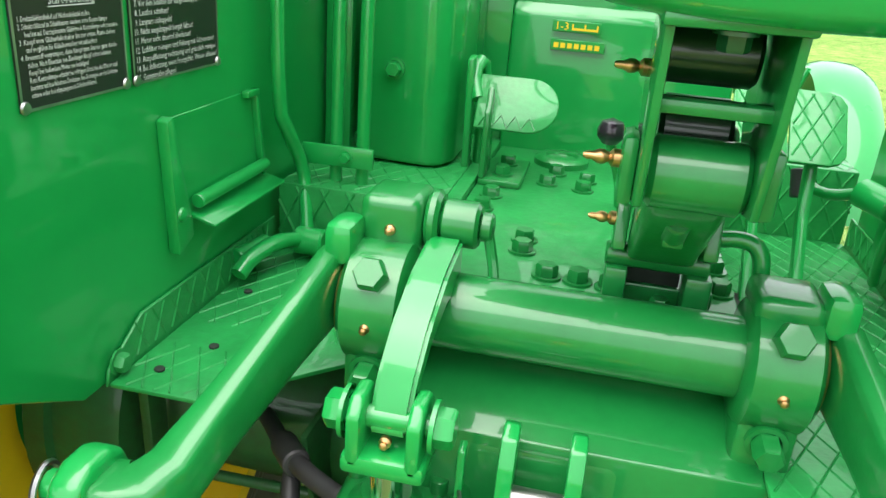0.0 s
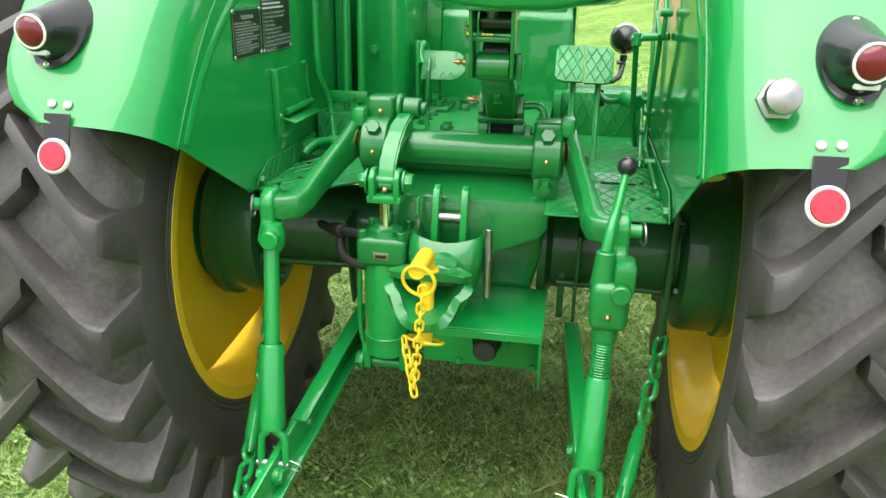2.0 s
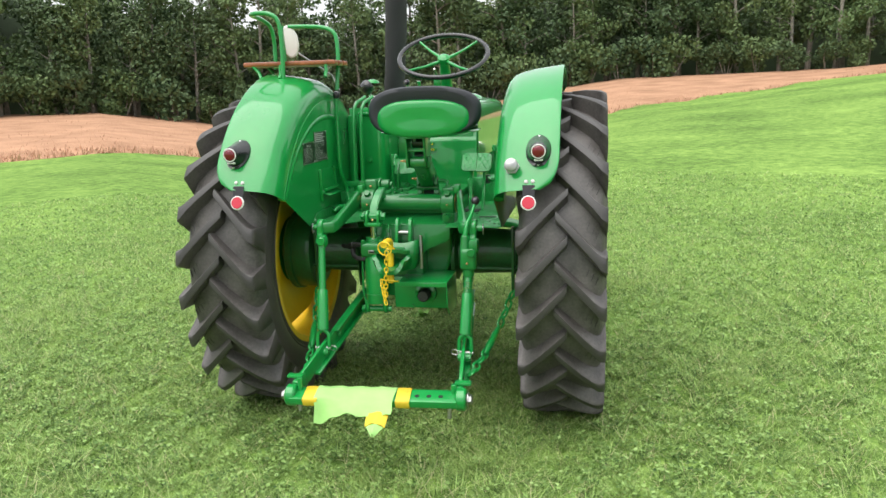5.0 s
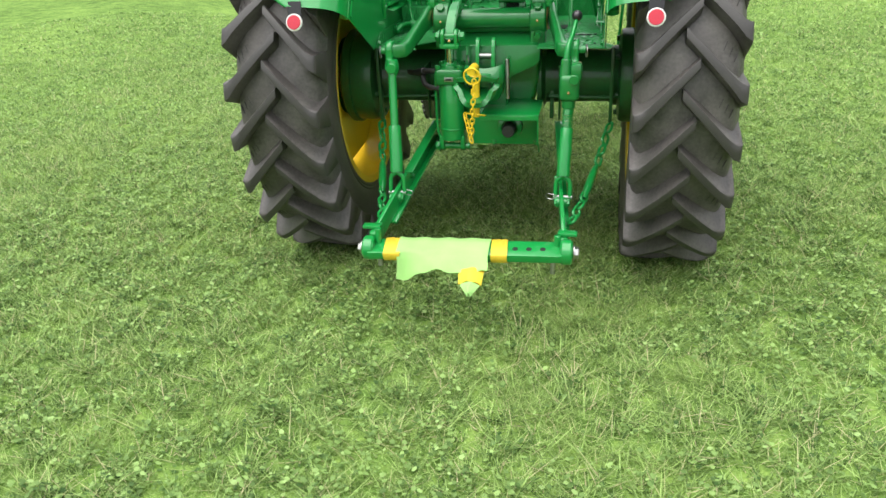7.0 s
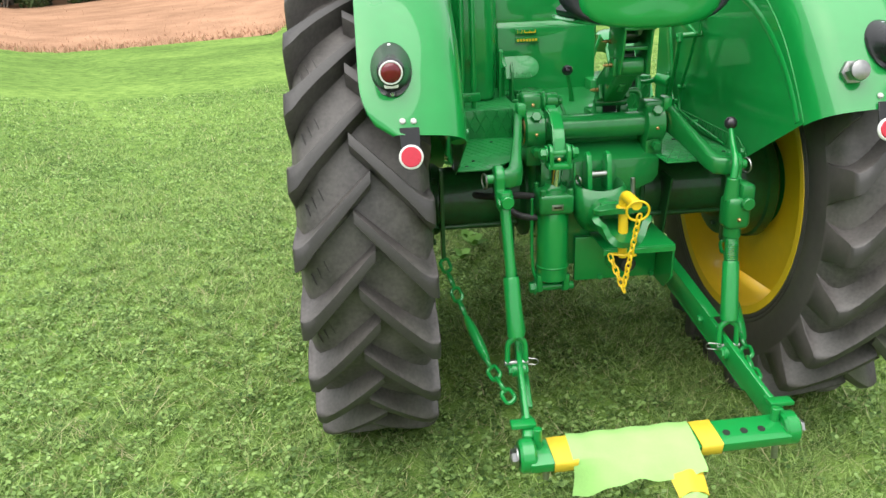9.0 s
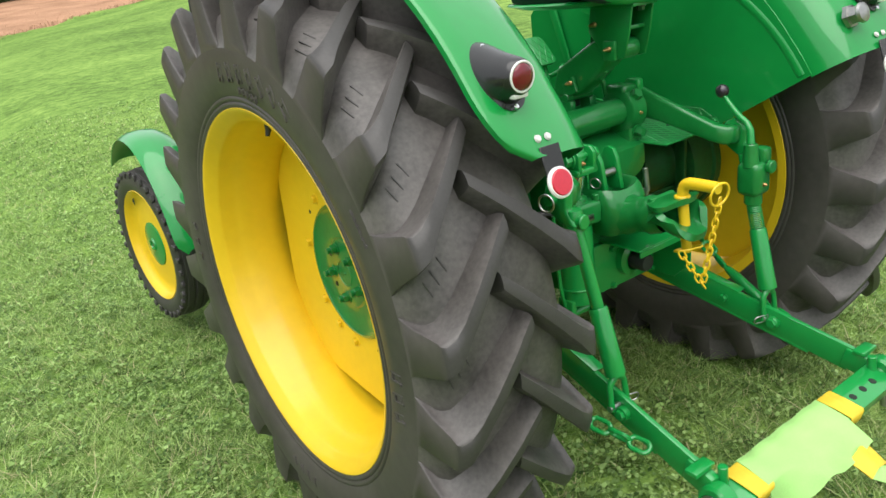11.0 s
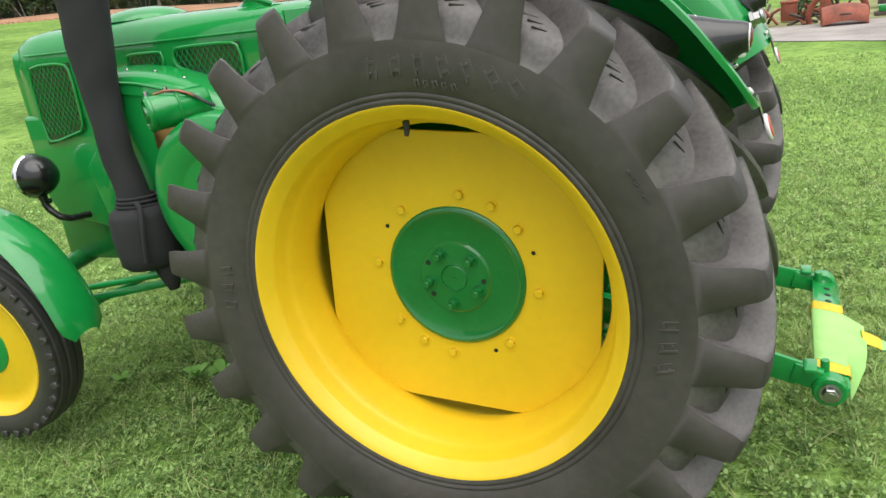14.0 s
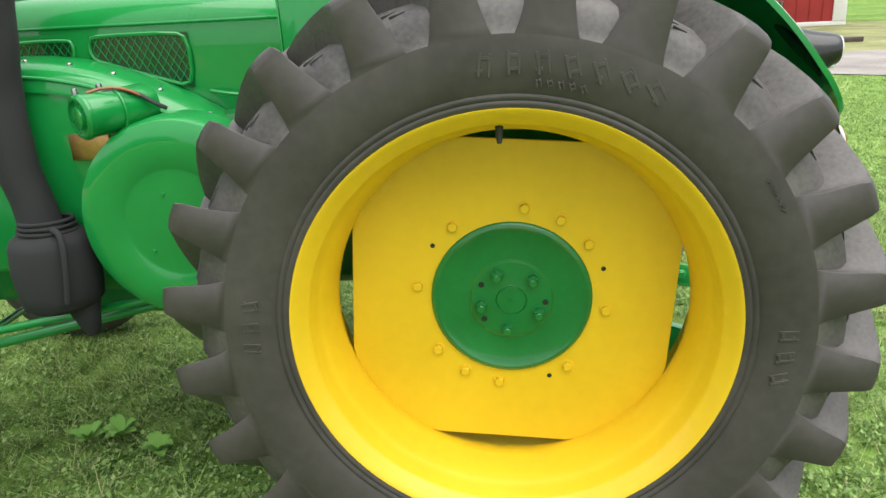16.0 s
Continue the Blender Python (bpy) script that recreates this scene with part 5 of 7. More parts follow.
col = part("seat_column", box((0.030, -0.100, 1.045), (0.150, 0.02, 1.068), 0.005), CAST, tractor, "green sprung seat column with grease nipples")
part("column_foot", box((0.028, -0.140, 1.045), (0.052, -0.095, 1.098), 0.004), CAST, col)
part("column_foot", box((0.112, -0.140, 1.045), (0.140, -0.095, 1.098), 0.004), CAST, col)
# solid strip; the shade between the feet is its dark colour
part("foot_gap_shade", box((0.053, -0.098, 1.069), (0.111, -0.090, 1.096), 0.001), MESHG, col, "dark strip coloured as the shaded gap under the column")
part("foot_bolt", hexbolt((0.092, -0.118, 1.046), (0.092, -0.118, 1.062), 0.011), CAST, col)
part("foot_bar", rod((0.026, -0.120, 1.108), (0.136, -0.120, 1.108), 0.013, seg=16), CAST, col)
part("column_block", prism([(-0.150, 1.112), (-0.035, 1.100), (-0.070, 1.190), (-0.235, 1.285), (-0.305, 1.235)], 0.046, 0.118, "x", 0.012, 3), CAST, col)
part("block_boss", join(rod((0.082, -0.215, 1.168), (0.082, -0.240, 1.190), 0.012, seg=14), box((0.072, -0.225, 1.158), (0.092, -0.205, 1.172), 0.003)), CAST, col)
part("cheek", prism([(-0.165, 1.128), (-0.115, 1.108), (-0.105, 1.150), (-0.15, 1.175)], 0.030, 0.044, "x", 0.004), CAST, col)
part("cheek", prism([(-0.165, 1.128), (-0.115, 1.108), (-0.105, 1.150), (-0.15, 1.175)], 0.120, 0.136, "x", 0.004), CAST, col)
part("hinge_tube", rod((0.042, -0.312, 1.252), (0.116, -0.312, 1.252), 0.029, seg=28), CAST, col)
for x in (0.036, 0.120):
    part("side_plate", prism([(-0.352, 1.232), (-0.290, 1.222), (-0.225, 1.300), (-0.235, 1.374), (-0.385, 1.374), (-0.372, 1.30)], x - 0.0035, x + 0.0035, "x", 0.002), CAST, col)
part("hinge_ear", box((0.020, -0.33, 1.225), (0.033, -0.285, 1.280), 0.005), CAST, col)
part("hinge_ear", box((0.124, -0.33, 1.225), (0.139, -0.285, 1.280), 0.005), CAST, col)
part("cross_bar", box((0.034, -0.355, 1.304), (0.122, -0.332, 1.315), 0.003), CAST, col)
part("spring_roller", rod((0.041, -0.262, 1.340), (0.115, -0.262, 1.340), 0.026, seg=28), DARKGREEN, col, "dark green spring roller")
part("spring_roller", rod((0.048, -0.240, 1.272), (0.108, -0.240, 1.272), 0.030, seg=28), DARKGREEN, col, "dark green spring roller")
part("top_plate", box((0.030, -0.392, 1.366), (0.126, -0.205, 1.376), 0.003), CAST, col)
part("top_bolt", hexbolt((0.078, -0.375, 1.366), (0.078, -0.375, 1.352), 0.011), DARKGREEN, col)
for x, y, z in ((0.034, -0.250, 1.322), (0.020, -0.312, 1.258), (0.031, -0.145, 1.155)):
    part("grease_nipple", lathe([(0.0075, 0), (0.0075, 0.006), (0.004, 0.009), (0.006, 0.013), (0.006, 0.017), (0.0035, 0.022), (0.0035, 0.026), (0.002, 0.029), (0, 0.029)], 12, frame_to((x, y, z), (x - 1, y - 0.1, z + 0.02))), BRASS, col, "copper grease nipple")
part("bent_pipe", tube([(0.130, -0.125, 1.140), (0.165, -0.125, 1.145), (0.182, -0.130, 1.135), (0.186, -0.135, 1.10), (0.188, -0.145, 0.99)], 0.009, 10, 2), GREEN, col)

# gear lever knobs
for x, y, z in ((0.018, 0.215, 1.155),):
    lv = part("gear_lever", tube([(0.050, 0.26, 1.045), (0.042, 0.25, 1.09), (x, y, z)], [0.011, 0.008, 0.007], 10, 1), GREEN, tractor, "green gear lever with a dark knob")
    part("knob", lathe([(0, -0.02), (0.012, -0.018), (0.020, -0.008), (0.021, 0.002), (0.016, 0.014), (0, 0.02)], 24, pose(x, y, z + 0.015)), PURPLE, lv, "dark ball knob")

# pedals
def tilted(bm, p, degrees=-32):
    """Leans a pedal's face upwards about p."""
    bmesh.ops.transform(bm, verts=bm.verts, matrix=Matrix.Translation(p) @ Matrix.Rotation(radians(degrees), 4, "X") @ Matrix.Translation(-Vector(p)))
    return bm


CP, BP = (-0.15, 0.320, 1.175), (0.268, 0.284, 1.193)
pad = [(-0.200, 1.220), (-0.200, 1.127)] + [(-0.114 + 0.0465 * math.cos(radians(a)), 1.1735 + 0.0465 * math.sin(radians(a))) for a in range(-90, 91, 15)]
clutch = part("clutch_pedal", tilted(prism(pad, 0.318, 0.325, "y", 0.002), CP), FLOORG, tractor, "green clutch pedal with chequer tread", angle=60)
part("tread_pattern", tilted(tube([(-0.192 + 0.0115 * k, 0.3175, 1.132 + 0.020 * (k % 2)) for k in range(9)], 0.0018, 6), CP), FLOORG, clutch)
part("pedal_arm", tube([(-0.200, 0.325, 1.175), (-0.215, 0.35, 1.215), (-0.205, 0.38, 1.235), (-0.200, 0.39, 1.195), (-0.200, 0.38, 1.05)], 0.011, 10, 1), GREEN, clutch)
part("pedal_arm", prism([(0.318, 1.238), (0.350, 1.243), (0.36, 1.05), (0.335, 1.05)], -0.222, -0.210, "x", 0.003), GREEN, clutch)
brake = part("brake_pedal", tilted(prism([(0.190, 1.240), (0.198, 1.252), (0.214, 1.256), (0.2685, 1.256), (0.2685, 1.134), (0.214, 1.134), (0.198, 1.140), (0.190, 1.152)], 0.276, 0.284, "y", 0.002), BP, -42), FLOORG, tractor, "pair of green brake pedals with chequer tread")
part("brake_pad", tilted(prism([(0.2710, 1.255), (0.326, 1.254), (0.341, 1.248), (0.350, 1.234), (0.350, 1.150), (0.341, 1.136), (0.326, 1.131), (0.2710, 1.131)], 0.276, 0.284, "y", 0.002), BP, -42), FLOORG, brake)
part("tread_pattern", tilted(ridge_plate(0.196, 0.265, 1.138, 1.250, lambda u, v, h: (u, 0.276 - h, v), 0.028), BP, -42), FLOORG, brake)
part("tread_pattern", tilted(ridge_plate(0.275, 0.344, 1.136, 1.248, lambda u, v, h: (u, 0.276 - h, v), 0.028), BP, -42), FLOORG, brake)
for x in (0.243, 0.312):
    part("pedal_stem", prism([(0.270, 1.170), (0.300, 1.188), (0.262, 1.06), (0.175, 0.92), (0.150, 0.92), (0.243, 1.07)], x - 0.008, x + 0.008, "x", 0.003), GREEN, brake)
# linkages along the right plate
link = part("control_linkage", rod((0.388, 0.271, 1.112), (0.420, 0.215, 1.106), 0.022), GREEN, tractor, "green control rods beside the fender")
part("pipe", tube([(0.318, 0.345, 1.112), (0.335, 0.325, 1.094), (0.36, 0.300, 1.093), (0.388, 0.271, 1.110)], 0.009, 10, 1), GREEN, link)
part("boot", rod((0.318, 0.35, 1.118), (0.322, 0.335, 1.075), 0.014), HOSE, link, "black rubber boot")
part("hinge_post", prism([(0.285, 1.13), (0.315, 1.13), (0.305, 0.99), (0.275, 0.99)], 0.436, 0.446, "x", 0.002), GREEN, link)
part("hinge_post", prism([(0.36, 1.375), (0.395, 1.375), (0.29, 1.08), (0.262, 1.08)], 0.450, 0.460, "x", 0.002), GREEN, link)
part("rocker", prism([(0.205, 1.350), (0.180, 1.340), (0.062, 1.300), (0.070, 1.284), (0.092, 1.282), (0.200, 1.310)], 0.440, 0.450, "x", 0.003), GREEN, link)
part("rocker_shaft", rod((0.385, 0.100, 1.288), (0.468, 0.070, 1.296), 0.010), GREEN, link)
part("rod_head", join(rod((0.392, 0.09, 1.300), (0.392, 0.085, 1.268), 0.012), rod((0.378, 0.088, 1.287), (0.406, 0.088, 1.287), 0.009)), GREEN, link)
part("rod", tube([(0.392, 0.086, 1.270), (0.400, 0.13, 1.16), (0.412, 0.20, 1.05), (0.428, 0.24, 0.985)], 0.0075, 10, 1), GREEN, link)
part("rod", tube([(0.448, 0.078, 1.296), (0.450, 0.12, 1.20), (0.450, 0.173, 1.104), (0.450, 0.193, 1.038), (0.450, 0.16, 0.985)], 0.0065, 10, 1), GREEN, link)
part("rod", tube([(0.452, 0.105, 1.42), (0.452, 0.098, 1.393), (0.452, 0.050, 1.353), (0.452, 0.058, 1.300)], 0.0055, 10, 1), GREEN, link)
part("lever_foot", prism([(0.275, 1.085), (0.255, 1.090), (0.110, 0.955), (0.140, 0.952)], 0.432, 0.440, "x", 0.002), GREEN, link)
part("rod", tube([(0.440, 0.235, 1.02), (0.452, 0.05, 0.985), (0.455, -0.16, 0.966)], 0.0045, 8, 1), GREEN, link)
part("rod", tube([(0.446, 0.20, 1.00), (0.456, 0.02, 0.968), (0.458, -0.20, 0.960)], 0.0045, 8, 1), GREEN, link)
for p in ((0.450, 0.180, 1.09), (0.445, 0.195, 1.035), (0.440, 0.135, 0.968), (0.452, 0.04, 0.985), (0.452, 0.05, 1.353), (0.444, 0.29, 1.105)):
    part("joint", rod(Vector(p) - Vector((0.014, 0, 0)), Vector(p) + Vector((0.016, 0, 0)), 0.010, seg=14), GREEN, link)
# left: battery box, pipes, hand brake post
bx = part("tool_box", prism([(-0.40, 0.33), (-0.385, 0.30), (-0.275, 0.29), (-0.25, 0.305), (-0.235, 0.345), (-0.235, 0.56), (-0.40, 0.56)], 1.058, 1.46, "z", 0.010, 3), GREEN, tractor, "tall green sheet metal box with rounded corners")
part("box_bolt", hexbolt((-0.335, 0.293, 1.215), (-0.335, 0.276, 1.215), 0.013), GREEN, bx)
part("box_lid", prism([(-0.405, 0.33), (-0.39, 0.295), (-0.27, 0.285), (-0.245, 0.30), (-0.23, 0.345), (-0.23, 0.57), (-0.405, 0.57)], 1.46, 1.475, "z", 0.004), GREEN, bx)
part("glass_jar", lathe([(0.0, 0), (0.05, 0), (0.052, 0.01), (0.052, 0.08), (0.045, 0.09), (0, 0.09)], 24, pose(-0.31, 0.42, 1.475)), WHITE, bx, "pale filter bowl")
for x in (-0.386, -0.344):
    part("pipe", tube([(x, 0.165, 0.955), (x, 0.17, 1.40), (x, 0.20, 1.52), (x + 0.03, 0.32, 1.56)], 0.010, 10, 1), GREEN, bx)
part("pipe_clip", box((-0.434, 0.148, 1.082), (-0.322, 0.155, 1.114), 0.002), GREEN, bx)
part("clip_bolt", hexbolt((-0.364, 0.148, 1.098), (-0.364, 0.137, 1.098), 0.008), GREEN, bx)
part("side_sheet", box((-0.468, 0.33, 1.0), (-0.42, 0.36, 1.46), 0.006), GREEN, bx)
part("back_sheet", box((-0.468, 0.58, 1.0), (-0.19, 0.586, 1.50), 0.002), GREEN, bx)
part("side_sheet", box((-0.466, 0.362, 1.056), (-0.460, 0.578, 1.50), 0.002), GREEN, bx)
post = part("brake_lever", tube([(-0.452, 0.10, 1.56), (-0.449, 0.095, 1.40), (-0.444, 0.085, 1.175), (-0.438, 0.100, 1.145), (-0.428, 0.138, 1.080), (-0.420, 0.128, 1.04), (-0.405, 0.100, 0.975)], 0.0105, 10, 1), GREEN, tractor, "green hand brake lever")
part("pivot", join(rod((-0.420, 0.092, 0.978), (-0.375, 0.092, 0.978), 0.021), rod((-0.462, -0.02, 0.985), (-0.45, 0.05, 0.985), 0.012)), GREEN, post)
part("lever_link", tube([(-0.446, -0.045, 0.972), (-0.440, -0.020, 0.988), (-0.428, 0.04, 0.992), (-0.412, 0.085, 0.982)], 0.012, 10, 1), GREEN, post)
part("lever_knob", lathe([(0, -0.022), (0.015, -0.016), (0.021, 0), (0.016, 0.015), (0, 0.022)], 20, pose(-0.448, 0.10, 1.575)), PURPLE, post, "dark ball knob")
for x in (-0.33, -0.29):
    part("fuel_line", tube([(x, 0.30, 1.475), (x, 0.31, 1.54), (x + 0.01, 0.36, 1.56)], 0.006, 8, 1), GREEN, bx)

# dash
dash = part("dashboard", prism([(0.56, 1.028), (0.58, 1.30), (0.60, 1.32), (0.66, 1.47), (0.80, 1.49), (0.80, 1.028)], -0.19, 0.228, "x", 0.008, 3), GREEN, tractor, "green dashboard with small plates")
part("gauge_panel", box((-0.12, -0.003, 0.025), (0.06, 0.002, 0.075), 0.002, Matrix.Translation((0, 0.615, 1.33)) @ Matrix.Rotation(radians(-22), 4, "X")), PLATE, dash, "dark instrument window")
part("panel_frame", box((-0.13, 0.0, 0.017), (0.07, 0.004, 0.083), 0.002, Matrix.Translation((0, 0.616, 1.33)) @ Matrix.Rotation(radians(-22), 4, "X")), GREEN, dash)
for x0_, z0_, w_ in ((-0.112, 1.238, 0.10), (-0.112, 1.272, 0.088)):
    plate = part("label_plate", box((x0_, 0.565, z0_), (x0_ + w_, 0.5735, z0_ + 0.02), 0.001, None, 1), GREEN, dash)
    if w_ < 0.09:
        lettering("1-3", 0.020, Matrix(((1, 0, 0, x0_ + 0.004), (0, 0, 1, 0.5646), (0, 1, 0, z0_ + 0.0035), (0, 0, 0, 1))), YELLOW, plate, 0.026)
        part("shift_mark", join(box((x0_ + 0.036, 0.5640, z0_ + 0.004), (x0_ + 0.084, 0.5652, z0_ + 0.008), 0), *[box((x0_ + 0.036 + 0.0225 * k, 0.5640, z0_ + 0.0081), (x0_ + 0.039 + 0.0225 * k, 0.5652, z0_ + 0.015), 0) for k in range(3)]), YELLOW, plate, "yellow shift pattern")
    else:
        part("label_bars", join(*[box((x0_ + 0.006 + 0.088 * k / 7, 0.5635, z0_ + 0.005), (x0_ + 0.006 + 0.088 * (k + 0.7) / 7, 0.5652, z0_ + 0.014), 0) for k in range(7)]), YELLOW, plate, "yellow lettering bars")
for x, z in ((-0.15, 1.42), (-0.09, 1.435), (0.05, 1.435)):
    part("switch", rod((x, 0.645, z), (x, 0.61, z + 0.012), 0.013, seg=16), CHROME if x > -0.1 else BLACK, dash, "small round switch")

# steering
hubp, nrm = Vector((0.105, 0.26, 1.765)), Vector((0.02, -0.50, 0.866))
whl = part("steering_wheel", ring(hubp, 0.235, 0.013, nrm, 64, 12), BLACK, tractor, "dark steering wheel with green spokes")
M = frame_to(hubp, hubp + nrm)
for k in range(4):
    a = radians(90 * k + 42)
    part("spoke", tube([M @ Vector((0.03 * math.cos(a), 0.03 * math.sin(a), -0.025)), M @ Vector((0.13 * math.cos(a), 0.13 * math.sin(a), -0.018)), M @ Vector((0.23 * math.cos(a), 0.23 * math.sin(a), 0))], [0.010, 0.007, 0.0065], 10), GREEN, whl)
part("wheel_hub", lathe([(0.028, -0.05), (0.034, -0.03), (0.034, -0.01), (0.022, 0.0), (0.012, 0.004), (0, 0.005)], 24, M), GREEN, whl)
part("steering_column", tube([hubp - nrm * 0.03, hubp - nrm * 0.16, hubp - nrm * 0.40], [0.028, 0.032, 0.04], 20), GREEN, whl)
part("throttle_box", box((0.02, 0.38, 1.60), (0.10, 0.46, 1.66), 0.012), GREEN, whl)
part("throttle_lever", tube([(0.05, 0.36, 1.655), (0.045, 0.30, 1.70)], 0.006, 8), STEEL, whl)
part("lever", tube([(-0.13, 0.52, 1.47), (-0.145, 0.46, 1.62)], 0.006, 8), GREEN, dash)
part("knob", lathe([(0, -0.018), (0.014, -0.012), (0.018, 0), (0.012, 0.014), (0, 0.018)], 18, pose(-0.147, 0.455, 1.635)), PURPLE, dash, "dark ball knob")
part("lever", tube([(-0.09, 0.55, 1.47), (-0.09, 0.52, 1.60), (-0.09, 0.515, 1.64)], [0.006, 0.007, 0.012], 8), GREEN, dash)

# ---- bonnet ----
def hood_section(y, w, top, low, k):
    """Half outline from the lower edge up to the crown, mirrored."""
    half = [(w, low), (w, top - 0.16), (w * 0.995, top - 0.12), (w * 0.97, top - 0.075), (w * 0.90, top - 0.035), (w * 0.74, top - 0.012), (w * 0.45, top - 0.002), (0, top)]
    return [(-x, y, z) for x, z in half] + [(x, y, z) for x, z in half[-2::-1]]


secs = [hood_section(y, w, t, l, 0) for y, w, t, l in ((0.66, 0.250, 1.515, 1.18), (1.0, 0.252, 1.522, 1.18), (1.4, 0.255, 1.528, 1.18), (1.80, 0.255, 1.530, 1.18), (1.98, 0.254, 1.527, 1.18), (2.06, 0.250, 1.520, 1.18), (2.11, 0.238, 1.505, 1.18), (2.145, 0.215, 1.480, 1.18), (2.162, 0.185, 1.45, 1.18))]
hood = part("bonnet", thick(sweep(secs, None), 0.004), GREEN, tractor, "long green bonnet with mesh vents", angle=50)
FRONT = (-0.014, -0.063, 0.008)
hood.location = FRONT
part("nose", prism([(1.62, 1.20), (1.62, 0.735), (1.83, 0.715), (2.10, 0.77), (2.150, 0.84), (2.165, 1.20)], -0.250, 0.250, "x", 0.02, 3), GREEN, hood)
part("nose_cap", prism([(1.98, 1.16), (2.162, 1.16), (2.168, 1.38), (2.155, 1.46), (1.98, 1.44)], -0.232, 0.232, "x", 0.03, 4), GREEN, hood)
part("firewall", box((-0.247, 0.66, 1.05), (0.222, 0.70, 1.500), 0.01), GREEN, hood)
part("bonnet_bead", tube([(-0.2545, y, 1.438) for y in (0.68, 1.0, 1.5, 1.9, 2.04)], 0.004, 8), GREEN, hood)
part("filler_dome", lathe([(0.0, 0.045), (0.06, 0.043), (0.12, 0.032), (0.16, 0.014), (0.17, 0.0)], 36, pose(-0.02, 1.60, 1.522)), GREEN, hood)
part("tank_neck", lathe([(0.08, 0), (0.05, 0.02), (0.045, 0.05), (0.075, 0.055), (0.085, 0.065), (0.08, 0.08), (0.03, 0.09), (0, 0.09)], 32, pose(-0.06, 1.02, 1.514)), GREEN, hood)


def vent(y0, y1, z0, z1, r, lower=None):
    """A framed side vent with woven wire over a plate coloured dark as a shaded opening. lower: the height of the rear
    lower corner.
    """
    x = -0.2585
    zl = z0 if lower is None else lower
    cor = [(y0, zl), (y1, z0), (y1, z1), (y0, z1)]
    # no opening is cut: the shade behind the mesh is this plate's dark colour
    part("vent_shade_plate", prism(cor, x + 0.0015, x - 0.0012, "x", 0), DARKGREEN, hood, "dark plate behind mesh, coloured as a shaded opening")
    edge = []
    for i in range(4):
        a, b = Vector(cor[i]), Vector(cor[(i + 1) % 4])
        a2, b2 = a.lerp(b, 0.12), a.lerp(b, 0.88)
        edge += [(x - 0.002, a2.x, a2.y), (x - 0.002, b2.x, b2.y)]
    part("vent_rim", tube(edge + edge[:1], 0.006, 8, 1), GREEN, hood)
    bars = []
    h = z1 - min(z0, zl)
    for s in (1, -1):
        k = -int(h / 0.024) - 2
        while k * 0.024 < (y1 - y0) + h:
            pts = []
            for i in range(9):
                z = min(z0, zl) + h * i / 8
                y = y0 + k * 0.024 + (h * i / 8) * 0.62 * s + (0 if s > 0 else h * 0.62)
                zlow = zl + (z0 - zl) * (y - y0) / (y1 - y0)
                if y0 < y < y1 and z >= zlow:
                    pts.append((x - 0.003 - 0.001 * (i % 2), y, z))
            if len(pts) > 1:
                bars.append(tube(pts, 0.0014, 4, 0, False))
            k += 1
    part("vent_mesh", join(*bars), GREEN, hood, "green wire mesh")


vent(0.978, 1.276, 1.342, 1.410, 0.01, 1.252)
vent(1.326, 1.500, 1.348, 1.402, 0.01)
vent(1.805, 2.036, 1.080, 1.398, 0.01, 1.137)
part("side_panel", prism([(0.70, 1.06), (1.78, 1.06), (1.78, 1.345), (1.46, 1.345), (1.20, 1.30), (0.95, 1.20), (0.80, 1.12)], -0.2515, -0.2575, "x", 0.001, 1), GREEN, hood)
part("bonnet_catch", tube([(-0.257, 0.922, 1.240), (-0.284, 0.92, 1.243), (-0.290, 0.88, 1.236), (-0.290, 0.825, 1.228)], 0.006, 8), GREEN, hood)

# engine side: arched cowl, belt pulley cover, dynamo
cowl = []
for k in range(24):
    t = k / 23
    y = 1.52 - 0.82 * t
    z = 1.350 - 0.55 * (1.47 - min(y, 1.47)) ** 2
    cowl.append([(-0.256, y, z + 0.012), (-0.345, y, z + 0.002), (-0.385, y, z - 0.010), (-0.402, y, z - 0.034), (-0.406, y, z - 0.075)])
eng = part("engine_cowl", thick(sweep(cowl, None), 0.004), GREEN, tractor, "green arched engine cowl", angle=50)
eng.location = (-0.016, -0.064, 0.011)
part("cowl_rim", tube([(-0.402, 1.52 - 0.82 * k / 15, 1.314 - 0.55 * (1.47 - min(1.52 - 0.82 * k / 15, 1.47)) ** 2) for k in range(16)], 0.006, 8), GREEN, eng)
part("cowl_face", prism([(1.52, 1.31), (1.40, 1.30), (1.18, 1.255), (0.95, 1.15), (0.72, 1.00), (0.72, 0.74), (1.0, 0.66), (1.30, 0.76), (1.50, 0.98)], -0.32, -0.398, "x", 0.012, 3), GREEN, eng)
part("engine_block", box((-0.30, 0.72, 0.62), (0.20, 1.62, 1.18), 0.03), CAST, eng)
part("side_housing", prism([(1.62, 1.16), (1.50, 1.06), (1.50, 0.72), (1.72, 0.70), (1.78, 1.0)], -0.245, -0.325, "x", 0.015, 3), GREEN, eng)
for y in (1.435, 1.305, 1.18, 1.05, 0.914):
    z = 1.353 - 0.55 * (1.47 - y) ** 2
    part("cowl_screw", lathe([(0.009, 0), (0.007, 0.004), (0, 0.006)], 12, frame_to((-0.335, y, z), (-0.335, y + 0.2 * (1.47 - y), z + 1))), STEEL, eng)
part("pulley_cover", lathe([(0.286, -0.13), (0.286, -0.02), (0.279, 0.0), (0.257, 0.012), (0.226, 0.016), (0.166, 0.018), (0.154, 0.012), (0.146, 0.011), (0.10, 0.014), (0.02, 0.016), (0, 0.016)], 72, Matrix.Translation((-0.525, 0.968, 0.920)) @ wheel_turn(-1)), GREEN, eng, "large round green pulley cover")
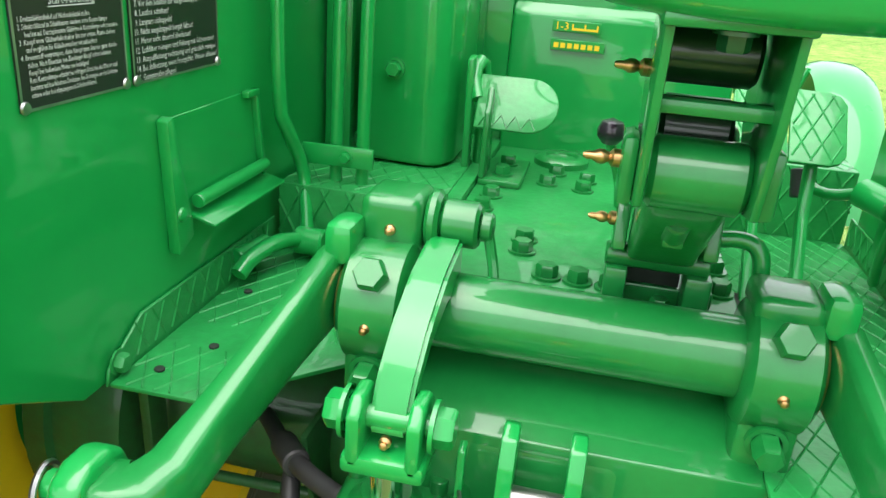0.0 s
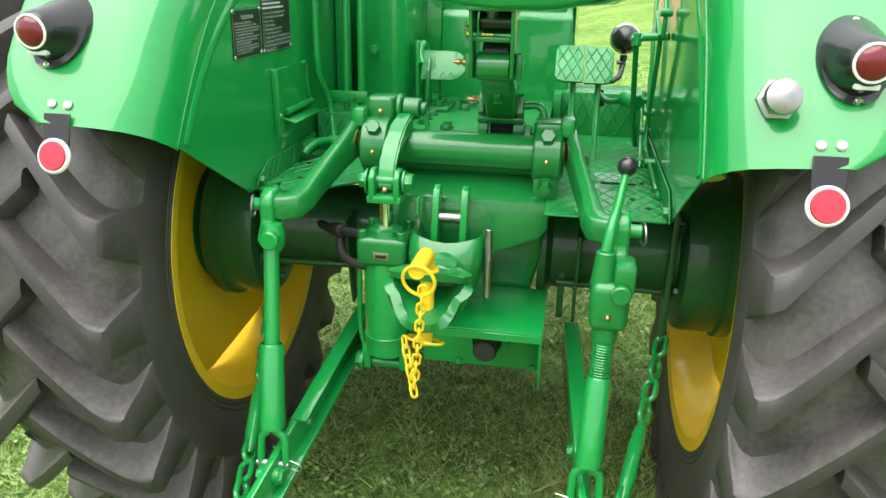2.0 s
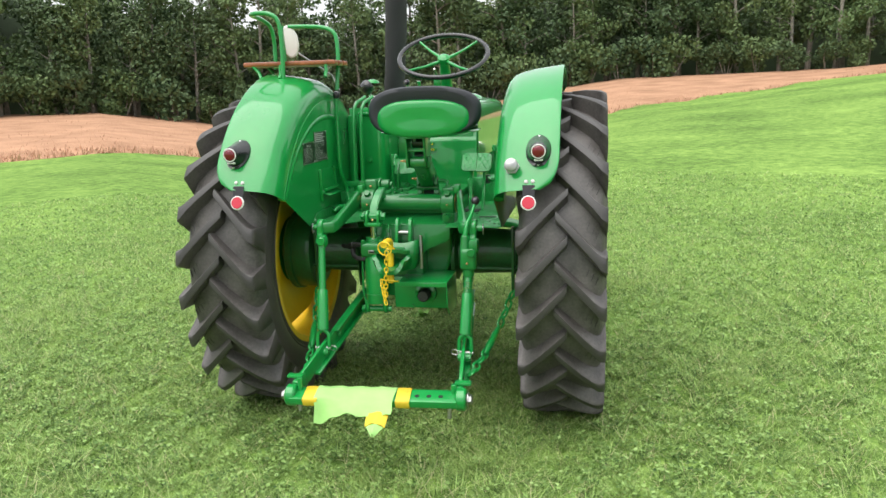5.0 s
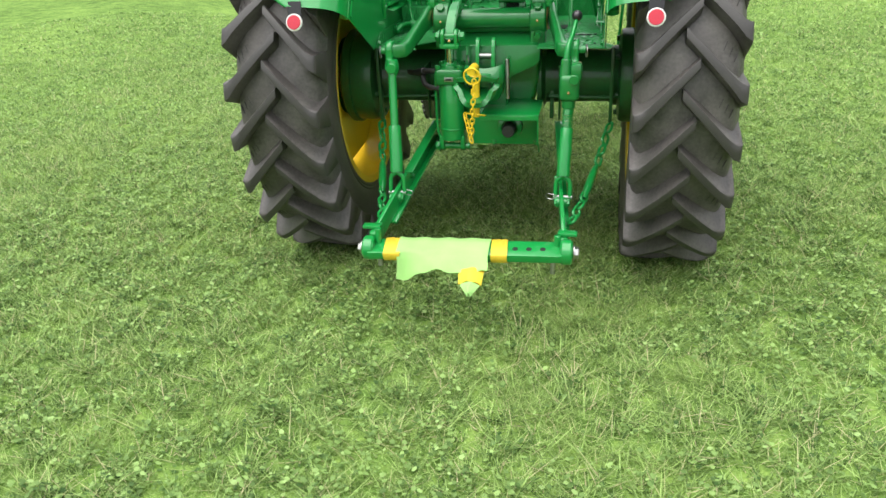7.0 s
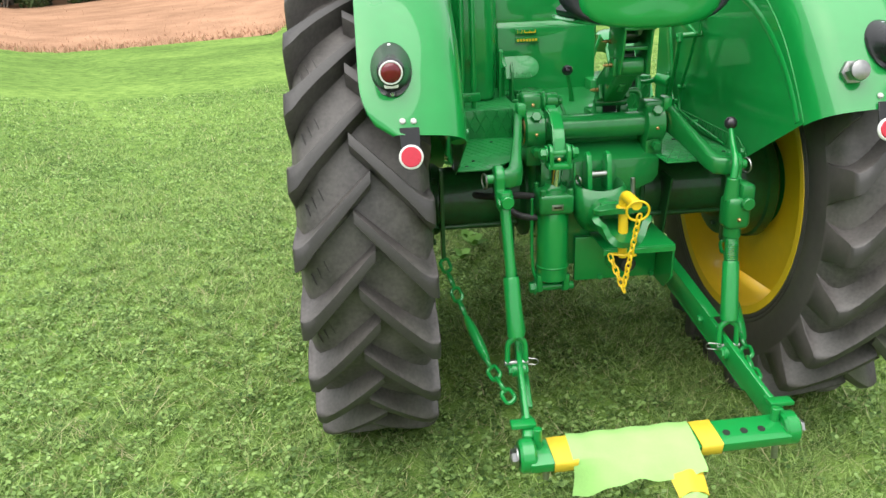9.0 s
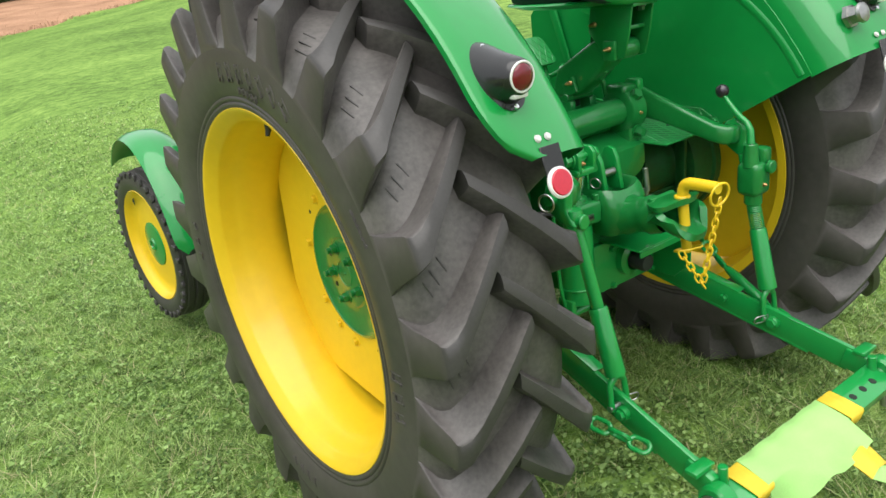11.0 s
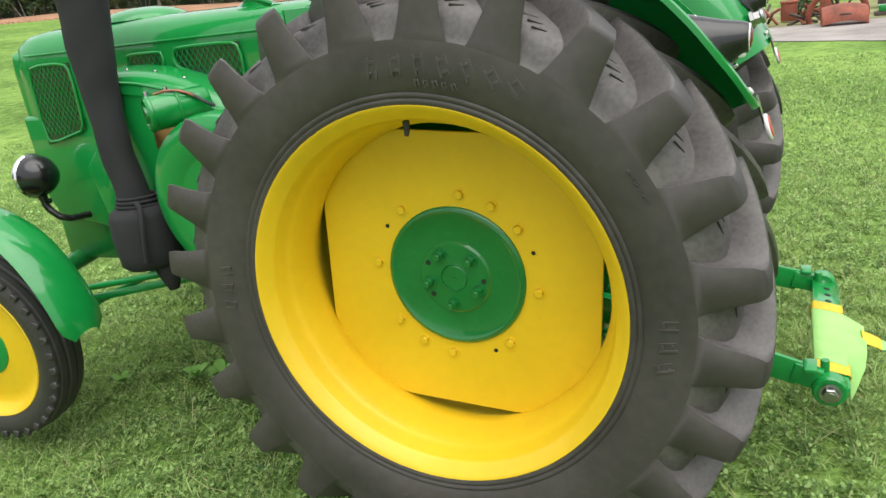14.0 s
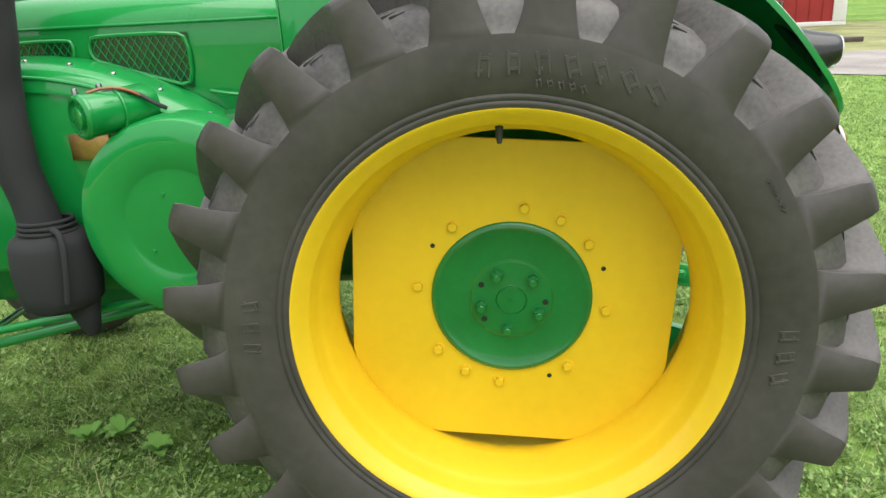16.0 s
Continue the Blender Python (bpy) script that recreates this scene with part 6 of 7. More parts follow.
for a in (78, 198, 318):
    y, z = 0.975 + 0.098 * math.cos(radians(a)), 0.905 + 0.098 * math.sin(radians(a))
    part("cover_screw", rod((-0.538, y, z), (-0.544, y, z), 0.005, seg=10), GREEN, eng)
dyn = part("dynamo", lathe([(0.0, -0.19), (0.052, -0.19), (0.058, -0.182), (0.058, 0.0), (0.061, 0.003), (0.061, 0.012), (0.054, 0.02), (0.047, 0.02), (0.045, 0.012), (0.031, 0.012), (0.029, 0.024), (0.012, 0.026), (0, 0.026)], 40, frame_to((-0.525, 1.178, 1.216), (-0.525 - 0.80, 1.178 + 0.58, 1.216 - 0.05))), GREEN, eng, "green dynamo with a wire")
part("dynamo_strap", ring((-0.455, 1.128, 1.220), 0.060, 0.005, (-0.80, 0.58, -0.05), 36, 8), GREEN, eng)
for p in ((-0.505, 1.205, 1.270), (-0.46, 1.16, 1.275)):
    part("dynamo_bolt", hexbolt(p, Vector(p) + Vector((0, 0.001, 0.018)), 0.008), STEEL, eng)
part("dynamo_wire", tube([(-0.48, 1.14, 1.272), (-0.46, 1.10, 1.276), (-0.45, 1.06, 1.262), (-0.44, 1.02, 1.232), (-0.42, 1.00, 1.215)], 0.006, 8, 1), HOSE, eng, "black wire")
part("dynamo_wire", tube([(-0.51, 1.17, 1.276), (-0.49, 1.13, 1.286), (-0.47, 1.08, 1.278), (-0.44, 1.04, 1.245)], 0.004, 8, 1), WOOD, eng, "red wire")
part("radiator_core", box((-0.408, 1.19, 1.075), (-0.399, 1.31, 1.15), 0.002), BRASS, eng, "copper mesh patch")
part("sump", box((-0.25, 0.70, 0.52), (0.25, 1.60, 0.64), 0.03), CAST, eng)

# exhaust under a fabric cover
def ragged(profile, p, q, seg=28, amp=0.006, seed=1):
    bm = lathe(profile, seg, frame_to(p, q))
    for v in bm.verts:
        n = noise.noise(v.co * 9 + Vector((seed, 0, 0)))
        c = Vector(p) + (Vector(q) - Vector(p)).normalized() * ((v.co - Vector(p)).dot((Vector(q) - Vector(p)).normalized()))
        d = v.co - c
        if d.length > 1e-4:
            v.co += d.normalized() * n * amp
    return bm


exb, ext = Vector((-0.482, 1.360, 0.882)), Vector((-0.476, 1.366, 1.882))
pipe = tube([(-0.482, 1.372, 0.86), (-0.478, 1.388, 0.95), (-0.474, 1.408, 1.06), (-0.468, 1.422, 1.18), (-0.462, 1.430, 1.28), (-0.455, 1.432, 1.40), (-0.446, 1.430, 1.55), (-0.432, 1.425, 1.70), (-0.412, 1.420, 1.95), (-0.398, 1.418, 2.25), (-0.395, 1.418, 2.58), (-0.395, 1.418, 2.62)],
            [0.060, 0.056, 0.055, 0.057, 0.060, 0.064, 0.067, 0.068, 0.069, 0.069, 0.068, 0.045], 28, 2)
for v in pipe.verts:
    # the loose sleeve hangs flat above the bend
    v.co.y = 1.43 + (v.co.y - 1.43) * (1 + 0.6 * max(0.0, min(1.0, (v.co.z - 1.2) / 0.45)))
for v in pipe.verts:
    v.co += Vector((noise.noise(v.co * 9), noise.noise(v.co * 9 + Vector((7, 0, 0))), 0)) * 0.008
exh = part("exhaust_cover", pipe, CLOTH, tractor, "upright exhaust under a black fabric cover", angle=80)
exh.location = (-0.016, -0.040, 0.010)
part("muffler_cover", ragged([(0.0, -0.222), (0.095, -0.218), (0.112, -0.202), (0.119, -0.16), (0.120, -0.10), (0.116, -0.03), (0.108, -0.006), (0.080, 0.010), (0.062, 0.028)], exb, ext, amp=0.008, seed=4), CLOTH, exh, angle=80)
for k in range(3):
    part("tie", ring(exb + Vector((0, 0, 0.012 + 0.014 * k)), 0.070 + 0.004 * (2 - k), 0.006, (0.07, 0.02 * k - 0.02, 1), 28, 8), CLOTH, exh)
part("strap", tube([exb + Vector((-0.06, -0.05, 0.03)), exb + Vector((-0.085, -0.09, 0.02)), exb + Vector((-0.11, -0.10, -0.06)), exb + Vector((-0.115, -0.085, -0.17))], 0.009, 8, 2), CLOTH, exh)
part("tatter", ragged([(0.0, -0.30), (0.012, -0.298), (0.03, -0.27), (0.045, -0.235), (0.05, -0.19)], exb + Vector((0, -0.05, -0.02)), ext, amp=0.02, seed=8), CLOTH, exh)

# ---- front axle, wheels and lamps ----
FY, FZ, FX = 2.045, 0.392, 0.72
axle = part("front_axle", tube([(-0.66, FY, 0.44), (-0.5, FY, 0.50), (-0.2, FY, 0.58), (0.2, FY, 0.58), (0.5, FY, 0.50), (0.66, FY, 0.44)], 0.04, 14, 1), CAST, tractor, "green front axle with steering rods")
part("axle_bolster", box((-0.22, 1.60, 0.56), (0.22, 2.12, 0.82), 0.03), CAST, axle)
part("tie_rod", rod((-0.6, 1.86, 0.42), (0.6, 1.86, 0.42), 0.014), GREEN, axle)
part("radius_rod", rod((-0.55, 2.04, 0.45), (-0.22, 0.95, 0.60), 0.016), GREEN, axle)
part("radius_rod", rod((0.55, 2.04, 0.45), (0.22, 0.95, 0.60), 0.016), GREEN, axle)
part("drag_link", rod((-0.50, 1.9, 0.52), (-0.36, 0.95, 0.66), 0.013), GREEN, axle)
for sx in (-1, 1):
    T = wheel_turn(sx)
    S = Matrix.Translation((sx * FX, FY, FZ)) @ Matrix.Rotation(radians(5), 4, "Z")
    rimf = lathe([(0.255, -0.06), (0.285, -0.072), (0.29, -0.065), (0.27, -0.04), (0.262, 0.03), (0.275, 0.045), (0.288, 0.058), (0.291, 0.068), (0.284, 0.074), (0.272, 0.066), (0.262, 0.05), (0.255, 0.042), (0.235, 0.03), (0.21, 0.03), (0.15, 0.036), (0.10, 0.040), (0.095, 0.030), (0.0, 0.030), (0.0, 0.0), (0.24, 0.0)], 64, T)
    fw = part("front_wheel", rimf, YELLOW, tractor, "yellow front wheel with a ribbed black tyre", angle=50)
    fw.matrix_local = S
    part("tyre", lathe([(0.284, 0.07), (0.30, 0.078), (0.325, 0.084), (0.35, 0.080), (0.372, 0.068), (0.374, 0.055), (0.381, 0.052), (0.384, 0.03), (0.376, 0.026), (0.376, 0.018), (0.387, 0.012), (0.387, -0.012), (0.376, -0.018), (0.376, -0.026), (0.384, -0.03), (0.381, -0.052),
                         (0.374, -0.055), (0.372, -0.068), (0.35, -0.080), (0.325, -0.084), (0.30, -0.078), (0.284, -0.07)], 80, T), RUBBER, fw, "black ribbed front tyre")
    NOT = done(box((-0.009, -0.013, -0.016), (0.009, 0.013, 0.016), 0.004, None, 1))
    NOT.materials.append(RUBBER)
    for k in range(36):
        o = part("tread_block", NOT, None, fw)
        p = on_wheel(sx, 10 * k, 0.366, 0.076)
        o.matrix_local = Matrix.Translation(p) @ Matrix.Rotation(radians(10 * k - 90), 4, "X")
    part("hub_cap", lathe([(0.0, 0.052), (0.02, 0.050), (0.022, 0.058), (0.03, 0.058), (0.034, 0.05), (0.10, 0.048), (0.112, 0.044), (0.114, 0.036), (0.11, 0.03)], 40, T), GREEN, fw, "green hub cap")
    part("valve_notch", prism([(on_wheel(sx, 125, 0.262, 0).y - 0.02, on_wheel(sx, 125, 0.262, 0).z + 0.012), (on_wheel(sx, 125, 0.262, 0).y + 0.02, on_wheel(sx, 125, 0.262, 0).z + 0.005), (on_wheel(sx, 125, 0.235, 0).y, on_wheel(sx, 125, 0.225, 0).z)], sx * 0.046, sx * 0.048, "x", 0), MESHG, fw, "dark plate coloured as a shaded valve hole")
    # mudguard
    secs = []
    for k in range(32):
        t = k / 31
        a = radians(8 + 132 * t)          # from the rear tip over the top to the front
        R = 0.53 - 0.03 * min(1.0, t / 0.55)
        y, z = FY - R * math.cos(a), FZ + (0.02 + 0.045 * min(1.0, t / 0.3) if sx < 0 else 0.235) + R * math.sin(a) * (1.0 if t > 0.5 else 0.92 + 0.16 * t)
        w = 0.10 if t > 0.08 else 0.055 + 0.045 * math.sin(math.acos(1 - t / 0.08))
        secs.append([((0.775 if sx > 0 else -(FX - 0.03)) + w * u, y + 0.018 * abs(u) ** 3 * math.cos(a), z - 0.03 * abs(u) ** 3) for u in (-1, -0.8, -0.5, 0, 0.5, 0.8, 1)])
    mg = part("mudguard", thick(sweep(secs, None), 0.003), GREEN, tractor, "green front mudguard", angle=60)
    part("mudguard_stay", tube([(sx * 0.56, FY, 0.46), (sx * 0.58, FY - 0.05, 0.80), (sx * 0.68, FY - 0.05, 0.885 if sx < 0 else 1.10)], 0.011, 8), GREEN, mg)
    # head lamp
    hl = Vector((-0.412, 1.920, 0.993)) if sx < 0 else Vector((0.466, 1.93, 1.14))
    k_ = 1.0 if sx < 0 else 0.8
    lampm = lathe([(0.0, -0.085), (0.03, -0.08), (0.058, -0.062), (0.078, -0.03), (0.084, 0.0), (0.084, 0.012)], 32, frame_to(hl, hl + Vector((0, 1, -0.03))) @ Matrix.Scale(k_, 4))
    lm = part("head_lamp", lampm, BLACK, tractor, "black round head lamp with a chrome rim")
    part("lamp_rim", lathe([(0.084, 0.008), (0.090, 0.014), (0.088, 0.026), (0.078, 0.034), (0.074, 0.03)], 32, frame_to(hl, hl + Vector((0, 1, -0.03))) @ Matrix.Scale(k_, 4)), CHROME, lm, "chrome lamp rim")
    part("lamp_glass", lathe([(0.077, 0.03), (0.05, 0.045), (0, 0.052)], 28, frame_to(hl, hl + Vector((0, 1, -0.03))) @ Matrix.Scale(k_, 4)), CHROME, lm, "clear lamp glass")
    part("lamp_arm", tube([hl + Vector((0, 0, -0.08)), hl + Vector((0, 0, -0.13)), hl + Vector((-sx * 0.02, -0.06, -0.19)), hl + Vector((-sx * 0.13, -0.08, -0.20))], 0.014, 10, 1), BLACK, lm)
    part("lamp_swivel", join(rod(hl + Vector((0, 0, -0.075)), hl + Vector((0, 0, -0.10)), 0.018), hexbolt(hl + Vector((0, 0, -0.11)), hl + Vector((-sx * 0.03, 0, -0.11)), 0.012)), BLACK, lm)

# work lamp in front of the left fender
wl0 = Vector((-0.454, 0.716, 1.62))
wk = part("work_lamp", lathe([(0.0, -0.07), (0.03, -0.066), (0.055, -0.04), (0.068, 0.0), (0.07, 0.02), (0.06, 0.03), (0, 0.032)], 28, frame_to(wl0, wl0 + Vector((-0.5, 0.8, -0.25))) @ Matrix.Scale(0.6, 4)), BLACK, tractor, "black work lamp under a green shade")
part("lamp_shade", lathe([(0.085, 0.0), (0.08, 0.02), (0.06, 0.036), (0.03, 0.044), (0, 0.046)], 28, pose(-0.429, 0.736, 1.64) @ Matrix.Scale(0.52, 4)), GREEN, wk)
part("lamp_stalk", tube([(-0.454, 0.736, 1.593), (-0.434, 0.716, 1.548), (-0.384, 0.676, 1.523)], 0.010, 8), GREEN, wk)

# ---- distance: drive, barn, yard clutter, wood ----
GRAVEL = material("grey_gravel", (0.34, 0.31, 0.29), 0.95, vary=0.22, scale=0.9, bump=0.6, bump_scale=30, spec=0.1)


def along(table, y):
    for (y0, x0), (y1, x1) in zip(table, table[1:]):
        if y0 >= y >= y1:
            return x0 + (x1 - x0) * (y0 - y) / (y0 - y1)
    return table[-1][1]


DRIVE_NEAR = ((9, 19.0), (1.5, 16.4), (-0.4, 14.7), (-2.2, 12.8), (-3.4, 12.4), (-4.4, 11.0), (-5.5, 10.1), (-8, 9.8), (-20, 10.4), (-90, 13))
DRIVE_FAR = ((9, 21.0), (1.5, 18.9), (-0.9, 18.6), (-2.4, 18.7), (-3.6, 18.9), (-4.8, 18.0), (-5.9, 14.4), (-7.7, 15.2), (-12, 16.2), (-90, 19))
bm = bmesh.new()
rows = []
for i in range(130):
    y = 6 - i * 0.7
    wob = 0.10 * math.sin(i * 1.3) + 0.08 * math.sin(i * 2.9)
    a, b = along(DRIVE_NEAR, y) + wob, along(DRIVE_FAR, y) - wob
    rows.append([bm.verts.new((x, y, rise(x, y) + 0.015)) for x in (a, a * 0.6 + b * 0.4, a * 0.2 + b * 0.8, b)])
for a, b in zip(rows, rows[1:]):
    for k in range(3):
        bm.faces.new((a[k], a[k + 1], b[k + 1], b[k]))
tagged(part("drive", bm, GRAVEL, None), "pale gravel farm drive", "drive", kind="structure")

REDWALL = material("red_barn_boards", (0.36, 0.03, 0.028), 0.7, vary=0.12, scale=1.5, bump=0.3, bump_scale=20)
ROOF = material("grey_metal_roof", (0.30, 0.31, 0.32), 0.5, vary=0.12, scale=1.0)
DRYGRASS = material("rough_dry_grass", (0.25, 0.26, 0.10), 0.95, vary=0.3, scale=1.0, bump=0.6, bump_scale=12)
barn = thing("barn", "red boarded barn with white trim behind the drive", "barn", at=(27, -9.2, 0))
part("wall", box((0, -2.6, 0.15), (9, 1.2, 4.2), 0.02), REDWALL, barn)
part("base", box((-0.04, -2.64, 0), (9.04, 1.24, 0.15), 0.01), WHITE, barn, "pale footing")
part("trim", box((-0.06, -2.62, 0.15), (0.0, -2.16, 4.2), 0.01), WHITE, barn, "white trim board")
part("trim", box((-0.06, 0.86, 0.15), (0.0, 1.22, 4.2), 0.01), WHITE, barn, "white trim board")
for k in range(6):
    y = -1.85 + k * 0.45
    part("batten", box((-0.025, y, 0.15), (0, y + 0.05, 4.2), 0.004), REDWALL, barn)
for x in (1.2, 3.2, 5.5):
    part("trim", box((x - 0.25, -2.66, 0.15), (x + 0.25, -2.6, 4.2), 0.01), WHITE, barn, "white trim board")
part("roof", prism([(-3.1, 4.1), (1.7, 4.1), (-0.7, 6.0)], -0.5, 9.5, "x", 0.02), ROOF, barn)

RUST = material("rusty_red_metal", (0.30, 0.085, 0.05), 0.75, vary=0.3, scale=3, bump=0.3, bump_scale=30)
GREYM = material("galvanised_sheet", (0.40, 0.41, 0.41), 0.5, vary=0.12, scale=2)
MOSS = material("mossy_wood", (0.12, 0.17, 0.09), 0.9, vary=0.2, scale=6)
DARK = material("weathered_dark_timber", (0.09, 0.07, 0.06), 0.85, vary=0.3, scale=3)
def heap(size, seed, amp=0.3):
    """A soft uneven mound resting on z = 0."""
    bm = bmesh.new()
    bmesh.ops.create_icosphere(bm, subdivisions=4, radius=1)
    for v in bm.verts:
        v.co *= 1 + amp * noise.noise(v.co * 1.7 + Vector((seed, 0, 0))) + 0.12 * noise.noise(v.co * 5 + Vector((0, seed, 0)))
        v.co = Vector((v.co.x * size[0], v.co.y * size[1], max(0.0, v.co.z + 0.15) * size[2]))
    return bm


TARP = material("faded_red_tarp", (0.50, 0.09, 0.085), 0.6, vary=0.15, scale=5, bump=0.4, bump_scale=14)
STRAW = material("straw_heap", (0.50, 0.40, 0.26), 0.9, vary=0.2, scale=8, bump=0.5, bump_scale=40)
wreck = thing("machine_hood", "rusty red machine hood lying at the yard edge", "scrap", at=(17.7, -1.95, 0))
hs = [[(x, -0.46 + 0.92 * k / 12, z + 0.07 * math.sin(math.pi * k / 12)) for k in range(13)] for x, z in ((-0.42, 0.05), (-0.40, 0.16), (-0.30, 0.30), (-0.1, 0.37), (0.5, 0.38))]
part("panel", thick(sweep(hs, None), 0.02), RUST, wreck)
part("intake", box((-0.39, -0.12, 0.245), (-0.345, 0.12, 0.285), 0.01), DARK, wreck)
part("flank", prism([(-0.40, 0.0), (0.5, 0.0), (0.5, 0.37), (-0.1, 0.36), (-0.30, 0.29)], -0.0, 0.02, "y", 0.004), RUST, wreck).location = (0, -0.47, 0)
part("flank", prism([(-0.40, 0.0), (0.5, 0.0), (0.5, 0.37), (-0.1, 0.36), (-0.30, 0.29)], 0.0, 0.02, "y", 0.004), RUST, wreck).location = (0, 0.45, 0)
hoop = thing("iron_hoop", "brown iron wheel hoop leaning in the scrap", "scrap", at=(18.7, -1.85, 0))
part("tread", ring((0, 0, 0.18), 0.62, 0.07, (1, 0, 0.35), 36, 10), RUST, hoop)
for k in range(6):
    a = radians(60 * k + 10)
    part("spoke", rod((0, 0, 0.18), (-0.22 * math.sin(a), 0.6 * math.cos(a), 0.18 + 0.58 * math.sin(a)), 0.02, seg=8), DARK, hoop)
red = thing("red_crate", "small red metal crate among the scrap", "crate", at=(20.3, -0.8, 0))
part("side", box((-0.2, -0.2, 0.05), (0.2, 0.2, 0.5), 0.02), RUST, red)
part("lid", box((-0.22, -0.22, 0.5), (0.22, 0.22, 0.55), 0.01), RUST, red)
for k, (x, y, h) in enumerate(((19.8, -0.3, 0.6), (20.2, -1.4, 0.45), (19.0, -1.1, 0.35), (20.6, -1.9, 0.75))):
    sc = thing("scrap_frame", "rusty machine frame parts in a pile", "scrap", "yard scrap", at=(x, y, 0))
    for j in range(4):
        a = 1.3 * j + k
        part("beam", rod((0.35 * math.cos(a), 0.35 * math.sin(a), 0.03), (-0.3 * math.cos(a + 0.4), -0.3 * math.sin(a + 0.4), h * (0.5 + 0.16 * j)), 0.035, seg=8), RUST if j % 2 else DARK, sc)
tank = thing("metal_tank", "grey ribbed metal tank on timbers in the yard", "tank", at=(23.6, -3.75, 0))
part("shell", box((-0.55, -0.62, 0.28), (0.55, 0.62, 1.25), 0.05), GREYM, tank)
for k in range(5):
    part("rib", box((-0.57, -0.64, 0.36 + 0.18 * k), (0.57, 0.64, 0.40 + 0.18 * k), 0.012), GREYM, tank)
for y in (-0.5, 0, 0.5):
    part("timber", box((-0.6, y - 0.08, 0), (0.6, y + 0.08, 0.28), 0.02), DARK, tank)
gb = thing("green_crate", "green metal tray beside the scrap", "crate", at=(19.8, -3.0, 0))
part("side", box((-0.2, -0.22, 0.12), (0.2, 0.22, 0.30), 0.03), GREEN, gb)
part("stand", box((-0.25, -0.3, 0), (0.25, 0.3, 0.12), 0.02), DARK, gb)
gb2 = thing("green_machine_part", "green machine casting on the scrap pile", "scrap", at=(20.0, -1.65, 0.0))
part("casting", rod((-0.1, -0.12, 0.72), (0.1, 0.12, 0.80), 0.12), GREEN, gb2)
part("stand", box((-0.14, -0.14, 0), (0.14, 0.14, 0.66), 0.03), RUST, gb2)
st = thing("white_crate", "pale plastic sheet over a crate by the drive", "crate", at=(22.2, -4.55, 0))
part("sheet", heap((0.34, 0.40, 0.30), 3, 0.15), WHITE, st)
part("pallet", box((-0.4, -0.45, 0), (0.4, 0.45, 0.02), 0.005), DARK, st)
sh = thing("brown_trailer", "dark brown trailer bed behind the scrap", "trailer", at=(24.6, -5.3, 0))
part("bed", box((-0.6, -1.1, 0.45), (0.6, 1.1, 0.85), 0.03), RUST, sh)
for y in (-0.7, 0.7):
    part("wheel", rod((-0.66, y, 0.3), (-0.5, y, 0.3), 0.3), BLACK, sh)
    part("wheel", rod((0.5, y, 0.3), (0.66, y, 0.3), 0.3), BLACK, sh)
plat = thing("pallet_stack", "low grey timber pallets at the drive's edge", "pallet", at=(18.9, 0.75, 0))
for z in (0.0, 0.14):
    for k in range(6):
        part("board", box((-0.4 + 0.135 * k, -0.62, z + 0.08), (-0.29 + 0.135 * k, 0.62, z + 0.105), 0.004), DARK, plat)
    for y in (-0.55, 0, 0.55):
        part("bearer", box((-0.4, y - 0.05, z), (0.42, y + 0.05, z + 0.08), 0.004), DARK, plat)
tarp = thing("red_tarp", "faded red tarpaulin heaped on the pallets", "tarpaulin", at=(18.9, 0.42, 0.306))
part("sheet", heap((0.40, 0.52, 0.26), 5), TARP, tarp)
stw = thing("straw_heap", "pale straw heap on the pallets", "straw", at=(18.75, 1.2, 0.306))
part("straw", heap((0.22, 0.26, 0.12), 8), STRAW, stw)
ck = thing("dark_crate", "dark wooden crate beside the pallets", "crate", at=(18.5, 1.75, 0))
part("side", box((-0.15, -0.12, 0), (0.15, 0.12, 0.2), 0.01), DARK, ck)
part("lid", box((-0.16, -0.13, 0.2), (0.16, 0.13, 0.215), 0.005), DARK, ck)
gp = thing("green_post", "mossy green post behind the pallets", "post", at=(21.4, 1.25, 0))
part("post", rod((0, 0, 0), (0, 0, 1.5), 0.11, seg=14), MOSS, gp)
part("cap", rod((0, 0, 1.5), (0, 0, 1.54), 0.12, seg=14), MOSS, gp)
beam = thing("timber_beam", "weathered timber beam on the rough grass", "timber", at=(18.0, -7.2, 0))
part("beam", box((-0.06, -1.5, 0.0), (0.06, 1.5, 0.12), 0.02), DARK, beam)
drum = thing("black_drum", "black plastic drum by the yard weeds", "drum", at=(21.7, -7.45, 0))
part("drum", lathe([(0, 0), (0.4, 0), (0.44, 0.05), (0.44, 0.4), (0.46, 0.45), (0.44, 0.5), (0.42, 1.0), (0, 1.02)], 24), BLACK, drum)
part("rim", ring((0, 0, 0.98), 0.41, 0.03), BLACK, drum)
for ob, q in ((wreck, 1.0), (hoop, 1.0), (gb2, 1.0), (st, 0.95), (gb, 0.9), (plat, 1.25), (tarp, 1.25), (stw, 1.25), (ck, 1.25)):
    ob.scale = (q, q, q)
bm = bmesh.new()
rows = []
for i in range(90):
    y = 6 - i * 0.7
    a = along(DRIVE_FAR, y) - (0.10 * math.sin(i * 1.3) + 0.08 * math.sin(i * 2.9))
    rows.append([bm.verts.new((x, y, rise(x, y) + 0.012)) for x in (a - 0.01, a + 3, 29.2)])
for a, b in zip(rows, rows[1:]):
    for k in range(2):
        bm.faces.new((a[k], a[k + 1], b[k + 1], b[k]))
tagged(part("yard", bm, DRYGRASS, None), "rough dry grass round the yard", "grass", kind="structure")


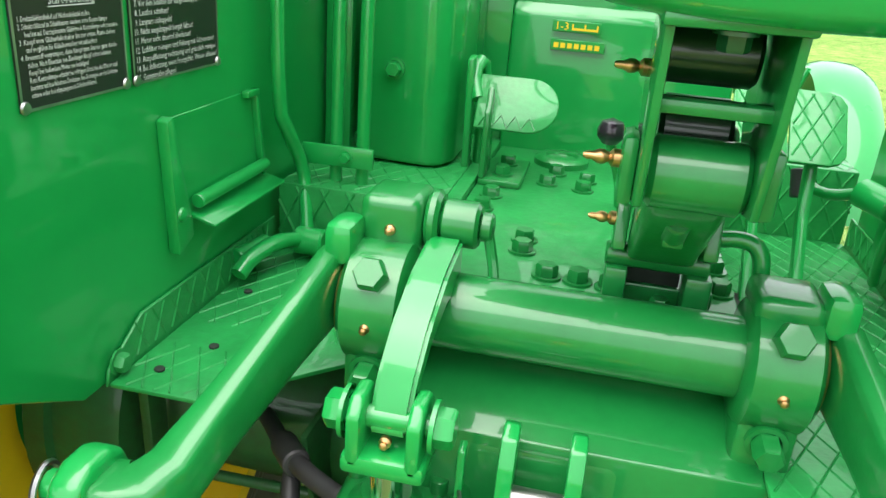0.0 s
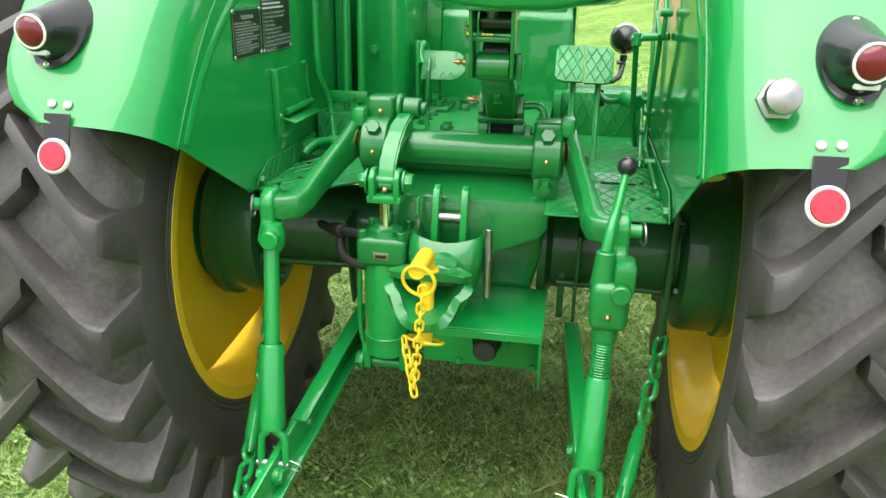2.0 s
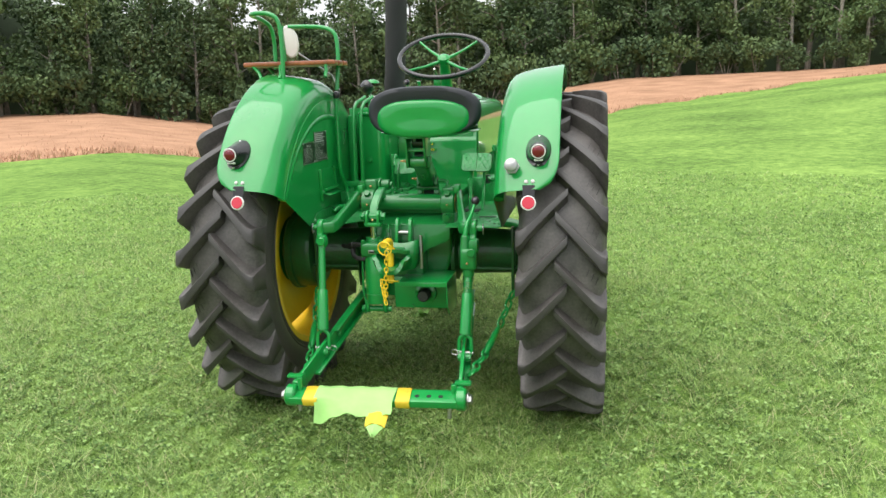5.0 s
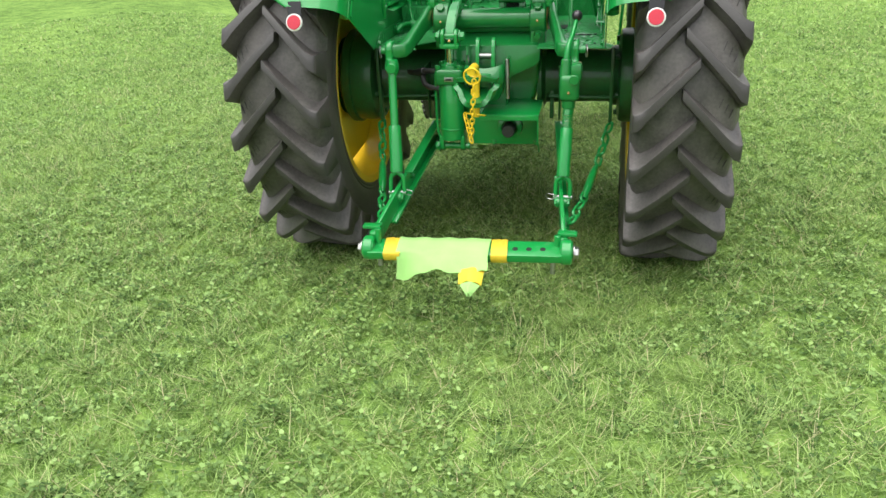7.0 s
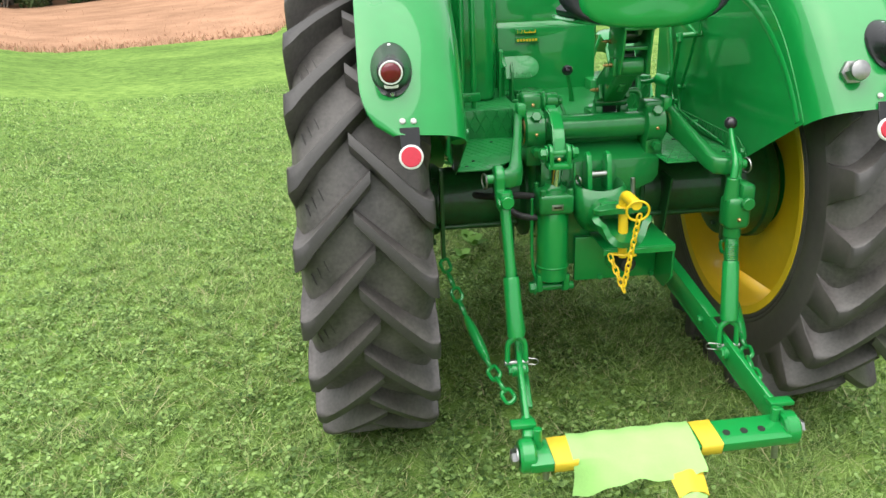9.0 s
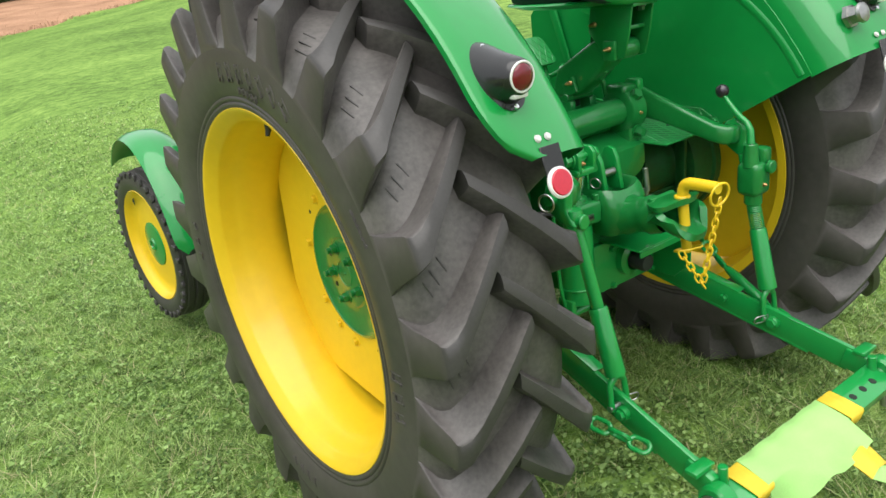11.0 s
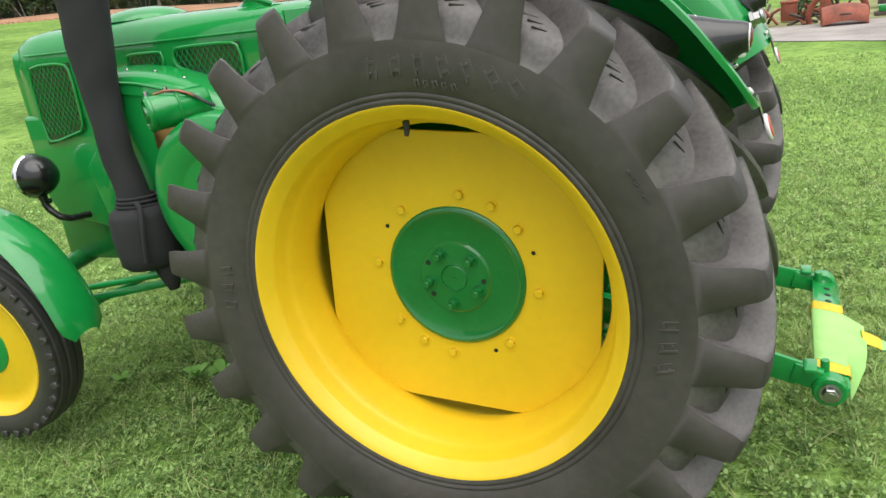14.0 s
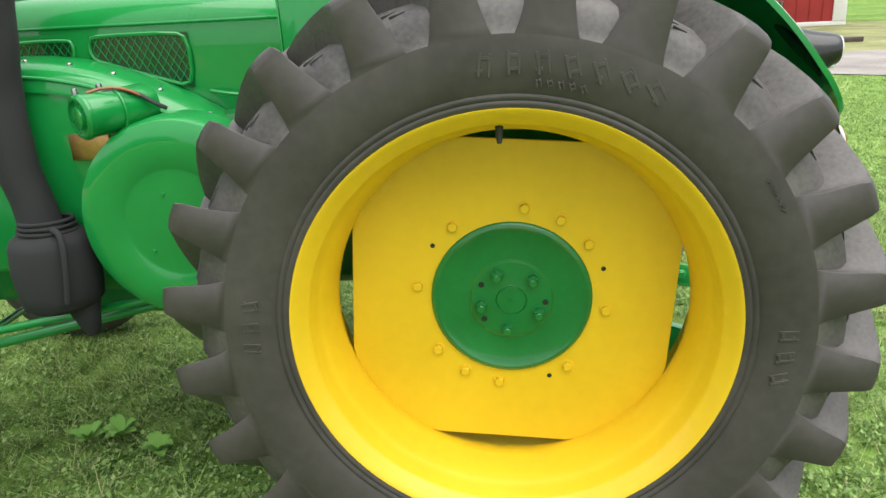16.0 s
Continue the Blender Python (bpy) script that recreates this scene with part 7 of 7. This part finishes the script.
def leaf_mat(name, a, b):
    m = bpy.data.materials.new(name)
    m.use_nodes = True
    n, l = m.node_tree.nodes, m.node_tree.links
    p = n["Principled BSDF"]
    g = n.new("ShaderNodeNewGeometry")
    oi = n.new("ShaderNodeObjectInfo")
    mx, mx2 = n.new("ShaderNodeMix"), n.new("ShaderNodeMix")
    mx.data_type = mx2.data_type = "RGBA"
    mx.inputs[6].default_value, mx.inputs[7].default_value = (*a, 1), (*b, 1)
    l.new(g.outputs["Random Per Island"], mx.inputs[0])
    mul = n.new("ShaderNodeMath")
    mul.operation = "MULTIPLY"
    mul.inputs[1].default_value = 0.45
    l.new(oi.outputs["Random"], mul.inputs[0])
    l.new(mul.outputs[0], mx2.inputs[0])
    l.new(mx.outputs[2], mx2.inputs[6])
    mx2.inputs[7].default_value = (b[0] * 1.1, b[1] * 0.95, b[2], 1)
    l.new(mx2.outputs[2], p.inputs["Base Color"])
    p.inputs["Roughness"].default_value = 0.6
    p.inputs["Specular IOR Level"].default_value = 0.25
    return m


LEAF = leaf_mat("tree_leaves", (0.064, 0.112, 0.042), (0.125, 0.19, 0.07))
LEAFD = leaf_mat("dark_leaves", (0.04, 0.076, 0.034), (0.08, 0.13, 0.05))
BARK = material("grey_bark", (0.27, 0.25, 0.21), 0.9, vary=0.3, scale=4, bump=0.5, bump_scale=18)


def leaf_cloud(clumps, per, size, rng):
    """Leaves as small bent quads scattered over clumps (centre, radius)."""
    vs, fs = [], []
    for c, r in clumps:
        d = rng.normal(size=(per, 3))
        d /= np.linalg.norm(d, axis=1)[:, None]
        pos = np.array(c) + d * (r * rng.uniform(0.55, 1.05, per) ** 0.6)[:, None] * np.array([1, 1, 0.8])
        u = rng.normal(size=(per, 3))
        u /= np.linalg.norm(u, axis=1)[:, None]
        w = np.cross(u, d + rng.normal(size=(per, 3)) * 0.6)
        w /= np.linalg.norm(w, axis=1)[:, None] + 1e-9
        s = (size * rng.uniform(0.6, 1.3, per))[:, None]
        quad = np.stack([pos - u * s, pos + w * s * 0.6, pos + u * s, pos - w * s * 0.6], 1)
        k = len(vs)
        vs.extend(quad.reshape(-1, 3).tolist())
        fs.extend([(k + 4 * i, k + 4 * i + 1, k + 4 * i + 2, k + 4 * i + 3) for i in range(per)])
    me = bpy.data.meshes.new("leaves")
    me.from_pydata(vs, [], fs)
    return me


def tree(seed, h, spread, bare):
    """A wood-edge tree: tapered trunk with limbs and an uneven crown of leaf clumps."""
    rng = np.random.default_rng(seed)
    ob = thing("tree", "tall leafy wood-edge tree beyond the field", "tree", "trees of the wood")
    lean = rng.uniform(-0.06, 0.06, 2)
    trunk = [tube([(lean[0] * z, lean[1] * z, z) for z in (0, h * 0.3, h * 0.6, h * 0.92)], [0.20, 0.15, 0.10, 0.03], 8, 1)]
    clumps = []
    for k in range(13):
        z = h * (0.22 + 0.72 * k / 12)
        a = rng.uniform(0, 6.28)
        reach = spread * (0.45 + 0.55 * math.sin(math.pi * min(1, 0.15 + k / 13))) * rng.uniform(0.6, 1.1)
        tip = (lean[0] * z + reach * math.cos(a), lean[1] * z + reach * math.sin(a), z + reach * 0.45)
        trunk.append(tube([(lean[0] * z, lean[1] * z, z), tuple((np.array((lean[0] * z, lean[1] * z, z)) * 0.5 + np.array(tip) * 0.5) + np.array((0, 0, 0.15))), tip], [0.06, 0.04, 0.015], 5))
        for f in (0.6, 1.0):
            clumps.append(((tip[0] * f, tip[1] * f, z + reach * 0.45 * f + rng.uniform(-0.3, 0.3)), rng.uniform(0.55, 1.1) * (0.9 if bare else 1.15)))
    clumps.append(((lean[0] * h, lean[1] * h, h * 0.95), 0.8))
    part("trunk", join(*trunk), BARK, ob)
    me = leaf_cloud(clumps, 85 if bare else 125, 0.155, rng)
    part("crown", me, LEAF if seed % 2 else LEAFD, ob)
    return ob


def shrub(seed):
    rng = np.random.default_rng(seed)
    ob = thing("shrub", "dense dark shrub at the foot of the wood", "shrub", "shrubs of the wood")
    clumps = [((rng.uniform(-1.6, 1.6), rng.uniform(-0.8, 0.8), rng.uniform(0.3, 2.6)), rng.uniform(0.6, 1.0)) for _ in range(14)]
    for x in (-0.8, -0.2, 0.5, 1.0):
        part("stem", tube([(x * 0.3, 0, 0), (x, 0.1, 1.2), (x * 1.3, 0, 2.2)], [0.05, 0.035, 0.015], 5), BARK, ob)
    part("foliage", leaf_cloud(clumps, 100, 0.15, rng), LEAFD if seed % 2 else LEAF, ob)
    return ob


rng = random.Random(11)
kinds = [tree(s, h, sp, s in (3, 5)) for s, h, sp in ((1, 10.5, 2.6), (2, 9.0, 2.3), (3, 11.5, 2.0), (4, 10.0, 2.8), (5, 12.0, 2.1), (6, 8.0, 2.4))]
bushes = [shrub(s) for s in (21, 22, 23)]
first = set()
for row, (off, n) in enumerate(((1.5, 50), (5.0, 44), (9.0, 34))):
    for i in range(n):
        az = 63 - 124 * (i + rng.uniform(-0.3, 0.3)) / n
        d = land(az)[2] + off + rng.uniform(-1, 1)
        p = polar(az, d)
        k = rng.randrange(6)
        s = rng.uniform(0.85, 1.15) * (1 + 0.10 * row)
        m = Matrix.Translation(p - Vector((0, 0, 0.1))) @ Matrix.Rotation(rng.uniform(0, 6.28), 4, "Z")
        if k not in first:
            first.add(k)
            kinds[k].matrix_basis = m
        else:
            o = copy_thing(kinds[k], m)
            o.scale = (s, s, s * rng.uniform(0.9, 1.1))
for i in range(66):
    az = 64 - 126 * (i + rng.uniform(-0.3, 0.3)) / 66
    p = polar(az, land(az)[2] + rng.uniform(-0.8, 1.2))
    m = Matrix.Translation(p) @ Matrix.Rotation(rng.uniform(0, 6.28), 4, "Z")
    k = i % 3
    if i < 3:
        bushes[k].matrix_basis = m
    else:
        o = copy_thing(bushes[k], m)
        s = rng.uniform(0.8, 1.25)
        o.scale = (s, s, s)
# weeds by the yard
wd = tagged(shrub(25), "tall green weeds beside the yard", "weeds", "yard weeds")
wd.matrix_basis = Matrix.Translation((21.4, -6.45, rise(21.4, -6.45))) @ Matrix.Scale(0.36, 4)
for x, y, q in ((21.2, -5.9, 0.24), (20.6, 2.2, 0.34), (21.6, 0.5, 0.36), (22.6, 3.0, 0.45), (22.6, -1.0, 0.34)):
    o = copy_thing(wd, pose(x, y, rise(x, y), 0, 0, x * 50))
    o.scale = (q, q, q)
# added sheet closing the gaps between trees; the wood's shade is in its colour
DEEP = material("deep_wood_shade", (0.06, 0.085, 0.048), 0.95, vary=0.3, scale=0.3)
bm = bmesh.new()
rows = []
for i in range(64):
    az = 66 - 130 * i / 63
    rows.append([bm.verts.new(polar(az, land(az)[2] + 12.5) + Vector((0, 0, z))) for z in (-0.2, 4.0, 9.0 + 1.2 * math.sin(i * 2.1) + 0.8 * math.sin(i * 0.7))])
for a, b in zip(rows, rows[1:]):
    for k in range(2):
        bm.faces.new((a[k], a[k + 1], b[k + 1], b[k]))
tagged(part("backdrop", bm, DEEP, None), "added dark sheet behind the trees, coloured as the wood's shade", "wood", kind="structure")


# ---- grass ----
def blade_mat(name, a, b, c, straw):
    m = leaf_mat(name, a, b)
    n, l = m.node_tree.nodes, m.node_tree.links
    p = n["Principled BSDF"]
    g = [x for x in n if x.bl_idname == "ShaderNodeNewGeometry"][0]
    ramp = n.new("ShaderNodeValToRGB")
    ramp.color_ramp.elements[0].color, ramp.color_ramp.elements[1].color = (*a, 1), (*straw, 1)
    for at, col in ((0.5, [(u + v) / 2 for u, v in zip(a, b)]), (0.88, b), (0.93, straw)):
        ramp.color_ramp.elements.new(at).color = (*col, 1)
    l.new(g.outputs["Random Per Island"], ramp.inputs[0])
    l.new(ramp.outputs[0], p.inputs["Base Color"])
    co, big, mx = n.new("ShaderNodeTexCoord"), n.new("ShaderNodeTexNoise"), n.new("ShaderNodeMix")
    mx.data_type = "RGBA"
    big.inputs["Scale"].default_value, big.inputs["Detail"].default_value = 3.2, 5
    l.new(co.outputs["Object"], big.inputs["Vector"])
    mr = n.new("ShaderNodeMapRange")
    mr.inputs["From Min"].default_value, mr.inputs["From Max"].default_value = 0.46, 0.66
    mr.inputs["To Max"].default_value = 0.4
    l.new(big.outputs[0], mr.inputs[0])
    l.new(mr.outputs[0], mx.inputs[0])
    src = p.inputs["Base Color"].links[0].from_socket
    l.new(src, mx.inputs[6])
    mx.inputs[7].default_value = (*c, 1)
    l.new(mx.outputs[2], p.inputs["Base Color"])
    p.inputs["Roughness"].default_value = 0.55
    tr, add = n.new("ShaderNodeBsdfTranslucent"), n.new("ShaderNodeMixShader")
    l.new(mx.outputs[2], tr.inputs[0])
    add.inputs[0].default_value = 0.3
    l.new(p.outputs[0], add.inputs[1])
    l.new(tr.outputs[0], add.inputs[2])
    l.new(add.outputs[0], n["Material Output"].inputs[0])
    return m


BLADE = blade_mat("grass_blades", (0.036, 0.088, 0.015), (0.46, 0.65, 0.21), (0.36, 0.50, 0.14), (0.56, 0.52, 0.30))
CLOVER = blade_mat("clover_leaves", (0.036, 0.092, 0.018), (0.35, 0.53, 0.165), (0.25, 0.40, 0.11), (0.40, 0.57, 0.21))


def grass(name, n, kind, seed, label, mat):
    g = np.random.default_rng(seed)
    # dense round the tractor, thinning outward
    r = 12.0 * np.sqrt(g.uniform(0, 1, n * 8))
    r = r[g.uniform(0, 1, n * 8) < 1 / (1 + (r / 3.6) ** 3)][:n]
    n = len(r)
    a = g.uniform(0, 2 * np.pi, n)
    x, y = -0.9 + r * np.cos(a), -0.6 + r * np.sin(a)
    patch = np.array([noise.noise(Vector((u * 1.1, v * 1.1, 3.0))) + 0.6 * noise.noise(Vector((u * 5, v * 5, 9.0))) for u, v in zip(x.tolist(), y.tolist())])
    tuft = np.array([noise.noise(Vector((u * 13, v * 13, 5.0))) + 0.5 * noise.noise(Vector((u * 31, v * 31, 1.0))) for u, v in zip(x.tolist(), y.tolist())])
    keep = (patch * (1 if kind == "blade" else -1) + 1.3 * tuft + g.uniform(-0.5, 0.5, n)) > (-0.55 if kind == "blade" else 0.0)
    x, y, patch, r, tuft = x[keep], y[keep], patch[keep], r[keep], tuft[keep]
    n = len(x)
    z = np.array([rise(u, v) for u, v in zip(x.tolist(), y.tolist())])
    far = 1 + np.maximum(0, r - 3) / 8
    th = g.uniform(0, 2 * np.pi, n)
    dx, dy = np.cos(th), np.sin(th)
    if kind == "blade":
        h = g.uniform(0.012, 0.040, n) * np.clip(0.95 + 0.5 * patch + 1.7 * tuft, 0.3, 2.4)
        w = g.uniform(0.0010, 0.0030, n) * far
        lean = g.uniform(0.4, 2.6, n) * h
        turn = g.uniform(-0.6, 0.6, n)
        tx, ty = np.cos(th + turn), np.sin(th + turn)
        P = np.stack([np.stack([x - dy * w, y + dx * w, z], 1), np.stack([x + dy * w, y - dx * w, z], 1), np.stack([x + tx * lean, y + ty * lean, z + h], 1)], 1)
        loops = np.array([0, 1, 2])
        tot = [3]
    else:
        h = g.uniform(0.012, 0.030, n) * np.clip(1 + 1.5 * tuft, 0.5, 2.0)
        s = g.uniform(0.004, 0.0105, n) * far
        tx, ty = g.uniform(-0.6, 0.6, n), g.uniform(-0.6, 0.6, n)
        pts = []
        for k in range(5):
            u, v = np.cos(th + k * 1.2566) * s, np.sin(th + k * 1.2566) * s * 0.8
            pts.append(np.stack([x + u, y + v, z + h + u * tx + v * ty], 1))
        P = np.stack(pts, 1)
        loops = np.array([0, 1, 2, 3, 4])
        tot = [5]
    m = P.shape[1]
    me = bpy.data.meshes.new(name)
    me.vertices.add(n * m)
    me.vertices.foreach_set("co", P.reshape(-1))
    L = (loops[None] + m * np.arange(n)[:, None]).reshape(-1)
    me.loops.add(len(L))
    me.loops.foreach_set("vertex_index", L.astype(np.int32))
    tots = np.tile(tot, n)
    me.polygons.add(len(tots))
    me.polygons.foreach_set("loop_start", np.r_[0, np.cumsum(tots)[:-1]].astype(np.int32))
    me.polygons.foreach_set("loop_total", tots.astype(np.int32))
    me.update(calc_edges=True)
    me.validate()
    return tagged(part(name, me, mat, None), label, "grass", kind="stuff")


grass("grass", 1100000, "blade", 7, "short mown grass blades round the tractor", BLADE)
grass("clover", 430000, "clover", 8, "low clover leaves in the lawn", CLOVER)


def stubble(n):
    g = np.random.default_rng(3)
    vs, fs = [], []
    for i in range(n):
        az = 62 - 122 * g.uniform()
        edge, _, wood, _ = land(az)
        p = polar(az, edge + (wood - edge) * g.uniform() ** 1.7)
        h, w, t = g.uniform(0.12, 0.28), g.uniform(0.02, 0.06), g.uniform(0, 3.14)
        k = len(vs)
        vs += [(p.x - w * math.cos(t), p.y - w * math.sin(t), p.z), (p.x + w * math.cos(t), p.y + w * math.sin(t), p.z), (p.x + g.uniform(-0.1, 0.1), p.y, p.z + h)]
        fs.append((k, k + 1, k + 2))
    me = bpy.data.meshes.new("crop")
    me.from_pydata(vs, [], fs)
    return me


STALK = leaf_mat("dry_stalks", (0.32, 0.18, 0.11), (0.56, 0.36, 0.24))
tagged(part("crop_stalks", stubble(26000), STALK, None), "dry tan crop stalks on the field", "crop", kind="stuff")


# broad-leaved weeds standing out of the lawn
def weed(seed):
    g = random.Random(seed)
    ob = thing("broadleaf_weed", "bright green broad-leaved weed in the lawn", "weed", "weeds in the lawn")
    for k in range(7):
        a, L, w, up = k * 0.9 + g.uniform(-0.3, 0.3), g.uniform(0.05, 0.085), g.uniform(0.018, 0.026), g.uniform(0.015, 0.05)
        bm = bmesh.new()
        rows = []
        for i in range(6):
            f = i / 5
            half = w * math.sin(math.pi * min(0.97, 0.08 + 0.9 * f)) ** 0.8
            c = Vector((math.cos(a), math.sin(a), 0)) * L * f + Vector((0, 0, 0.012 + up * math.sin(2.0 * f)))
            side = Vector((-math.sin(a), math.cos(a), 0))
            rows.append([bm.verts.new(c + side * half * u + Vector((0, 0, 0.006 * abs(u)))) for u in (-1, 0, 1)])
        for p, q in zip(rows, rows[1:]):
            for j in (0, 1):
                bm.faces.new((p[j], p[j + 1], q[j + 1], q[j]))
        part("leaf", thick(bm, 0.0008), WEED, ob)
    return ob


WEED = leaf_mat("weed_leaves", (0.11, 0.27, 0.045), (0.19, 0.39, 0.08))
first_weed = weed(4)
for i, (x, y) in enumerate(((-0.28, 1.25), (-0.21, 1.55), (-0.19, 1.43), (-0.32, 1.88))):
    m = Matrix.Translation((x, y, 0)) @ Matrix.Rotation(i * 1.3, 4, "Z")
    if i == 0:
        first_weed.matrix_basis = m
    else:
        o = copy_thing(first_weed, m)
        o.scale = [0.8 + 0.15 * (i % 3)] * 3
